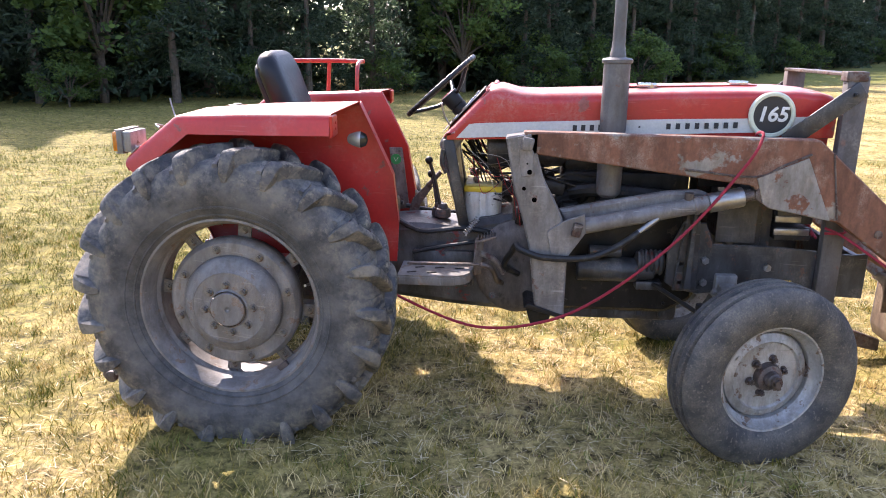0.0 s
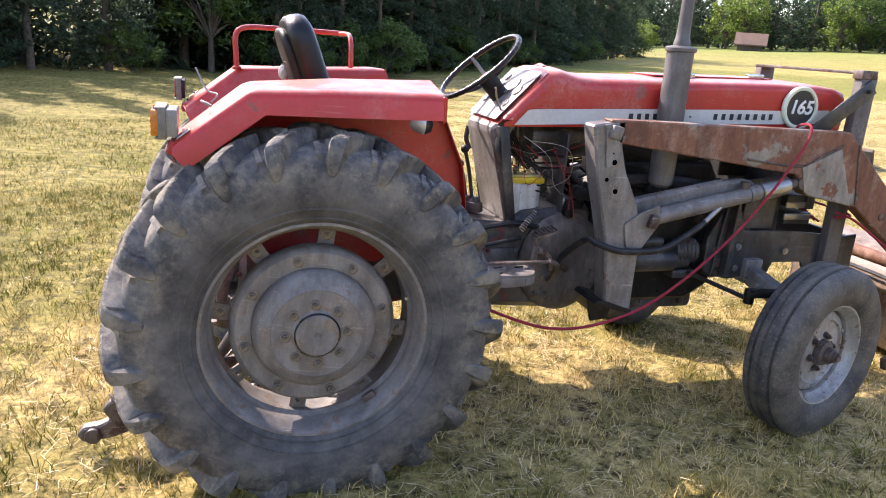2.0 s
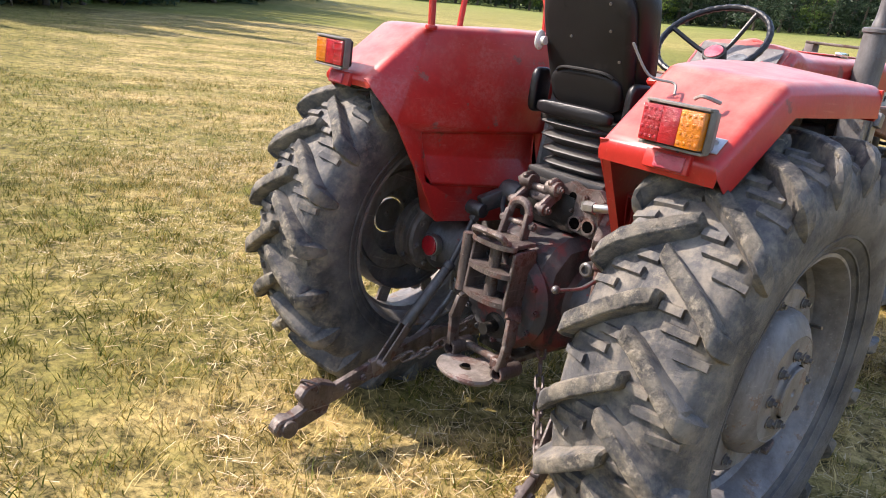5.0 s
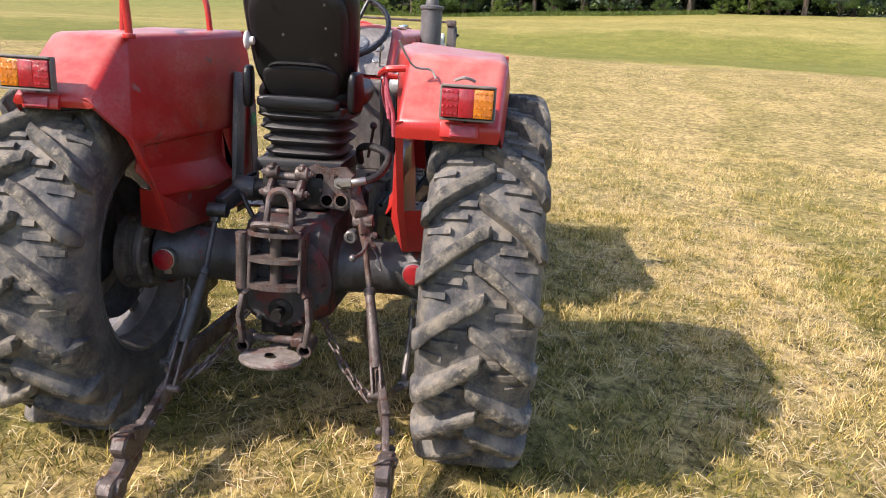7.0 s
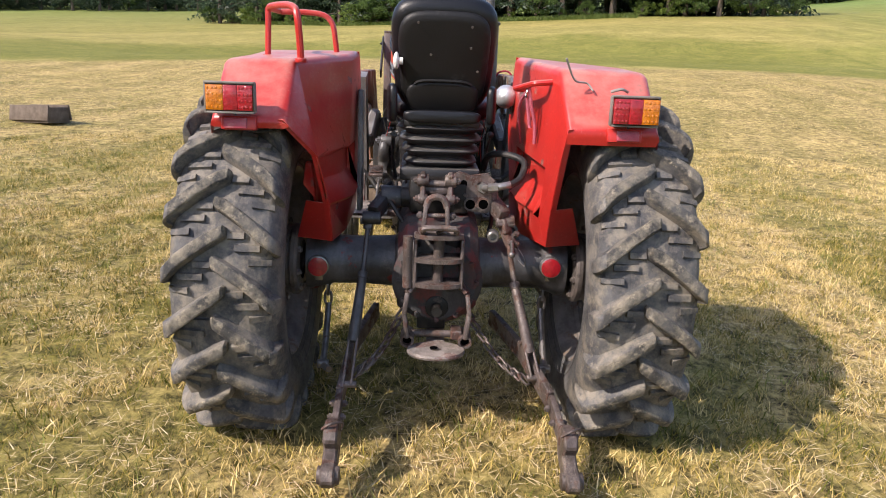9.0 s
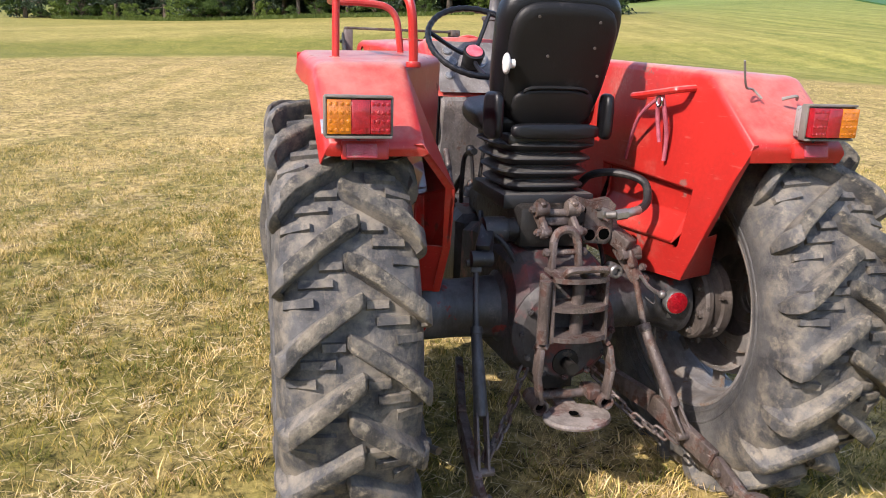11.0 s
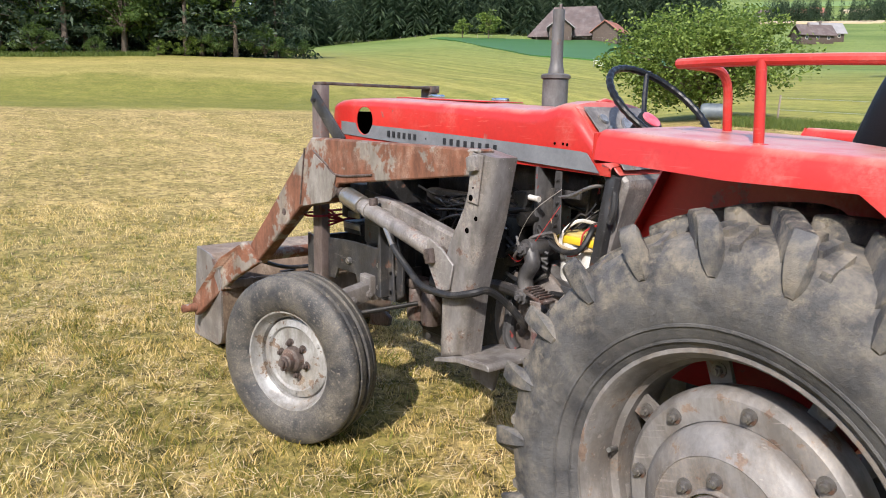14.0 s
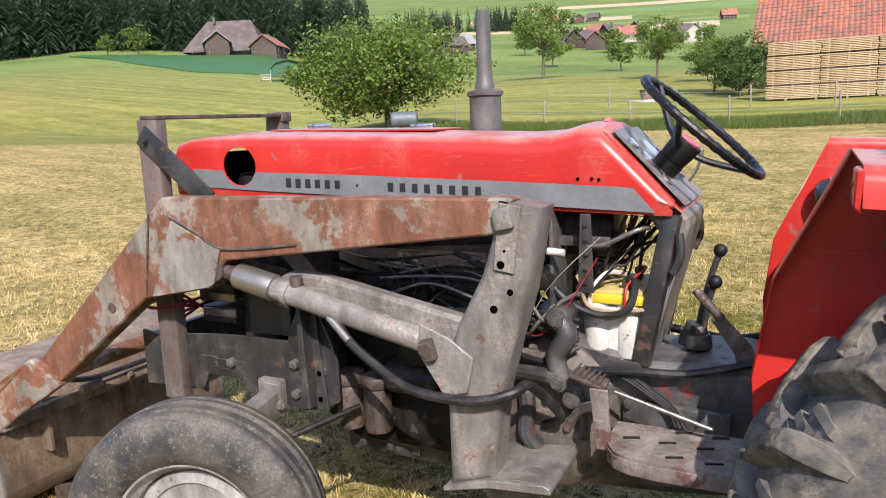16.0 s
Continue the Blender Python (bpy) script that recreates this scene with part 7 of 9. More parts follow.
# --- footplates and pedals ---
for s in (1, -1):
    bm = B()
    rim = [(0.66, 0.47), (0.86, 0.47), (0.92, 0.462), (0.965, 0.44), (0.99, 0.4), (1.0, 0.34), (1.0, 0.24), (0.66, 0.24)]
    lo = [bm.verts.new((x, s * y, 0.655)) for x, y in rim]
    hi = [bm.verts.new((x, s * y, 0.667)) for x, y in rim]
    for i in range(len(rim)):
        k = (i + 1) % len(rim)
        bm.faces.new((lo[i], lo[k], hi[k], hi[i]))
        if i < 5:
            # turned-down edge
            a, b = [(x, s * y, 0.64) for x, y in (rim[i], rim[k])]
            beam(bm, a, b, 0.006, 0.036, 0.001)
    bm.faces.new(lo[::-1])
    bm.faces.new(hi)
    bmesh.ops.recalc_face_normals(bm, faces=bm.faces)
    box(bm, (0.84, s * 0.33, 0.635), (0.05, 0.26, 0.03))
    fp = part("footplate", bm, RIM if s < 0 else FOOT, T, "worn sheet-metal footplate")
    bm = B()
    for i in range(3):
        for k in range(2 + i % 2):
            box(bm, (0.72 + 0.095 * k + 0.03 * (i % 2), s * (0.26 + 0.08 * i), 0.6685), (0.045, 0.01, 0.004), (0, 0, 20), 0.001)
    each_part("tread_slot", bm, CAST, fp)
    bm = B()
    slab(bm, [(0.985, 0.64), (1.025, 0.64), (1.045, 0.81), (0.995, 0.81)], s * 0.375, s * 0.385, 0.002) if s > 0 else beam(bm, (1.02, s * 0.3, 0.63), (1.03, s * 0.31, 0.8), 0.05, 0.014)
    tube(bm, [(1.03, s * 0.31, 0.74), (1.1, s * 0.28, 0.7), (1.15, s * 0.24, 0.62)], 0.014, 8)
    pb = part("pedal_arm", bm, FOOT, T)
    bm = B()
    box(bm, (1.06, s * 0.32, 0.815), (0.1, 0.075, 0.012), (0, -18, 0), 0.003)
    part("pedal_pad", bm, RUSTY_IRON, pb, "ribbed pedal pad")
    for i in range(6):
        bm = B()
        box(bm, (1.025 + 0.014 * i, s * 0.32, 0.818 + 0.0045 * i), (0.005, 0.072, 0.008), (0, -18, 0), 0.001)
        part("pad_rib", bm, RUSTY_IRON, pb)
bm = B()
beam(bm, (0.7, -0.42, 0.71), (1.04, -0.42, 0.715), 0.02, 0.012)
tube(bm, [(1.04, -0.42, 0.715), (1.09, -0.4, 0.69), (1.12, -0.3, 0.6), (1.15, -0.2, 0.56)], 0.014, 8)
part("pedal_rod", bm, RUSTY_IRON, T)
bm = B()
rod(bm, (1.004, 0.3, 0.78), (0.735, 0.3, 0.705), 0.0065, seg=10)
rod(bm, (1.02, 0.29, 0.785), (1.0, 0.31, 0.78), 0.012, seg=10, bevel=0.002)
part("brake_rod", bm, NUT, T, "thin pale brake rod")

# --- seat ---


def seat_shape(bm, w, h, d, rad, m, taper=0.0):
    """A rounded cushion: a superellipse of size w by h, d thick."""
    t = B()
    rings = []
    for k, (f, o) in enumerate(((0.0, -0.42), (0.82, -0.42), (0.93, -0.36), (0.99, -0.18), (1.0, 0.0), (0.985, 0.2), (0.93, 0.36), (0.8, 0.46), (0.5, 0.5), (0.0, 0.5))):
        ring = []
        for i in range(40):
            a = 2 * math.pi * i / 40
            ca, sa = math.cos(a), math.sin(a)
            e = 2 / rad
            ring.append(t.verts.new((o * d, math.copysign(abs(ca) ** e, ca) * w / 2 * f * (1 + taper * (math.copysign(abs(sa) ** e, sa) * 0.5 - 0.3)), math.copysign(abs(sa) ** e, sa) * h / 2 * f)))
        rings.append(ring)
    for p, q in zip(rings, rings[1:]):
        for i in range(40):
            t.faces.new((p[i], p[(i + 1) % 40], q[(i + 1) % 40], q[i]))
    bmesh.ops.remove_doubles(t, verts=t.verts, dist=0.0005)
    bmesh.ops.transform(t, matrix=m, verts=t.verts)
    return merge(bm, t)


BACK = pose(0.053, 0.0, 1.437, 0, -20, 0)
bm = B()
seat_shape(bm, 0.415, 0.45, 0.12, 4.2, BACK, 0.14)
seat = part("seat", bm, VINYL, T, "black sprung seat with a high backrest", 60)
bm = B()
seat_shape(bm, 0.355, 0.4, 0.05, 4.2, BACK @ pose(-0.058, 0, -0.012), 0.14)
seat_shape(bm, 0.28, 0.13, 0.03, 3.4, BACK @ pose(-0.083, 0, -0.14))
bk = part("back_shell", bm, BLACK, seat, "hard black plastic back shell", 60)
bm = B()
tube(bm, [(-0.09, -0.11, -0.085), (-0.094, -0.07, -0.07), (-0.094, 0.07, -0.07), (-0.09, 0.11, -0.085)], 0.006, 8)
part("shell_ridge", turned(bm, BACK), BLACK, bk)
bm = B()
for y, z in ((-0.1, 0.06), (0.05, 0.03), (-0.13, -0.03), (-0.1, 0.14), (0.1, 0.15)):
    rod(bm, (-0.084, y, z), (-0.088, y, z), 0.0045, seg=10)
each_part("rivet", turned(bm, BACK), NUT, bk)
bm = B()
seat_shape(bm, 0.42, 0.4, 0.1, 3.4, pose(0.27, 0.0, 1.235, 0, 84, 0))
part("cushion", bm, VINYL, seat, "black seat cushion", 60)
bm = B()
seat_shape(bm, 0.3, 0.05, 0.045, 4.0, pose(-0.02, 0.0, 1.205, 0, 0, 0))
for s in (1, -1):
    seat_shape(bm, 0.1, 0.15, 0.035, 4.0, pose(0.03, s * 0.195, 1.25, 0, 0, 90 + s * 10))
each_part("side_pad", bm, VINYL, seat, "black vinyl side pads", 60)
bm = B()
bmesh.ops.create_uvsphere(bm, u_segments=20, v_segments=12, radius=0.024, matrix=Matrix.Translation((-0.03, 0.18, 1.41)) @ Matrix.Diagonal((0.95, 0.5, 1.35, 1)))
rod(bm, (-0.03, 0.155, 1.41), (-0.03, 0.175, 1.41), 0.014)
part("adjuster_knob", bm, WHITE, seat, "white backrest adjuster knob", 60)
# bellows under the seat
bm = B()
prof = []
for k in range(4):
    z = 1.0 + 0.045 * k
    prof += [(0.8, z), (0.98, z + 0.017), (1.0, z + 0.022), (0.98, z + 0.026), (0.8, z + 0.04)]
rows = []
for f, z in prof:
    row = []
    for i in range(36):
        a = 2 * math.pi * i / 36
        ca, sa = math.cos(a), math.sin(a)
        g = f * (0.86 + 0.18 * (z - 1.0) / 0.17)
        row.append(bm.verts.new((0.17 + math.copysign(abs(ca) ** 0.5, ca) * 0.19 * g, math.copysign(abs(sa) ** 0.5, sa) * 0.172 * g, z)))
    rows.append(row)
for p, q in zip(rows, rows[1:]):
    for i in range(36):
        bm.faces.new((p[i], p[(i + 1) % 36], q[(i + 1) % 36], q[i]))
bm.faces.new(rows[0][::-1])
bm.faces.new(rows[-1])
box(bm, (0.17, 0, 1.175), (0.34, 0.3, 0.03), bevel=0.006)
box(bm, (0.17, 0, 0.975), (0.36, 0.32, 0.05), bevel=0.01)
part("seat_bellows", bm, PAD, T, "grey rubber bellows of the seat suspension", 25)
bm = B()
box(bm, (0.18, 0, 0.9), (0.5, 0.24, 0.14), bevel=0.02)
box(bm, (0.5, 0.0, 0.88), (0.2, 0.2, 0.1), bevel=0.02)
rod(bm, (-0.02, -0.16, 0.885), (-0.02, 0.16, 0.885), 0.04, seg=20, bevel=0.006)
part("lift_cover", bm, CAST, T, "oily hydraulic lift cover below the seat")
bm = B()
box(bm, (0.33, 0.342, 1.02), (0.1, 0.02, 0.52), (0, 5, 0), 0.004)
part("side_plate", bm, GREY, T, "narrow grey plate on the left fender")
bm = B()
slab(bm, [(0.502, 1.14), (0.575, 1.14), (0.615, 0.8), (0.535, 0.79)], 0.35, 0.356, 0.002)
sp = part("notice_plate", bm, FOOT, T, "dull grey plate on the front of the left fender")
bm = B()
rod(bm, (0.54, 0.35, 1.075), (0.54, 0.3475, 1.075), 0.029, seg=28)
st = part("sticker", bm, STICKER, sp, "round green sticker")
bm = B()
beam(bm, (0.54, 0.347, 1.085), (0.54, 0.347, 1.058), 0.004, 0.002, 0)
for dx in (-0.012, 0.012):
    beam(bm, (0.54 + dx, 0.347, 1.086), (0.54, 0.347, 1.062), 0.004, 0.002, 0)
part("sticker_mark", bm, LIGHT_INK, st)

# --- three-point linkage and hitch ---
for s, tip in ((1, (-0.121, 0.263, 0.819)), (-1, (-0.095, -0.259, 0.815))):
    bm = B()
    beam(bm, (0.0, s * 0.2, 0.89), (-0.115, s * 0.255, 0.835), 0.05, 0.06, 0.012)
    rod(bm, (-0.02, s * 0.15, 0.885), (-0.02, s * 0.23, 0.885), 0.045, seg=20, bevel=0.006)
    rod(bm, (tip[0], s * 0.225, tip[2]), (tip[0], s * 0.295, tip[2]), 0.026, seg=16, bevel=0.003)
    part("lift_arm", bm, DARK_GREY if s > 0 else RUSTY_IRON, T, "cast lift arm of the hitch")
    # screw rod in its tube, with a slotted fork below
    t0, joint, fork, low = [Vector(v) for v in (((-0.105, 0.273, 0.801), (-0.186, 0.287, 0.612), (-0.345, 0.309, 0.395), (-0.425, 0.322, 0.262)) if s > 0 else ((-0.11, -0.263, 0.806), (-0.165, -0.303, 0.58), (-0.305, -0.36, 0.348), (-0.365, -0.378, 0.275)))]
    bm = B()
    beam(bm, t0 + (t0 - joint) * 0.1, t0.lerp(joint, 0.16), 0.036, 0.026, 0.008)
    rod(bm, t0 - Vector((0, 0.032, 0)), t0 + Vector((0, 0.032, 0)), 0.012, seg=12)
    rod(bm, t0.lerp(joint, 0.12), joint, 0.0095, 0.011, 12)
    rod(bm, joint.lerp(t0, 0.03), joint.lerp(fork, 0.07), 0.021, seg=12, bevel=0.003)
    rod(bm, joint, fork, 0.017, 0.0225, 16, 0.003)
    lr = part("lift_rod", bm, HOUSING if s > 0 else RUSTY_IRON, T, "adjustable lift rod with a slotted fork")
    bm = B()
    for e in (-0.015, 0.015):
        beam(bm, fork.lerp(joint, 0.05) + Vector((0, e, 0)), low + Vector((0, e, 0)), 0.009, 0.034, 0.003, up=(-1, 0, 0))
    rod(bm, low - Vector((0, 0.034, 0)), low + Vector((0, 0.034, 0)), 0.013, seg=14, bevel=0.002)
    part("fork", bm, RUSTY_IRON, lr)
    if s < 0:
        # knuckle with its bolts, open sleeve and cranked lever
        bm = B()
        beam(bm, (-0.045, -0.24, 0.83), (-0.13, -0.287, 0.725), 0.036, 0.042, 0.01)
        for q in ((-0.085, -0.285, 0.8), (-0.112, -0.3, 0.765), (-0.135, -0.3, 0.73)):
            hexbolt(bm, q, (-0.6, -0.4, 0.5), 0.013, 0.014)
        kn = part("rod_knuckle", bm, RUSTY_IRON, T, "worn cast knuckle with three bolts")
        bm = B()
        m = pose(-0.079, -0.217, 0.752, 0, 0, 90)
        lathe(bm, [(0.013, -0.03), (0.022, -0.03), (0.024, -0.02), (0.024, 0.025), (0.019, 0.03), (0.013, 0.03), (0.013, 0.012), (0.002, 0.012)], 22, m)
        part("sleeve", bm, NUT, kn)
        bm = B()
        tube(bm, [(-0.12, -0.28, 0.735), (-0.15, -0.285, 0.745), (-0.21, -0.28, 0.73), (-0.3, -0.27, 0.735)], 0.0065, 8)
        bmesh.ops.create_uvsphere(bm, u_segments=12, v_segments=8, radius=0.013, matrix=Matrix.Translation((-0.312, -0.267, 0.738)))
        tube(bm, [(-0.14, -0.31, 0.72), (-0.16, -0.335, 0.685), (-0.15, -0.34, 0.65), (-0.135, -0.315, 0.67)], 0.0022, 5)
        part("crank_lever", bm, NUT, kn, "short cranked lever with a ball end")
    # lower link, from under the axle to its hook
    bm = B()
    pts = [(0.12, s * 0.25, 0.36), (-0.2, s * 0.325, 0.315), (-0.45, s * 0.345, 0.232)] if s > 0 else [(0.12, -0.25, 0.34), (-0.2, -0.345, 0.315), (-0.46, -0.42, 0.235)]
    end = Vector((-0.665, 0.345, 0.166)) if s > 0 else Vector((-0.644, -0.452, 0.146))
    for a, b in zip(pts, pts[1:]):
        beam(bm, a, b, 0.028, 0.07, 0.006)
    beam(bm, pts[-1], end, 0.024, 0.062, 0.005)
    for f in (0.2, 0.5):
        q = Vector(pts[-1]).lerp(end, f)
        hexbolt(bm, q + Vector((0, 0.014, 0)), (0, 1, 0), 0.014)
        hexbolt(bm, q - Vector((0, 0.014, 0)), (0, -1, 0), 0.014)
    lk = part("lower_link", bm, RUSTY_IRON, T, "rusty lower link arm with a quick hook")
    bm = B()
    d = (end - Vector(pts[-1])).normalized()
    hook = [(0.0, 0.045), (-0.06, 0.07), (-0.12, 0.065), (-0.145, 0.03), (-0.12, -0.01), (-0.16, -0.03), (-0.215, -0.035), (-0.235, -0.065), (-0.215, -0.095), (-0.12, -0.085), (-0.03, -0.055)]
    slab(bm, [(end.x + 0.06 + x, end.z + 0.012 + z) for x, z in hook], end.y - 0.024, end.y + 0.024, 0.007)
    rod(bm, (end.x - 0.12, end.y - 0.036, end.z - 0.055), (end.x - 0.12, end.y + 0.036, end.z - 0.055), 0.03, seg=16, bevel=0.004)
    tube(bm, [(end.x - 0.02, end.y - 0.03, end.z + 0.05), (end.x - 0.03, end.y - 0.035, end.z + 0.085), (end.x - 0.06, end.y, end.z + 0.095), (end.x - 0.05, end.y + 0.03, end.z + 0.07)], 0.005, 6)
    part("link_hook", bm, RUSTY_IRON, lk, "rusty quick-hitch hook")
    # check chain
    bm = B()
    c0, c1 = Vector((-0.2, 0.125, 0.485)), Vector((-0.38, 0.3, 0.285))
    if s < 0:
        c0, c1 = Vector((-0.12, -0.12, 0.46)), Vector((-0.36, -0.35, 0.26))
    for k in range(9):
        p = c0.lerp(c1, (k + 0.5) / 9) - Vector((0, 0, 0.05 * math.sin(math.pi * (k + 0.5) / 9)))
        t = B()
        tube(t, [(0.026, 0, 0), (0.02, 0.011, 0), (-0.02, 0.011, 0), (-0.026, 0, 0), (-0.02, -0.011, 0), (0.02, -0.011, 0)], 0.005, 6, 3, closed=True)
        q = (c1 - c0).to_track_quat("X", "Z").to_matrix().to_4x4()
        q.translation = p
        turned(t, q @ Matrix.Rotation(radians(90 * (k % 2)), 4, "X"))
        merge(bm, t)
    part("check_chain", bm, RUSTY_IRON, T, "rusty check chain")
    bm = B()
    tube(bm, [(0.012, s * 0.444, 0.42), (-0.02, s * 0.444, 0.37), (-0.12, s * 0.442, 0.28), (-0.187, s * 0.44, 0.235), (-0.25, s * 0.41, 0.24)], 0.013, 10)
    rod(bm, (-0.185, s * 0.42, 0.235), (-0.185, s * 0.465, 0.235), 0.017, seg=12, bevel=0.002)
    for k in range(3):
        t = B()
        tube(t, [(0.028, 0, 0), (0.02, 0.012, 0), (-0.02, 0.012, 0), (-0.028, 0, 0), (-0.02, -0.012, 0), (0.02, -0.012, 0)], 0.006, 6, 3, closed=True)
        turned(t, pose(0.01, s * 0.445, 0.53 - 0.042 * k, 0, 90, 90 * (k % 2)))
        merge(bm, t)
    part("stabiliser", bm, NUT, T, "steel stabiliser rod on a short chain")
    # round reflector on the axle
    q = Vector((-0.125, 0.468, 0.617)) if s > 0 else Vector((-0.112, -0.452, 0.634))
    bm = B()
    rod(bm, q + Vector((0.03, 0, 0)), q, 0.042, seg=32, bevel=0.003)
    box(bm, q + Vector((0.035, 0, -0.03)), (0.012, 0.03, 0.07), bevel=0.003)
    rf = part("reflector_cup", bm, STEEL, T)
    bm = B()
    rod(bm, q + Vector((0.001, 0, 0)), q - Vector((0.006, 0, 0)), 0.038, seg=32, bevel=0.002)
    part("reflector", bm, RED_LENS, rf, "round red reflector")
# hitch block: two side plates and three bowed shelves
hb = thing("hitch_block", "", "")
hb.parent = T
tagged(hb, "rusty slotted trailer hitch with its pin")
for s in (1, -1):
    bm = B()
    slab(bm, [(-0.2, 0.79), (-0.3, 0.785), (-0.315, 0.6), (-0.23, 0.57), (-0.18, 0.66)], s * 0.08, s * 0.093, 0.003)
    part("side_plate", bm, RUSTY_IRON, hb)
for z in (0.79, 0.7, 0.605):
    bm = B()
    t = B()
    lathe(t, [(0.002, 0), (0.09, 0.0), (0.09, 0.016), (0.002, 0.016)], 40)
    turned(t, Matrix.Translation((-0.3, 0, z)) @ Matrix.Diagonal((0.42, 1, 1, 1)) @ Matrix.Rotation(radians(90), 4, "X"))
    merge(bm, t)
    slab(bm, [(-0.19, z + 0.001), (-0.3, z + 0.001), (-0.3, z + 0.015), (-0.19, z + 0.015)], -0.0785, 0.0785, 0.003)
    part("shelf_plate", bm, RUSTY_IRON, hb)
bm = B()
rod(bm, (-0.285, 0.0, 0.62), (-0.285, 0.0, 0.8), 0.02, seg=16)
rod(bm, (-0.3, 0.114, 0.6), (-0.3, 0.114, 0.795), 0.018, seg=16)
each_part("hitch_pin", bm, RUSTY_IRON, hb)
bm = B()
tube(bm, [(-0.32, 0.06, 0.815), (-0.34, 0.05, 0.835), (-0.34, -0.05, 0.835), (-0.32, -0.06, 0.815), (-0.3, -0.05, 0.81), (-0.3, 0.05, 0.81)], 0.011, 8, 5, closed=True)
rod(bm, (-0.29, 0, 0.8), (-0.33, 0, 0.83), 0.014)
part("pin_handle", bm, RUSTY_IRON, hb, "looped pin handle")
# lower frame with two sleeves and the drawbar plate
bm = B()
for s in (1, -1):
    leg = [(-0.26, s * 0.082, 0.61), (-0.285, s * 0.112, 0.575), (-0.3, s * 0.122, 0.5), (-0.305, s * 0.11, 0.41)]
    for (p, q), w in zip(zip(leg, leg[1:]), (0.06, 0.05, 0.042)):
        beam(bm, p, Vector(q).lerp(Vector(p), -0.08), 0.017, w, 0.005, up=(-1, 0, 0))
    lathe(bm, [(0.018, -0.05), (0.026, -0.05), (0.027, 0.045), (0.025, 0.05), (0.018, 0.05), (0.018, -0.05)], 22, pose(-0.27, s * 0.109, 0.392, 0, 0, 90))
slab(bm, [(-0.22, 0.398), (-0.3, 0.392), (-0.3, 0.428), (-0.23, 0.43)], -0.1, -0.055, 0.006)
rod(bm, (-0.25, -0.11, 0.4), (-0.25, 0.11, 0.4), 0.014)
part("hitch_frame", bm, RUSTY_IRON, hb, "bent rusty hitch frame with open sleeves")
bm = B()
for s in (1, -1):
    rod(bm, (-0.285, s * 0.109, 0.392), (-0.295, s * 0.109, 0.392), 0.0178, seg=20)
each_part("sleeve_bore", bm, HOLE, hb)
bm = B()
t = B()
lathe(t, [(0.022, 0.0), (0.1, 0.0), (0.104, 0.009), (0.1, 0.018), (0.022, 0.018)], 40, closed=True)
turned(t, Matrix.Translation((-0.345, 0.0, 0.357)) @ Matrix.Diagonal((0.75, 1.05, 1, 1)) @ Matrix.Rotation(radians(90), 4, "X"))
merge(bm, t)
box(bm, (-0.1, 0, 0.36), (0.35, 0.07, 0.025))
db = part("drawbar", bm, FOOT, T, "rubbed brown drawbar plate with a pin hole")
bm = B()
rod(bm, (-0.335, 0.008, 0.3755), (-0.335, 0.008, 0.3765), 0.015, seg=20)
part("pin_hole", bm, HOLE, db)
bm = B()
box(bm, (-0.2, 0.02, 0.47), (0.03, 0.11, 0.13), bevel=0.004)
rod(bm, (-0.21, 0.0, 0.5), (-0.29, 0.0, 0.5), 0.02, seg=12)
rod(bm, (-0.2, 0.0, 0.5), (-0.235, 0.0, 0.5), 0.045, seg=20, bevel=0.004)
part("pto_shaft", bm, CAST, T, "power take-off stub")
# top link bracket: a rocker casting with two ears, and the clevis standing before it
bm = B()
for y, out in ((0.065, 1), (-0.04, -1)):
    slab(bm, [(-0.135, 0.995), (-0.1, 1.005), (-0.06, 0.985), (-0.05, 0.94), (-0.1, 0.915), (-0.135, 0.88), (-0.165, 0.885), (-0.165, 0.92), (-0.12, 0.95)], y - 0.011, y + 0.011, 0.006)
    rod(bm, (-0.107, y - 0.022, 0.969), (-0.107, y + 0.022, 0.969), 0.025, seg=18, bevel=0.005)
    rod(bm, (-0.148, y - 0.018, 0.904), (-0.148, y + 0.018, 0.904), 0.02, seg=18, bevel=0.004)
    hexbolt(bm, (-0.107, y + out * 0.022, 0.969), (0, out, 0), 0.013, 0.012)
    hexbolt(bm, (-0.148, y + out * 0.018, 0.904), (0, out, 0), 0.013, 0.012)
rod(bm, (-0.1, -0.05, 0.955), (-0.1, 0.075, 0.955), 0.014)
box(bm, (-0.085, 0.0125, 0.93), (0.05, 0.09, 0.03), bevel=0.008)
part("top_link_bracket", bm, RUSTY_IRON, T, "rusty top link bracket with bolted ears")
bm = B()
for y in (0.052, -0.028):
    beam(bm, (-0.205, y * 1.15, 0.795), (-0.19, y, 0.885), 0.017, 0.034, 0.006, up=(-1, 0, 0))
tube(bm, [(-0.19, -0.028, 0.88), (-0.188, -0.016, 0.91), (-0.187, 0.012, 0.921), (-0.188, 0.04, 0.91), (-0.19, 0.052, 0.88)], 0.0135, 10)
rod(bm, (-0.19, -0.06, 0.85), (-0.19, 0.085, 0.85), 0.009)
for y, w in ((0.068, 1), (-0.044, -1)):
    hexbolt(bm, (-0.19, y, 0.85), (0, w, 0), 0.014, 0.012)
part("link_clevis", bm, RUSTY_IRON, T, "upright rusty clevis with a cross pin")
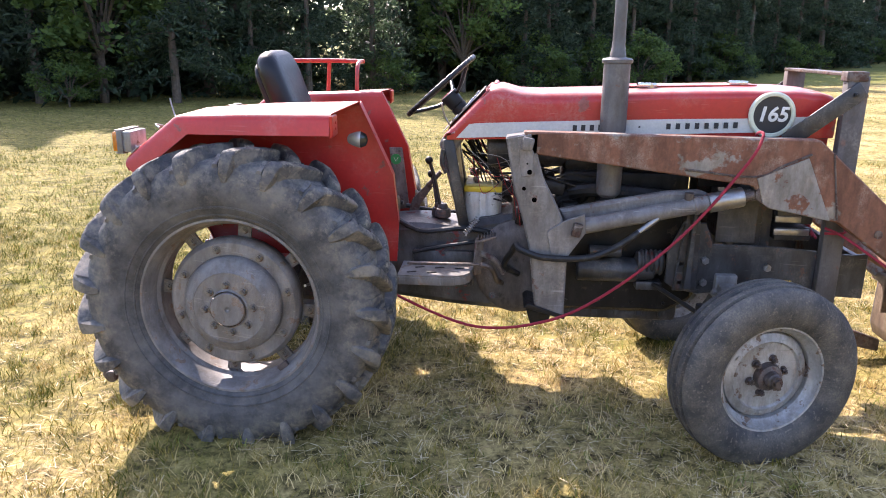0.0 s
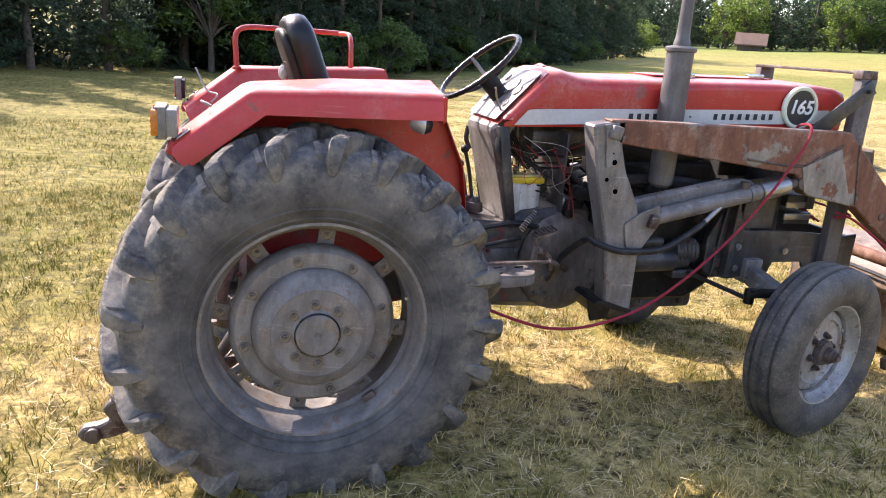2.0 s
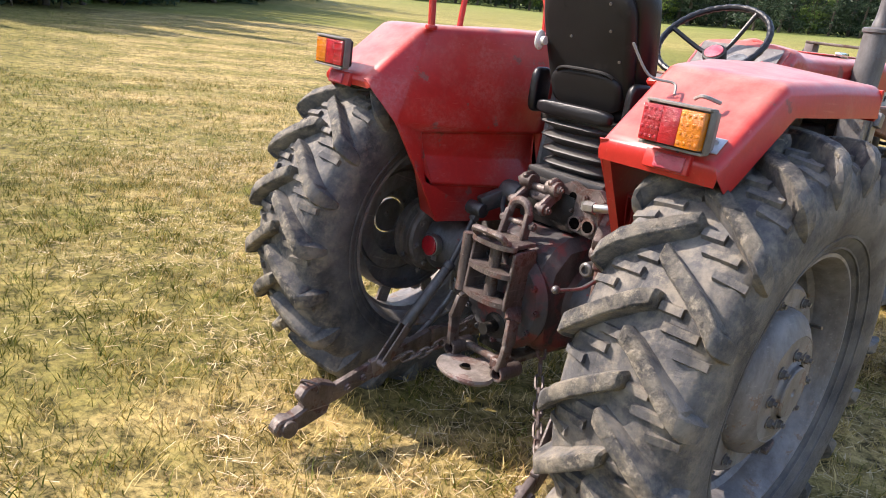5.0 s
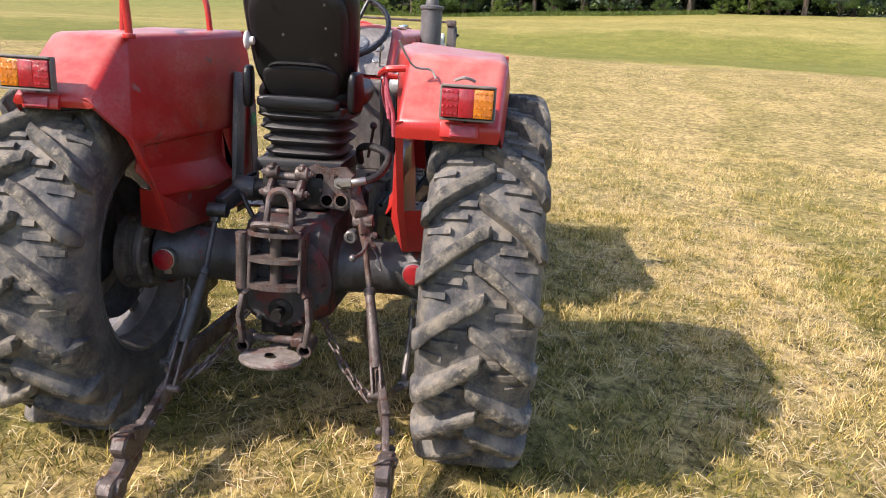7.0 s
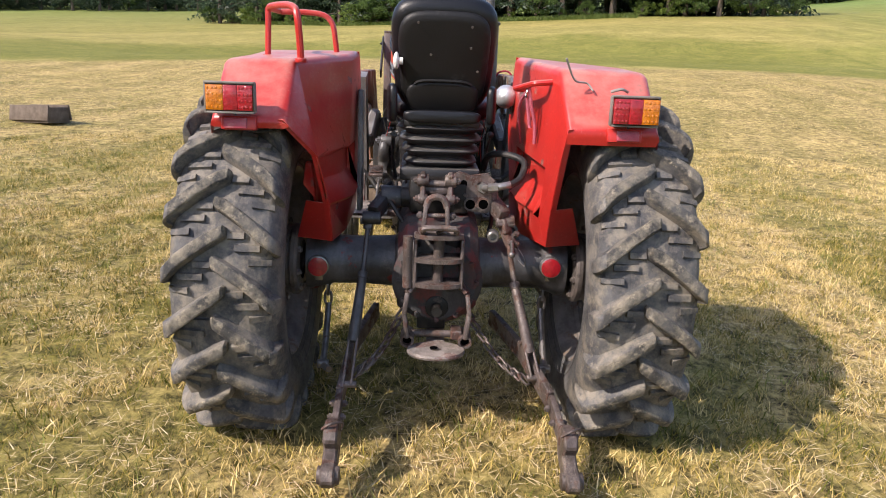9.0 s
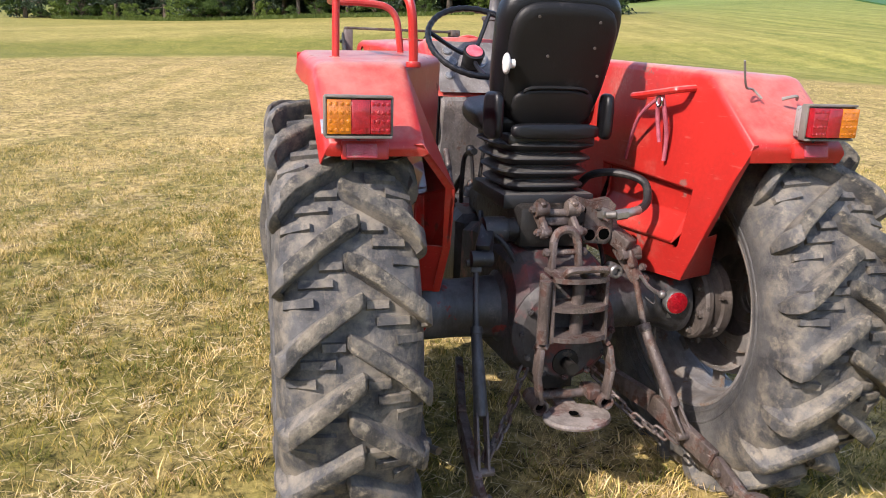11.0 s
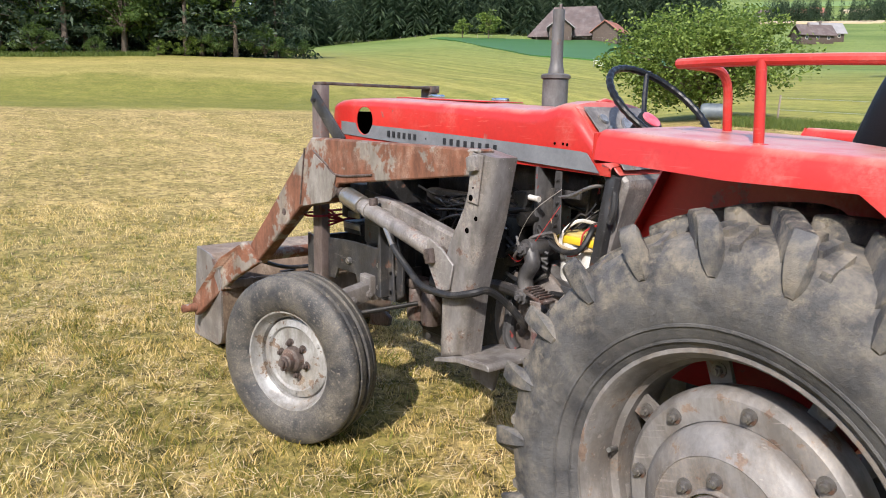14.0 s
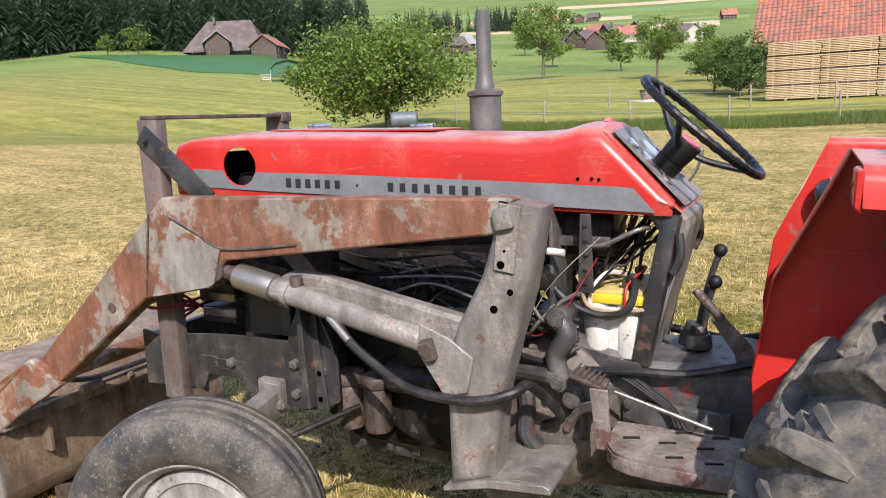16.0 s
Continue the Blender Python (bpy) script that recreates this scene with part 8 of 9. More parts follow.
# steel coupling plate with bores, a plug and the hose fitting
bm = B()
plate = [(-0.05, 0.985), (-0.075, 1.0), (-0.12, 0.985), (-0.185, 0.995), (-0.215, 0.97), (-0.205, 0.92), (-0.215, 0.86), (-0.19, 0.838), (-0.11, 0.845), (-0.085, 0.87), (-0.06, 0.935)]
lo = [bm.verts.new((-0.035, y, z)) for y, z in plate]
hi = [bm.verts.new((-0.068, y, z)) for y, z in plate]
for i in range(len(plate)):
    k = (i + 1) % len(plate)
    bm.faces.new((lo[i], lo[k], hi[k], hi[i]))
bm.faces.new(lo)
bm.faces.new(hi[::-1])
bmesh.ops.recalc_face_normals(bm, faces=bm.faces)
bmesh.ops.bevel(bm, geom=[e for e in bm.edges if abs(e.verts[0].co.x - e.verts[1].co.x) < 0.001], offset=0.004, segments=2, affect="EDGES")
for y, z in ((-0.173, 0.876), (-0.122, 0.874)):
    lathe(bm, [(0.019, 0.0), (0.026, 0.0), (0.026, 0.008), (0.019, 0.008)], 22, pose(-0.068, y, z, 0, 0, 90))
hexbolt(bm, (-0.068, -0.145, 0.965), (-1, 0, 0), 0.009, 0.01)
hexbolt(bm, (-0.068, -0.1, 0.91), (-1, 0, 0), 0.007, 0.008)
cb = part("coupling_block", bm, RUSTY_IRON, T, "brown steel hydraulic coupling plate")
bm = B()
for y, z, r in ((-0.173, 0.876, 0.019), (-0.122, 0.874, 0.019), (-0.093, 0.955, 0.014)):
    rod(bm, (-0.075 if r > 0.015 else -0.066, y, z), (-0.0772 if r > 0.015 else -0.0695, y, z), r, seg=20)
each_part("bore", bm, HOLE, cb)
bm = B()
rod(bm, (-0.06, -0.163, 0.942), (-0.098, -0.17, 0.944), 0.021, seg=6)
rod(bm, (-0.098, -0.17, 0.944), (-0.125, -0.19, 0.95), 0.013, seg=12)
rod(bm, (-0.125, -0.185, 0.949), (-0.128, -0.222, 0.955), 0.018, seg=6)
rod(bm, (-0.128, -0.22, 0.955), (-0.12, -0.27, 0.965), 0.0145, seg=12, bevel=0.002)
part("hose_fitting", bm, STEEL, cb, "bright steel hose fitting")
bm = B()
tube(bm, [(-0.12, -0.26, 0.96), (-0.09, -0.31, 0.985), (-0.02, -0.33, 1.04), (0.05, -0.26, 1.06), (0.12, -0.2, 1.04), (0.2, -0.19, 0.98)], 0.014, 10)
part("hydraulic_hose", bm, HOSE, T, "bent black hydraulic hose")
bm = B()
tube(bm, [(0.1, 0.2, 0.92), (0.0, 0.22, 0.9), (-0.08, 0.18, 0.86), (-0.1, 0.14, 0.8)], 0.009, 8)
tube(bm, [(0.2, -0.2, 0.9), (0.05, -0.22, 0.82), (-0.05, -0.2, 0.74)], 0.009, 8)
tube(bm, [(0.35, 0.2, 1.0), (0.42, 0.22, 0.92), (0.6, 0.2, 0.86)], 0.012, 8)
tube(bm, [(0.62, -0.15, 0.85), (0.75, -0.2, 0.81), (0.95, -0.2, 0.83), (1.1, -0.18, 0.8)], 0.014, 8)
tube(bm, [(0.62, 0.15, 0.86), (0.8, 0.2, 0.82), (0.95, 0.22, 0.815), (1.15, 0.2, 0.79)], 0.012, 8)
tube(bm, [(0.7, -0.2, 0.7), (0.85, -0.22, 0.74), (1.0, -0.2, 0.76)], 0.01, 8)
for k in range(3):
    tube(bm, [(0.98 + 0.02 * k, 0.2, 0.8), (0.86 + 0.01 * k, 0.21, 0.72), (0.82 + 0.012 * k, 0.21, 0.66)], 0.008, 8)
each_part("gearbox_hose", bm, HOSE, T)
bm = B()
tube(bm, [(0.25, 0.19, 1.1), (0.32, 0.2, 1.08), (0.35, 0.2, 0.98), (0.38, 0.19, 0.9)], 0.009, 8)
rod(bm, (0.22, 0.195, 1.11), (0.28, 0.195, 1.1), 0.012)
tube(bm, [(0.3, -0.2, 0.98), (0.31, -0.21, 1.05), (0.29, -0.22, 1.1)], 0.006, 8)
bmesh.ops.create_uvsphere(bm, u_segments=12, v_segments=8, radius=0.015, matrix=Matrix.Translation((0.29, -0.22, 1.11)))
each_part("hydraulic_lever", bm, DARK_GREY, T)

# --- front loader ---
def rounded_hull(bm, poly, y_out, y_in, r):
    """A hollow-looking box of bent plate: its outer face runs round into the sides."""
    t = B()
    a = [t.verts.new((x, y_out, z)) for x, z in poly]
    b = [t.verts.new((x, y_in, z)) for x, z in poly]
    n = len(poly)
    for i in range(n):
        t.faces.new((a[i], a[(i + 1) % n], b[(i + 1) % n], b[i]))
    t.faces.new(a[::-1])
    t.faces.new(b)
    bmesh.ops.recalc_face_normals(t, faces=t.faces)
    rim = [e for e in t.edges if all(abs(v.co.y - y_out) < 1e-5 for v in e.verts) and abs(e.verts[0].co.z - e.verts[1].co.z) > 0.03]
    bmesh.ops.bevel(t, geom=rim, offset=r, segments=5, affect="EDGES", profile=0.5)
    return merge(bm, t)


TOW = [(1.281, 1.335), (1.277, 1.23), (1.31, 1.125), (1.385, 0.985), (1.405, 0.93), (1.425, 0.78), (1.425, 0.5), (1.29, 0.55), (1.26, 0.8), (1.22, 0.95), (1.18, 1.08), (1.135, 1.31)]
ARM = [(1.21, 1.335), (1.255, 1.24), (2.19, 1.125), (2.26, 1.03), (2.56, 0.975), (3.11, 0.58), (3.17, 0.69), (2.44, 1.325)]
for s in (1, -1):
    yo = s * 0.495
    bm = B()
    # a box section: outer plate, sides and inner plate
    if s > 0:
        rounded_hull(bm, TOW, yo, 0.385, 0.034)
    else:
        slab(bm, TOW, yo, s * 0.395, 0.008)
    tw = part("loader_tower", bm, GREY, T, "grey box-section loader tower, scratched and rust-spotted")
    bm = B()
    slab(bm, [(1.245, 1.325), (1.185, 1.315), (1.208, 1.14), (1.265, 1.148)], yo + s * 0.001, yo + s * 0.009, 0.002)
    box(bm, (1.23, yo + s * 0.014, 1.285), (0.05, 0.03, 0.055), (0, 12, 0), 0.006)
    part("mounting_strip", bm, GREY, tw)
    bm = B()
    slab(bm, [(1.4, 0.95), (1.49, 0.985), (1.5, 0.9), (1.42, 0.78), (1.35, 0.8), (1.33, 0.9)], yo + s * 0.001, yo + s * 0.012, 0.003)
    part("tower_gusset", bm, GREY, tw)
    bm = B()
    box(bm, (1.46, yo + s * 0.022, 0.915), (0.04, 0.03, 0.06), (0, 15, 0), 0.006)
    rod(bm, (1.46, yo - s * 0.09, 0.915), (1.46, yo + s * 0.04, 0.915), 0.016)
    part("pivot_pin", bm, RUSTY_IRON, tw)
    bm = B()
    for x, z, r in ((1.243, 1.163, 0.011), (1.222, 1.089, 0.009), (1.269, 1.04, 0.011), (1.232, 1.2, 0.004)):
        lift = 0.0085 if z > 1.14 else -0.001
        rod(bm, (x, yo + s * lift, z), (x, yo + s * (lift + 0.002), z), r, seg=16)
    each_part("bolt_hole", bm, HOLE, tw)
    bm = B()
    slab(bm, [(1.44, 0.49), (1.44, 0.505), (1.3, 0.55), (1.14, 0.565), (1.12, 0.555), (1.12, 0.54), (1.3, 0.525)], s * 0.2, s * 0.5, 0.003)
    slab(bm, [(1.39, 0.5), (1.36, 0.42), (1.24, 0.4), (1.2, 0.53)], s * 0.35, s * 0.37, 0.004)
    hexbolt(bm, (1.4, s * 0.46, 0.505), (0, 0, 1), 0.016)
    if s < 0:
        # the right foot is a short dark stub under the tower
        bm = B()
        slab(bm, [(1.43, 0.49), (1.43, 0.51), (1.26, 0.56), (1.24, 0.54)], s * 0.3, s * 0.5, 0.003)
        slab(bm, [(1.38, 0.5), (1.36, 0.44), (1.28, 0.43), (1.25, 0.53)], s * 0.4, s * 0.42, 0.004)
    part("tower_foot", bm, GREY if s > 0 else CAST, tw, "bent foot plate of the tower")
    bm = B()
    slab(bm, ARM, s * 0.495, s * 0.42, 0.006)
    ar = part("loader_arm", bm, RUSTY, T, "rusty loader arm with flaking grey paint")
    bm = B()
    slab(bm, [(2.40, 1.25), (2.2, 1.16), (2.235, 1.05), (2.26, 1.035), (2.52, 0.985)], s * 0.4955, s * 0.503, 0.002)
    part("elbow_gusset", bm, GUSSET, ar, "welded elbow plate with grey paint left")
    bm = B()
    tube(bm, [(2.41, s * 0.4985, 1.265), (2.3, s * 0.4985, 1.215), (2.19, s * 0.4985, 1.165), (1.9, s * 0.4985, 1.19)], 0.005, 6)
    tube(bm, [(2.5, s * 0.4985, 1.27), (2.55, s * 0.4985, 0.99)], 0.004, 6)
    rod(bm, (2.73, s * 0.497, 0.93), (2.73, s * 0.5, 0.93), 0.018, seg=16)
    each_part("weld_seam", bm, RUSTY_IRON, ar)
    bm = B()
    pts = [(3.06, 0.6), (3.15, 0.71), (3.3, 0.6), (3.68, 0.28), (3.69, 0.22), (3.64, 0.18), (3.56, 0.22), (3.2, 0.5)]
    slab(bm, pts, s * 0.62, s * 0.66, 0.006)
    for v in bm.verts:
        v.co.y -= s * 0.15 * max(0, min(1, (3.35 - v.co.x) / 0.28))
    rod(bm, (3.635, s * 0.56, 0.235), (3.635, s * 0.72, 0.235), 0.026, seg=18, bevel=0.003)
    hexbolt(bm, (3.635, s * 0.72, 0.235), (0, s, 0), 0.026, 0.02)
    part("arm_tip", bm, RUSTY, ar, "bolted-on arm end, rusty brown")
    # lift cylinder
    bm = B()
    p0, p1 = Vector((1.46, s * 0.465, 0.915)), Vector((2.215, s * 0.465, 1.085))
    rod(bm, p0, p0.lerp(p1, 0.74), 0.036, seg=24, bevel=0.004)
    rod(bm, p0.lerp(p1, 0.66), p0.lerp(p1, 0.685), 0.041, seg=24, bevel=0.002)
    cy = part("lift_cylinder", bm, GREY, T, "grey hydraulic lift cylinder")
    bm = B()
    rod(bm, p0.lerp(p1, 0.74), p0.lerp(p1, 0.93), 0.043, seg=24, bevel=0.005)
    part("gland", bm, STEEL, cy, "bare metal cylinder gland")
    bm = B()
    rod(bm, p0.lerp(p1, 0.93), p1, 0.026, seg=20)
    rod(bm, (p1.x + 0.02, s * 0.43, p1.z + 0.005), (p1.x + 0.02, s * 0.5, p1.z + 0.005), 0.035, seg=20, bevel=0.004)
    part("piston_rod", bm, RUSTY_IRON, cy)
    bm = B()
    a = p0.lerp(p1, 0.42) + Vector((0, s * 0.02, -0.035))
    tube(bm, [a, a + Vector((-0.06, s * 0.02, -0.05)), (1.62, s * 0.5, 0.83), (1.5, s * 0.52, 0.79), (1.32, s * 0.53, 0.79), (1.22, s * 0.5, 0.815), (1.2, s * 0.44, 0.82), (1.18, s * 0.36, 0.76), (1.15, s * 0.3, 0.68), (1.22, s * 0.24, 0.62)], 0.0145, 10)
    part("hydraulic_hose", bm, HOSE, cy, "black hydraulic hose clipped round the tower")
    bm = B()
    rod(bm, a + Vector((0.03, 0, 0.02)), a + Vector((-0.05, s * 0.02, -0.04)), 0.013, seg=12)
    part("hose_fitting", bm, STEEL, cy)
    bm = B()
    rod(bm, p0.lerp(p1, 0.63) + Vector((0, 0, 0.03)), p0.lerp(p1, 0.63) + Vector((0, s * 0.001, 0.062)), 0.02, seg=16)
    part("hose_clamp", bm, RUSTY_IRON, cy)
    # brace from the tower to the front frame
    bm = B()
    slab(bm, [(1.38, 0.98), (1.86, 1.075), (2.0, 1.085), (2.05, 1.06), (2.04, 1.02), (1.95, 0.98), (1.42, 0.9)], s * 0.36, s * 0.42, 0.012)
    rod(bm, (1.99, s * 0.35, 1.035), (1.99, s * 0.43, 1.035), 0.024, seg=16, bevel=0.003)
    part("tower_brace", bm, GREY, T, "grey loader brace beam")
    # front frame side plate
    bm = B()
    slab(bm, [(1.9, 0.63), (1.9, 0.78), (1.96, 0.92), (2.06, 0.92), (2.1, 0.82), (2.3, 0.82), (2.42, 0.815), (2.72, 0.79), (2.79, 0.8), (2.79, 0.585), (2.5, 0.6), (2.47, 0.66), (2.3, 0.66), (2.28, 0.61), (2.05, 0.58), (1.95, 0.6)], s * 0.315, s * 0.33, 0.003)
    fr = part("frame_plate", bm, DARK_GREY, T, "dark grey loader frame plate")
    bm = B()
    for x, z in ((2.07, 0.745), (2.07, 0.64), (1.96, 0.73), (1.96, 0.64), (2.35, 0.72)):
        hexbolt(bm, (x, s * 0.33, z), (0, s, 0), 0.018, 0.016)
    each_part("frame_bolt", bm, STEEL, fr)
    bm = B()
    slab(bm, [(2.0, 0.62), (2.0, 1.03), (1.985, 1.03), (1.97, 0.62)], s * 0.2, s * 0.4, 0.003)
    slab(bm, [(1.93, 0.6), (2.04, 0.6), (2.03, 0.93), (1.97, 1.0)], s * 0.34, s * 0.352, 0.003)
    slab(bm, [(2.12, 0.82), (2.3, 0.82), (2.3, 1.08), (2.12, 1.06)], s * 0.27, s * 0.278, 0.003)
    each_part("frame_bracket", bm, DARK_GREY, fr)
    # guard post and its brace
    bm = B()
    box(bm, (2.61, s * 0.345, 1.07), (0.09, 0.05, 1.02), bevel=0.004)
    part("guard_post", bm, surface("brown_primer" if s > 0 else "grey_primer", (0.13, 0.1, 0.092) if s > 0 else (0.1, 0.088, 0.083), None, 4, 0.6, grime=0.3, wear=RUST, wear_at=(0.6, 0.72), dust=(0.25, 0.22, 0.2)), T, "upright post of the front guard")
    bm = B()
    beam(bm, (2.63, s * 0.378, 1.53), (2.34, s * 0.378, 1.3), 0.012, 0.075)
    hexbolt(bm, (2.6, s * 0.384, 1.505), (0, s, 0), 0.01)
    part("guard_brace", bm, DARK_GREY, T, "flat dark guard brace")
bm = B()
box(bm, (2.6, 0, 1.587), (0.075, 0.74, 0.014), bevel=0.003)
box(bm, (2.6, -0.345, 1.58), (0.09, 0.06, 0.04), bevel=0.004)
part("guard_bar", bm, RUSTY_IRON, T, "brown top bar of the front guard")
bm = B()
box(bm, (2.74, 0, 0.69), (0.03, 0.64, 0.2), bevel=0.004)
box(bm, (1.98, 0, 0.66), (0.03, 0.6, 0.16), bevel=0.004)
each_part("frame_cross_member", bm, DARK_GREY, T)
bm = B()
for i in range(5):
    tube(bm, [(2.56, -0.3 + 0.03 * i, 0.86), (2.57, -0.1, 0.9 + 0.02 * i), (2.58, 0.15, 0.9 - 0.01 * i), (2.56, 0.33, 0.87 + 0.02 * i)], 0.006, 6)
tube(bm, [(2.56, -0.38, 0.9), (2.65, -0.36, 0.92), (2.66, 0.36, 0.93), (2.56, 0.38, 0.92), (2.56, 0.0, 0.93)], 0.006, 6)
part("coiled_cord", bm, ROPE, T, "brown-red cord tied round the guard")
# cross tube between the arms
bm = B()
rod(bm, (3.12, -0.45, 0.63), (3.12, 0.45, 0.63), 0.035, seg=20)
part("arm_cross_tube", bm, RUSTY, T)

# bucket
bm = B()
prof = [(3.70, 0.605), (3.5, 0.59), (3.39, 0.55), (3.34, 0.46), (3.335, 0.14), (3.36, 0.07), (3.42, 0.04), (3.8, 0.02)]
pin = [(x + dx, z + dz) for (x, z), (dx, dz) in zip(prof, ((0, -0.012), (0, -0.012), (0.01, -0.012), (0.012, -0.004), (0.012, 0.004), (0.01, 0.012), (0, 0.012), (0, 0.012)))]
slab(bm, prof + pin[::-1], -0.6, 0.6, 0.002)
bk = part("bucket", bm, BUCKET, T, "brown steel loader bucket lowered to the grass")
for s in (1, -1):
    bm = B()
    slab(bm, prof, s * 0.6, s * 0.612, 0.002)
    part("bucket_side", bm, GREY, bk, "grey bucket side plate")
bm = B()
box(bm, (3.325, 0, 0.43), (0.06, 1.2, 0.05), (0, 10, 0), 0.005)
for y in (-0.42, 0.0, 0.42):
    box(bm, (3.31, y, 0.36), (0.06, 0.02, 0.2), bevel=0.003)
for y in (-0.2, 0.2):
    rod(bm, (3.3, y - 0.05, 0.46), (3.3, y + 0.05, 0.46), 0.022)
each_part("bucket_stiffener", bm, BUCKET, bk)
bm = B()
tube(bm, [(3.29, -0.4, 0.47), (3.28, -0.1, 0.49), (3.28, 0.2, 0.5), (3.2, 0.42, 0.58)], 0.012, 8)
part("bucket_hose", bm, HOSE, bk)
bm = B()
slab(bm, [(3.3, 0.03), (3.3, 0.1), (3.12, 0.16), (3.06, 0.13), (3.08, 0.07)], 0.40, 0.43, 0.006)
slab(bm, [(3.3, 0.03), (3.3, 0.1), (3.12, 0.16), (3.06, 0.13), (3.08, 0.07)], -0.43, -0.40, 0.006)
each_part("bucket_lug", bm, RUSTY_IRON, bk)

# --- front axle ---
bm = B()
beam(bm, (2.17, -0.36, 0.625), (2.17, 0.36, 0.625), 0.1, 0.12, 0.01)
for s in (1, -1):
    beam(bm, (2.17, s * 0.3, 0.615), (2.17, s * 0.6, 0.555), 0.075, 0.085, 0.01)
    for x in (0.36, 0.45):
        hexbolt(bm, (2.13, s * x, 0.6 - 0.02 * (x > 0.4)), (-1, 0, 0), 0.018, 0.018)
part("axle_beam", bm, GREY, T, "grey telescopic front axle beam")
for s in (1, -1):
    bm = B()
    rod(bm, (2.18, s * 0.6, 0.4), (2.18, s * 0.6, 0.62), 0.036, seg=20, bevel=0.004)
    rod(bm, (2.18, s * 0.6, 0.365), (2.2 if s < 0 else 2.16, s * 0.72, 0.365), 0.034, seg=18)
    rod(bm, (2.18, s * 0.6, 0.34), (2.18, s * 0.6, 0.41), 0.048, seg=18, bevel=0.006)
    beam(bm, (2.18, s * 0.6, 0.6), (2.02, s * 0.53, 0.575), 0.05, 0.03)
    kp = part("steering_knuckle", bm, CAST, T, "dark steering knuckle")
    bm = B()
    rod(bm, (2.02, s * 0.53, 0.55), (1.86, s * 0.27, 0.6), 0.011, seg=10)
    rod(bm, (2.02, s * 0.53, 0.53), (2.02, s * 0.53, 0.6), 0.024, seg=14, bevel=0.003)
    part("tie_rod", bm, CAST, kp)

# --- wiring behind the engine ---
rw = random.Random(9)
for mat_, cnt, rad in ((HOSE, 16, 0.005), (WIRE_R, 4, 0.0016), (WIRE_W, 3, 0.0015)):
    for i in range(cnt):
        bm = B()
        y0, y1 = rw.uniform(-0.16, 0.16), rw.uniform(-0.18, 0.18)
        a = Vector((rw.uniform(0.92, 1.0), y0, rw.uniform(1.15, 1.26)))
        b = Vector((rw.uniform(1.1, 1.3), y1, rw.uniform(0.95, 1.2)))
        mid = a.lerp(b, 0.5) + Vector((rw.uniform(-0.05, 0.05), rw.uniform(-0.05, 0.05), rw.uniform(-0.12, 0.03)))
        tube(bm, [a, a.lerp(mid, 0.5) + Vector((0, 0, rw.uniform(-0.04, 0.02))), mid, b], rad * rw.uniform(0.7, 1.4), 6, 5)
        part("wire", bm, mat_, T)
for i in range(14):
    bm = B()
    a = Vector((rw.uniform(1.25, 1.4), rw.choice((-1, 1)) * rw.uniform(0.14, 0.24), rw.uniform(0.85, 1.1)))
    b = Vector((rw.uniform(1.6, 2.0), a.y * rw.uniform(0.7, 1.0), rw.uniform(0.95, 1.12)))
    tube(bm, [a, a.lerp(b, 0.4) + Vector((0, 0, rw.uniform(-0.05, 0.06))), b], 0.0055, 6, 5)
    part("engine_cable", bm, HOSE, T)
for i in range(5):
    bm = B()
    a = Vector((1.12, 0.22, 0.95 - 0.02 * i))
    tube(bm, [a, a + Vector((0.08, 0.04, 0.05 * rw.uniform(-1, 1))), a + Vector((0.2, 0.02, 0.1 * rw.uniform(-1, 1)))], 0.009, 8)
    part("engine_cable", bm, HOSE, T)
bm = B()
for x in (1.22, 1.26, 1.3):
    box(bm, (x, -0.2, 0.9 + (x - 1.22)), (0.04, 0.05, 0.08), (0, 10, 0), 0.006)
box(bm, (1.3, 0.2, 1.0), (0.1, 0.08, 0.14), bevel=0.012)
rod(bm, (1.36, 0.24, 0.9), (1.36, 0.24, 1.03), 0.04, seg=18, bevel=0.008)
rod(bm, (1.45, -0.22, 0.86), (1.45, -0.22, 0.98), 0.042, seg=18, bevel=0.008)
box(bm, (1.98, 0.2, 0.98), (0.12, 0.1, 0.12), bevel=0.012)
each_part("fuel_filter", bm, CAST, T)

for mt, pts in ((WIRE_W, ((0.96, -0.21, 1.22), (1.06, -0.27, 1.14), (1.1, -0.26, 1.02), (1.18, -0.22, 0.96))), (WIRE_W, ((1.0, -0.2, 1.2), (1.14, -0.28, 1.18), (1.17, -0.27, 1.06), (1.08, -0.25, 1.0))), (WIRE_R, ((0.98, -0.2, 1.18), (1.08, -0.25, 1.1), (1.16, -0.26, 1.09), (1.2, -0.24, 0.9))), (WIRE_R, ((1.1, -0.22, 1.18), (1.15, -0.27, 1.05), (1.2, -0.25, 0.98), (1.22, -0.26, 0.86))), (WIRE_W, ((1.05, 0.24, 1.2), (1.13, 0.29, 1.12), (1.2, 0.28, 1.04), (1.24, 0.27, 0.97))), (WIRE_R, ((1.06, 0.23, 1.14), (1.14, 0.27, 1.0), (1.22, 0.27, 0.91), (1.3, 0.25, 0.92)))):
    bm = B()
    tube(bm, pts, 0.0014, 6, 6)
    part("loose_wire", bm, mt, T)
bm = B()
t = B()
tube(t, [(0.012 * math.cos(1.2 * k), 0.012 * math.sin(1.2 * k), 0.0022 * k) for k in range(48)], 0.0028, 6, 2)
turned(t, look((1.02, -0.27, 0.9), (1.1, -0.25, 1.0)))
merge(bm, t)
part("return_spring", bm, STEEL, T, "coiled pedal return spring")
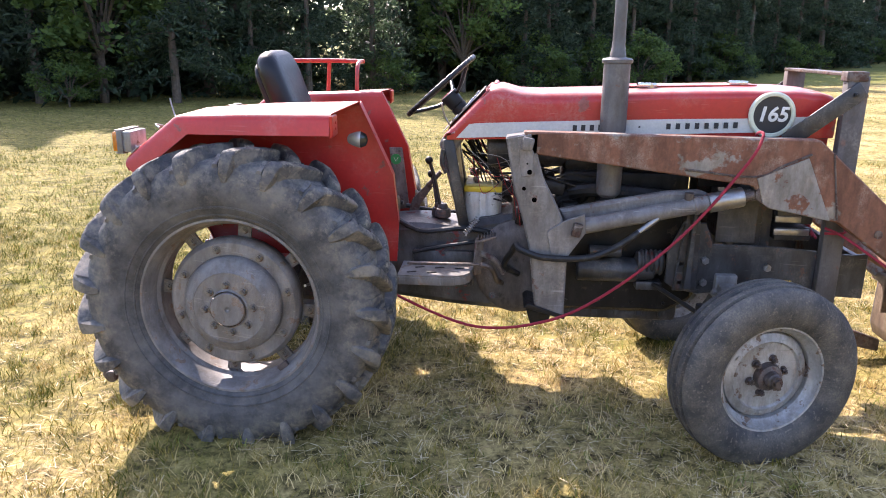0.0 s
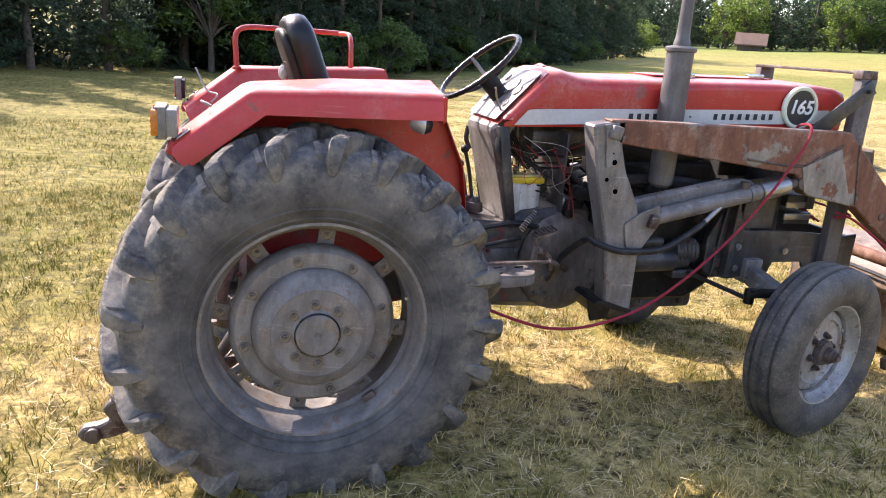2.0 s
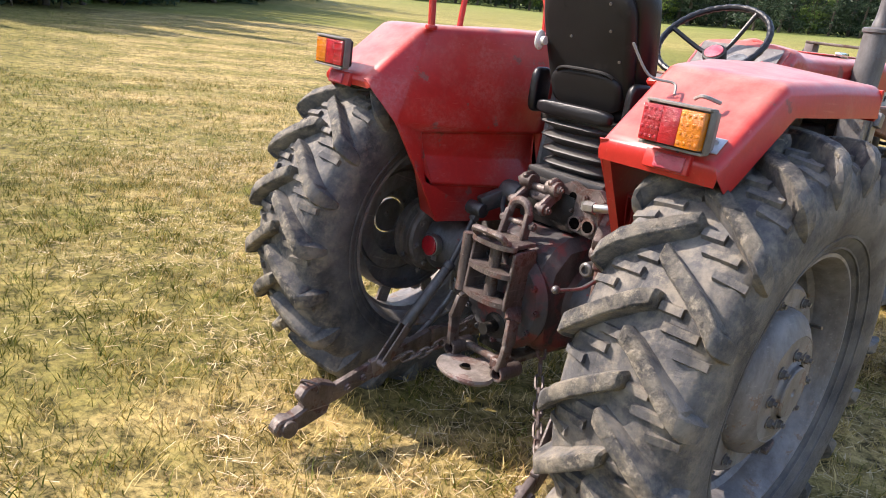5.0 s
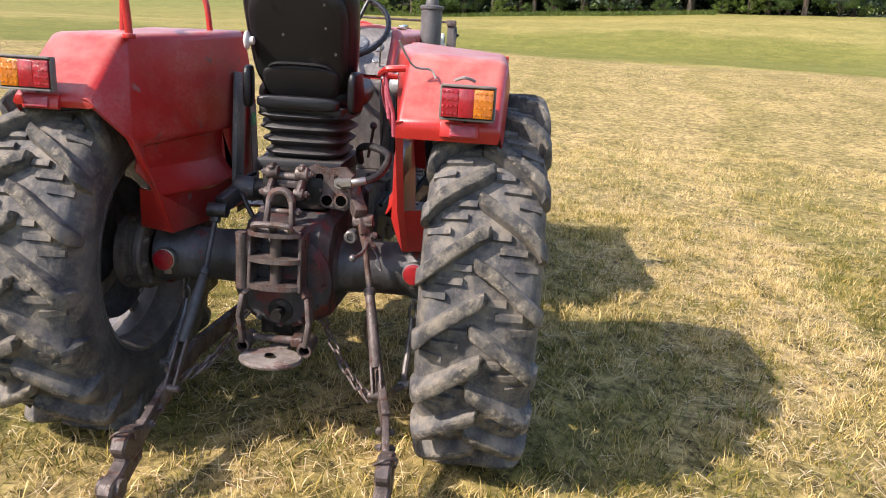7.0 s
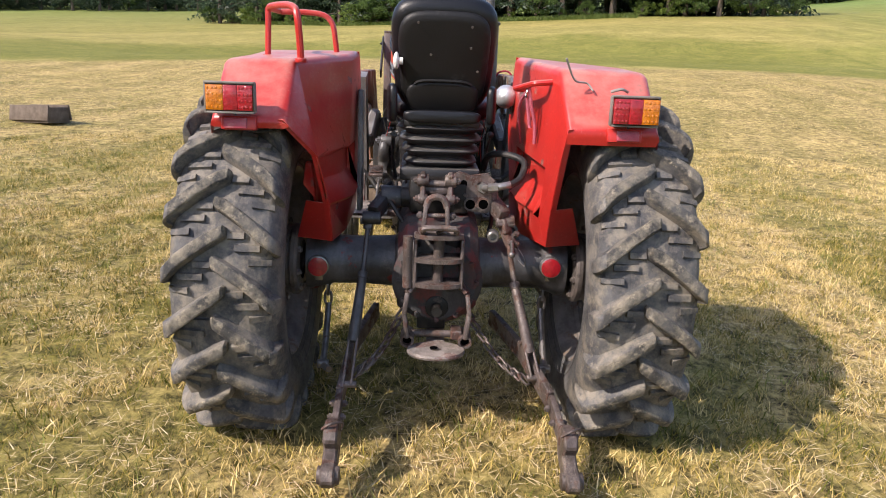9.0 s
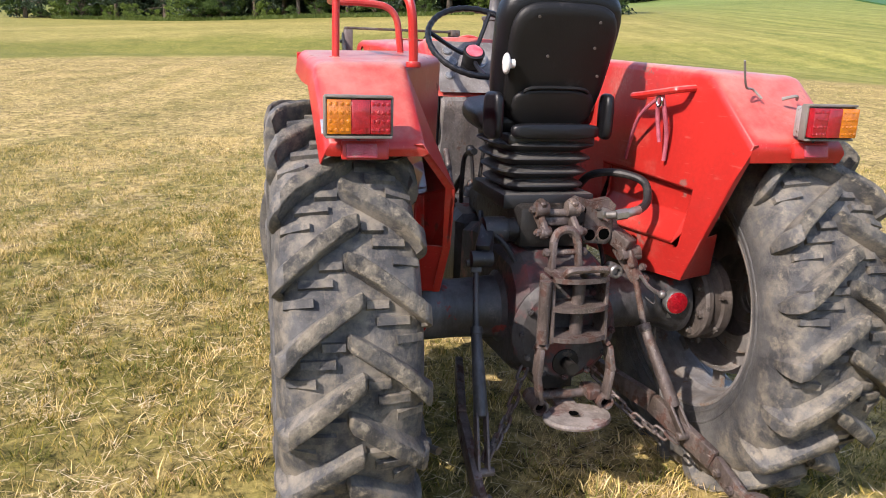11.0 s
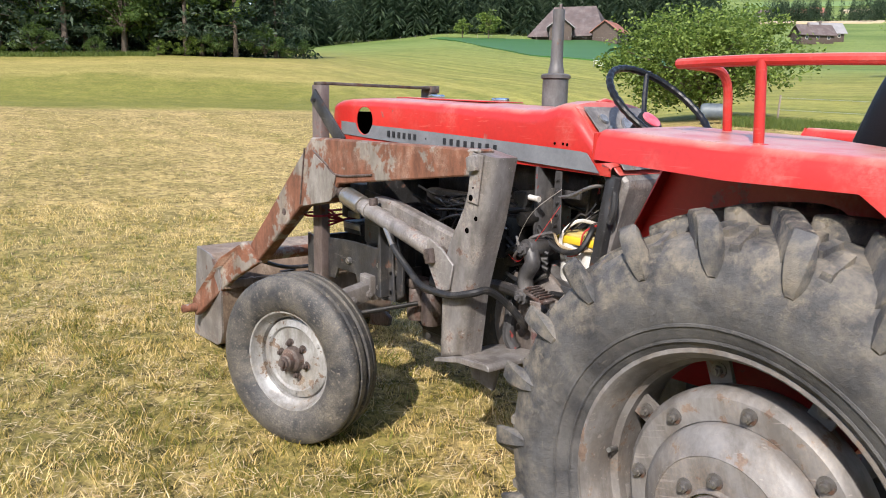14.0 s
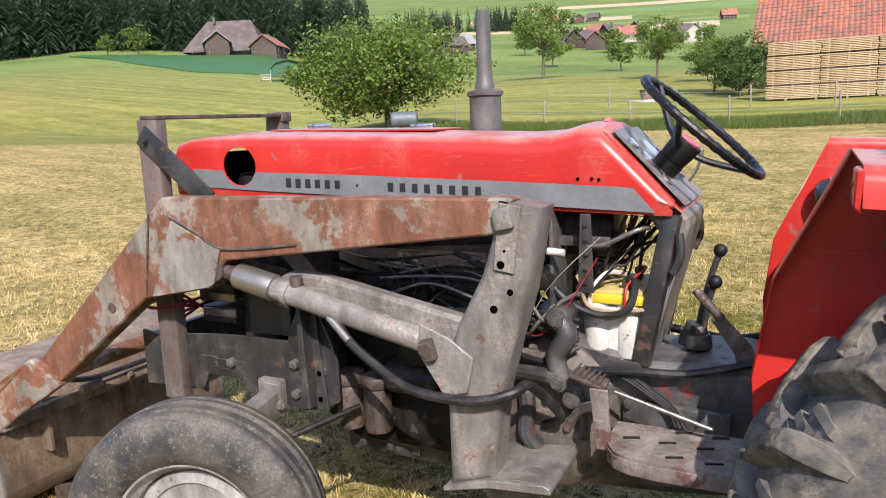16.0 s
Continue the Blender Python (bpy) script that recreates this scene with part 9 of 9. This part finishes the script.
# battery tray and battery
bm = B()
box(bm, (1.045, 0.0, 0.815), (0.2, 0.36, 0.025), bevel=0.003)
box(bm, (1.045, 0.0, 0.79), (0.05, 0.3, 0.03), bevel=0.003)
part("battery_tray", bm, DARK_GREY, T, "rusty dark battery tray")
battery = thing("battery", "white battery with a yellow top, strapped on the tray", "battery")
bm = B()
for dx in (-0.046, 0.046):
    for dy in (-0.09, 0.0, 0.09):
        bm = B()
        rod(bm, (1.035 + dx, dy + 0.03, 0.8285), (1.035 + dx, dy + 0.03, 1.0), 0.0475, seg=24, bevel=0.006)
        part("cell", bm, WHITE, battery, "round white battery cell")
bm = B()
box(bm, (1.04, 0.03, 0.91), (0.08, 0.25, 0.15), bevel=0.006)
part("case", bm, WHITE, battery)
bm = B()
box(bm, (1.035, 0.03, 1.005), (0.19, 0.28, 0.03), bevel=0.008)
ld = part("lid", bm, YELLOW, battery, "yellow battery lid")
bm = B()
box(bm, (1.035, 0.03, 1.024), (0.172, 0.262, 0.012), bevel=0.004)
for k in range(3):
    rod(bm, (1.055, -0.05 + 0.08 * k, 1.029), (1.055, -0.05 + 0.08 * k, 1.034), 0.018, seg=16, bevel=0.002)
part("lid_top", bm, TAN, ld, "dusty tan top with round caps")
bm = B()
tube(bm, [(1.0, 0.12, 1.06), (0.97, 0.16, 1.05), (0.985, 0.2, 0.985), (1.06, 0.2, 0.965), (1.14, 0.2, 0.99), (1.2, 0.2, 1.04)], 0.011, 8)
part("battery_cable", bm, HOSE, battery, "thick black battery cable")
bm = B()
tube(bm, [(1.0, -0.06, 1.06), (0.96, 0.05, 1.08), (0.99, 0.17, 1.05), (1.0, 0.185, 0.97), (1.05, 0.19, 0.95)], 0.0035, 6)
part("wire", bm, WIRE_R, battery)
bm = B()
tube(bm, [(0.94, 0.178, 0.985), (1.03, 0.186, 0.975), (1.1, 0.19, 0.99), (1.12, 0.2, 1.06), (1.13, 0.2, 1.08)], 0.006, 6)
part("tie_rope", bm, STRING, battery, "grubby tan string round the battery")
bm = B()
for y in (0.12, -0.06):
    rod(bm, (1.0, y, 1.025), (1.0, y, 1.05), 0.01)
    box(bm, (1.0, y, 1.05), (0.03, 0.022, 0.02))
each_part("terminal", bm, RUSTY_IRON, battery)
bm = B()
tube(bm, [(1.09, 0.172, 0.93), (1.095, 0.178, 1.02), (1.06, 0.13, 1.075), (1.02, 0.06, 1.06)], 0.0075, 6)
part("strap", bm, WHITE, battery)

# ropes
red_rope = thing("rope", "thin red rope slung over the loader arm", "rope")
bm = B()
tube(bm, [(2.2, -0.4, 1.28), (2.2, -0.43, 1.34), (2.2, -0.505, 1.338), (2.14, -0.53, 1.22), (1.9, -0.55, 0.91), (1.61, -0.56, 0.65), (1.35, -0.56, 0.505), (1.03, -0.55, 0.46), (0.7, -0.5, 0.56), (0.5, -0.4, 0.64)], 0.0065, 8, 8)
part("strand", bm, ROPE, red_rope)
rope2 = thing("rope", "red cord running down to the bucket", "rope")
bm = B()
tube(bm, [(2.55, -0.4, 0.93), (2.62, -0.46, 0.9), (2.8, -0.5, 0.78), (3.1, -0.53, 0.6), (3.25, -0.52, 0.53)], 0.006, 8, 6)
part("strand", bm, ROPE, rope2)
pink = thing("rope", "faded pink rope knotted to a fender handle", "rope")
bm = B()
tube(bm, [(-0.1, -0.32, 1.335), (-0.11, -0.33, 1.27), (-0.1, -0.35, 1.2), (-0.09, -0.355, 1.12)], 0.007, 8)
tube(bm, [(-0.1, -0.318, 1.34), (-0.08, -0.32, 1.28), (-0.085, -0.335, 1.18)], 0.007, 8)
tube(bm, [(-0.1, -0.32, 1.33), (0.0, -0.3, 1.25), (0.12, -0.33, 1.1)], 0.006, 8)
part("strand", bm, PINK_ROPE, pink)
bm = B()
tube(bm, [(-0.1 + 0.016 * math.cos(a), -0.312, 1.31 + 0.016 * math.sin(a)) for a in [k * math.pi / 4 for k in range(8)]], 0.0035, 6, 2, closed=True)
part("ring", bm, CHROME, pink)


# ---------------------------------------------------------------- farm, village and fences
def house(name, label, az, r, turn, w, d, wall, rise, roof, walls, hip=0.0, over=0.8, windows=3, group="", lift=0.0):
    """A gabled or hipped house with eaves and windows on both long sides."""
    x, y = at_az(az, r)
    h = thing(name, label, "house", group)
    h.matrix_basis = Matrix.Translation((x, y, hz(x, y) + lift)) @ Matrix.Rotation(radians(turn), 4, "Z")
    bm = B()
    box(bm, (0, 0, wall / 2 - 0.5), (w, d, wall + 1.0), bevel=0.02)
    if hip < 0.9:
        t = B()
        vs = [t.verts.new(p) for p in ((-w / 2, -d / 2, wall), (-w / 2, d / 2, wall), (-w / 2 + hip * d / 2, 0, wall + rise * 0.98), (w / 2, -d / 2, wall), (w / 2, d / 2, wall), (w / 2 - hip * d / 2, 0, wall + rise * 0.98))]
        for f in ((0, 1, 2), (3, 5, 4), (0, 2, 5, 3), (1, 4, 5, 2), (0, 3, 4, 1)):
            t.faces.new([vs[i] for i in f])
        merge(bm, t)
    part("wall", bm, walls, h)
    bm = B()
    W, D = w / 2 + over, d / 2 + over
    dz = -over * rise / (d / 2)
    rx = w / 2 + over - hip * D
    ps = [(-W, -D, wall + dz), (W, -D, wall + dz), (W, D, wall + dz), (-W, D, wall + dz), (-rx, 0, wall + rise), (rx, 0, wall + rise)]
    up = [bm.verts.new((a, b, c + 0.22)) for a, b, c in ps]
    dn = [bm.verts.new(p) for p in ps]
    for g, rev in ((up, 1), (dn, -1)):
        for f in ((0, 1, 5, 4), (2, 3, 4, 5), (1, 2, 5), (3, 0, 4)):
            if len(f) == 3 and hip == 0:
                continue
            bm.faces.new([g[i] for i in f][::rev])
    for a, b in ((0, 1), (1, 2), (2, 3), (3, 0)) if hip else ((0, 1), (2, 3)):
        bm.faces.new((up[a], up[b], dn[b], dn[a]))
    if not hip:
        for a, b, c in ((1, 5, 2), (3, 4, 0)):
            bm.faces.new((up[a], up[b], dn[b], dn[a]))
            bm.faces.new((up[b], up[c], dn[c], dn[b]))
    part("roof", bm, roof, h)
    if windows:
        bm = B()
        box(bm, (w * 0.2, d * 0.1, wall + rise), (0.7, 0.7, 1.6), bevel=0.02)
        part("chimney", bm, ROOF_OLD, h)
    for side in (1, -1):
        for i in range(windows):
            wx = (i + 0.5) / windows * w - w / 2
            bm = B()
            box(bm, (wx, side * (d / 2 + 0.02), wall * 0.55), (1.1, 0.1, 1.3), bevel=0.02)
            win = part("window", bm, WHITE, h)
            bm = B()
            box(bm, (wx, side * (d / 2 + 0.06), wall * 0.55), (0.9, 0.06, 1.1), bevel=0.01)
            part("pane", bm, GLASS_DARK, win)
    return h


house("farmhouse", "large old farmhouse with a huge brown hipped roof", -47.9, 221, -47.9 + 75, 19, 15, 1.7, 7.4, ROOF_OLD, DARK_WOOD, 0.55, 1.6, 5)
house("farm_annex", "low farm annex with a red-brown gabled roof", -50.6, 212, -50.6 - 20, 9, 7, 2.8, 2.6, ROOF_RED, DARK_WOOD, 0, 0.7, 2)
house("farm_dormer_wing", "grey-roofed wing built onto the old farmhouse", -46.9, 211, -46.9, 7, 6, 3.6, 2.4, ROOF_GREY, DARK_WOOD, 0, 0.8, 2)
house("field_hut", "small brown wooden hut among far trees", 50.4, 142, 140, 4.2, 3.6, 1.3, 1.5, ROOF_BROWN, DARK_WOOD, 0, 0.6, 0)
rv = random.Random(4)
for i, (az, r, rm) in enumerate(((-73.9, 372, ROOF_OLD), (-74.4, 350, ROOF_OLD), (-75.4, 330, ROOF_RED), (-75.6, 420, ROOF_RED), (-76.6, 400, ROOF_OLD), (-77.6, 380, ROOF_RED), (-78.3, 420, ROOF_OLD), (-81.6, 360, ROOF_OLD), (-82.4, 350, ROOF_GREY), (-64.3, 330, ROOF_OLD), (-65, 345, ROOF_GREY), (-63.2, 700, ROOF_RED), (-64.4, 720, ROOF_RED), (-84.6, 640, ROOF_RED), (-61, 690, ROOF_OLD), (-74, 740, ROOF_OLD), (-75.2, 760, ROOF_OLD), (-72.6, 750, ROOF_RED))):
    house("village_house", "distant village house with a %s roof" % {"red_tile_roof": "red tiled", "old_brown_roof": "brown tiled", "grey_metal_roof": "grey"}[rm.name], az, r, rv.uniform(0, 180), rv.uniform(10, 14), rv.uniform(8, 10), 3.4, rv.uniform(3.5, 4.5), rm, PLASTER if rv.random() < 0.18 else DARK_WOOD, 0, 0.9, 3, "village houses")


def tile_barn():
    """The barn behind the timber, its roof laid with clay tiles."""
    x, y = -3.2, -50.2
    h = thing("barn", "barn with an old red clay tile roof", "barn")
    h.matrix_basis = Matrix.Translation((x, y, hz(x, y))) @ Matrix.Rotation(radians(-2), 4, "Z")
    bm = B()
    box(bm, (0, -5.6, 1.0), (13, 11, 4.0), bevel=0.03)
    part("wall", bm, DARK_WOOD, h)
    bm = B()
    vs = [bm.verts.new(p) for p in ((-7.2, 0.7, 2.7), (7.2, 0.7, 2.7), (7.2, -5.6, 8.4), (-7.2, -5.6, 8.4), (7.2, -11.9, 2.7), (-7.2, -11.9, 2.7))]
    bm.faces.new((vs[0], vs[1], vs[2], vs[3]))
    bm.faces.new((vs[3], vs[2], vs[4], vs[5]))
    bm.faces.new((vs[1], vs[4], vs[2]))
    bm.faces.new((vs[0], vs[3], vs[5]))
    bm.faces.new((vs[0], vs[5], vs[4], vs[1]))
    rf = part("roof", bm, ROOF_OLD, h)
    # tile courses, joined: too many to take singly
    V, F = [], []
    rr = random.Random(2)
    slope = Vector((0, -6.34, 5.7))
    ln = slope.length
    d = slope.normalized()
    nrm = Vector((0, d.z, -d.y)) * (1 if -d.y > 0 else -1)
    rows, cols = 24, 48
    for i in range(rows):
        for k in range(cols):
            o = Vector((-7.2 + 14.4 * k / cols, 0.74, 2.7)) + d * (ln * i / rows)
            w, l2 = 14.4 / cols * 0.96, ln / rows * 1.25
            lift = nrm * (0.05 + rr.uniform(0, 0.02))
            k0 = len(V)
            for u in (0, 0.5, 1):
                bow = nrm * (0.05 if u == 0.5 else 0)
                V.append(o + Vector((w * u, 0, 0)) + lift + bow)
                V.append(o + Vector((w * u, 0, 0)) + d * l2 + nrm * 0.03 + bow)
                V.append(o + Vector((w * u, 0, 0)))
            F += [(k0, k0 + 3, k0 + 4, k0 + 1), (k0 + 3, k0 + 6, k0 + 7, k0 + 4), (k0 + 2, k0 + 5, k0 + 3, k0), (k0 + 5, k0 + 8, k0 + 6, k0 + 3)]
    me = bpy.data.meshes.new("roof_tiles")
    me.from_pydata([tuple(v) for v in V], [], F)
    me.materials.append(TILE)
    o = new("roof_tiles", me)
    o.parent = rf
    o["kind"] = "stuff"


tile_barn()


def lumber():
    """Stacked bundles of sawn boards with spacers between them."""
    x0, y0 = 2.64, -40.4
    z0 = hz(x0, y0) - 0.05
    board = None
    bl, bh, bd = 2.45, 0.056, 0.9
    for c in range(4):
        for tier in range(4):
            b = thing("lumber_bundle", "bundle of fresh pale sawn boards in an open stack", "lumber", "stacked lumber")
            b.location = (x0 - 0.05 - (c + 0.5) * (bl + 0.04), y0 - 0.02 * (tier % 2), z0 + 0.1 + tier * 0.735)
            for i in range(8):
                m = pose(rw.uniform(-0.03, 0.03), rw.uniform(-0.02, 0.02), 0.05 + i * 0.083)
                if board is None:
                    bm = B()
                    box(bm, (0, 0, 0), (bl, bd, bh), bevel=0.004)
                    board = part("board", bm, PLANK, b)
                    board.matrix_basis = m
                else:
                    again(board, m, b)
            bm = B()
            for sx in (-0.9, 0, 0.9):
                for i in range(9):
                    box(bm, (sx, 0, 0.008 + i * 0.083), (0.08, 0.88, 0.024), bevel=0)
            part("spacer", bm, WOOD, b)
    bm = B()
    for i in range(7):
        box(bm, (x0 - 1 - i * 1.4, y0, z0 + 0.0), (0.12, 0.95, 0.2), bevel=0.01)
    tagged(mesh_object("bearer", bm, WOOD), "wooden bearers under the timber stack", "timber", "", "")


lumber()


def fence(line, label, step, hgt, wires):
    f = thing("fence", label, "fence")
    pts = along(line, step)
    post = None
    for x, y, _, _ in pts:
        m = pose(x, y, hz(x, y) - 0.2, rw.uniform(-4, 4), rw.uniform(-4, 4), rw.uniform(0, 90))
        if post is None:
            bm = B()
            rod(bm, (0, 0, 0), (0, 0, hgt + 0.2), 0.04, 0.036, 10, 0.006)
            post = part("post", bm, WOOD, f)
            post.matrix_basis = m
        else:
            again(post, m, f)
    for w in wires:
        bm = B()
        tube(bm, [(x, y, hz(x, y) + w) for x, y, _, _ in pts], 0.006, 5, 2)
        part("wire", bm, GALV, f)


fence([at_az(-62, 29), at_az(-70, 29), at_az(-80, 27.5), at_az(-90, 27), at_az(-104, 27)], "pasture fence of weathered posts and pale wires", 3.6, 1.0, (0.45, 0.9))
fence([at_az(-70, 38), at_az(-82, 35), at_az(-92, 33.5), at_az(-100, 33)], "second pasture fence of posts and pale wires", 3.4, 1.1, (0.8,))
fence([at_az(-30, 216.5), at_az(-40, 216.5), at_az(-46, 207), at_az(-53, 205)], "far fence along the farm field", 4.5, 1.3, (1.1,))

# cattle shelter by the fruit tree
shx, shy = at_az(-51.3, 100)
shed = thing("cattle_shelter", "small cattle shelter with a green canvas roof and tube gates", "shelter")
shed.matrix_basis = Matrix.Translation((shx, shy, hz(shx, shy))) @ Matrix.Rotation(radians(-51 + 90), 4, "Z")
bm = B()
pr = [(-2.4, 1.7), (-1.6, 2.5), (0, 2.9), (1.6, 2.5), (2.4, 1.7)]
slab(bm, pr + [(x, z - 0.06) for x, z in pr[::-1]], -2.0, 2.0, 0.01)
part("roof", bm, GREEN_SHEET, shed)
bm = B()
for x in (-2.3, 2.3):
    for y in (-1.9, 1.9):
        rod(bm, (x, y, -0.2), (x, y, 1.75), 0.05)
each_part("post", bm, GALV, shed)
bm = B()
for z in (0.3, 0.6, 0.9, 1.2):
    rod(bm, (-2.4, -2.1, z), (3.6, -2.1, z), 0.035)
    rod(bm, (3.6, -2.1, z), (3.6, 2.0, z), 0.035)
for x in (-2.4, -0.8, 0.8, 2.2, 3.6):
    rod(bm, (x, -2.1, -0.2), (x, -2.1, 1.3), 0.04)
part("gate", bm, GALV, shed, "galvanised tube gates")

# an old trough out in the meadow
trough = thing("trough", "weathered grey wooden trough lying in the meadow", "trough")
trough.matrix_basis = pose(9.9, 6.6, hz(9.9, 6.6), 2, 3, 62)
bm = B()
box(bm, (0, 0, 0.03), (0.95, 0.4, 0.06), bevel=0.01)
part("bottom_board", bm, BARK, trough)
for s in (1, -1):
    bm = B()
    box(bm, (0, s * 0.2, 0.17), (1.0, 0.03, 0.26), (s * 8, 0, 0), 0.008)
    part("side_board", bm, BARK, trough)
    bm = B()
    box(bm, (s * 0.47, 0, 0.15), (0.03, 0.38, 0.22), bevel=0.008)
    part("end_board", bm, BARK, trough)

# fire tub on a pale gravel disc beyond the fence
px, py = 8.9, -41.4
m = Matrix.Translation((px, py, hz(px, py)))
tub = thing("fire_tub", "rust-brown round fire tub with a dark rim", "tub")
tub.matrix_basis = m @ Matrix.Translation((0, 0, 0.06))
bm = B()
lathe(bm, [(0.004, 0.0), (0.3, 0.0), (0.32, 0.02), (0.4, 0.52), (0.4, 0.56), (0.37, 0.56), (0.3, 0.05), (0.004, 0.05)], 28, Matrix.Rotation(radians(90), 4, "X"))
part("wall", bm, BUCKET, tub)
bm = B()
lathe(bm, [(0.39, 0.5), (0.425, 0.505), (0.425, 0.57), (0.385, 0.57)], 28, Matrix.Rotation(radians(90), 4, "X"))
part("rim", bm, DARK_GREY, tub)
bm = B()
lathe(bm, [(0.004, 0.06), (1.05, 0.06), (1.12, 0.0), (1.1, -0.2), (0.004, -0.2)], 36, Matrix.Rotation(radians(90), 4, "X"))
ob = mesh_object("gravel_disc", bm, PLASTER)
ob.matrix_basis = m
tagged(ob, "pale disc of gravel round the fire tub", "gravel")

# water tank lying under the fruit tree
wx, wy = 14.0, -21.9
tank = thing("water_tank", "blue-grey plastic water tank lying on a low stand", "tank")
tank.matrix_basis = pose(wx, wy, hz(wx, wy), 0, 0, 25)
bm = B()
lathe(bm, [(0.004, -0.5), (0.2, -0.5), (0.27, -0.46), (0.29, -0.4)] + [(0.3 if k % 2 else 0.285, -0.36 + 0.09 * k) for k in range(9)] + [(0.29, 0.4), (0.27, 0.46), (0.2, 0.5), (0.004, 0.5)], 28, pose(0, 0, 0.42, 0, 0, 90))
part("barrel", bm, surface("blue_grey_plastic", (0.1, 0.12, 0.13), (0.07, 0.085, 0.1), 5, 0.5, bump=0.05), tank)
bm = B()
for x in (-0.3, 0.3):
    box(bm, (x, 0, 0.06), (0.1, 0.5, 0.16), bevel=0.01)
each_part("stand", bm, WOOD, tank)
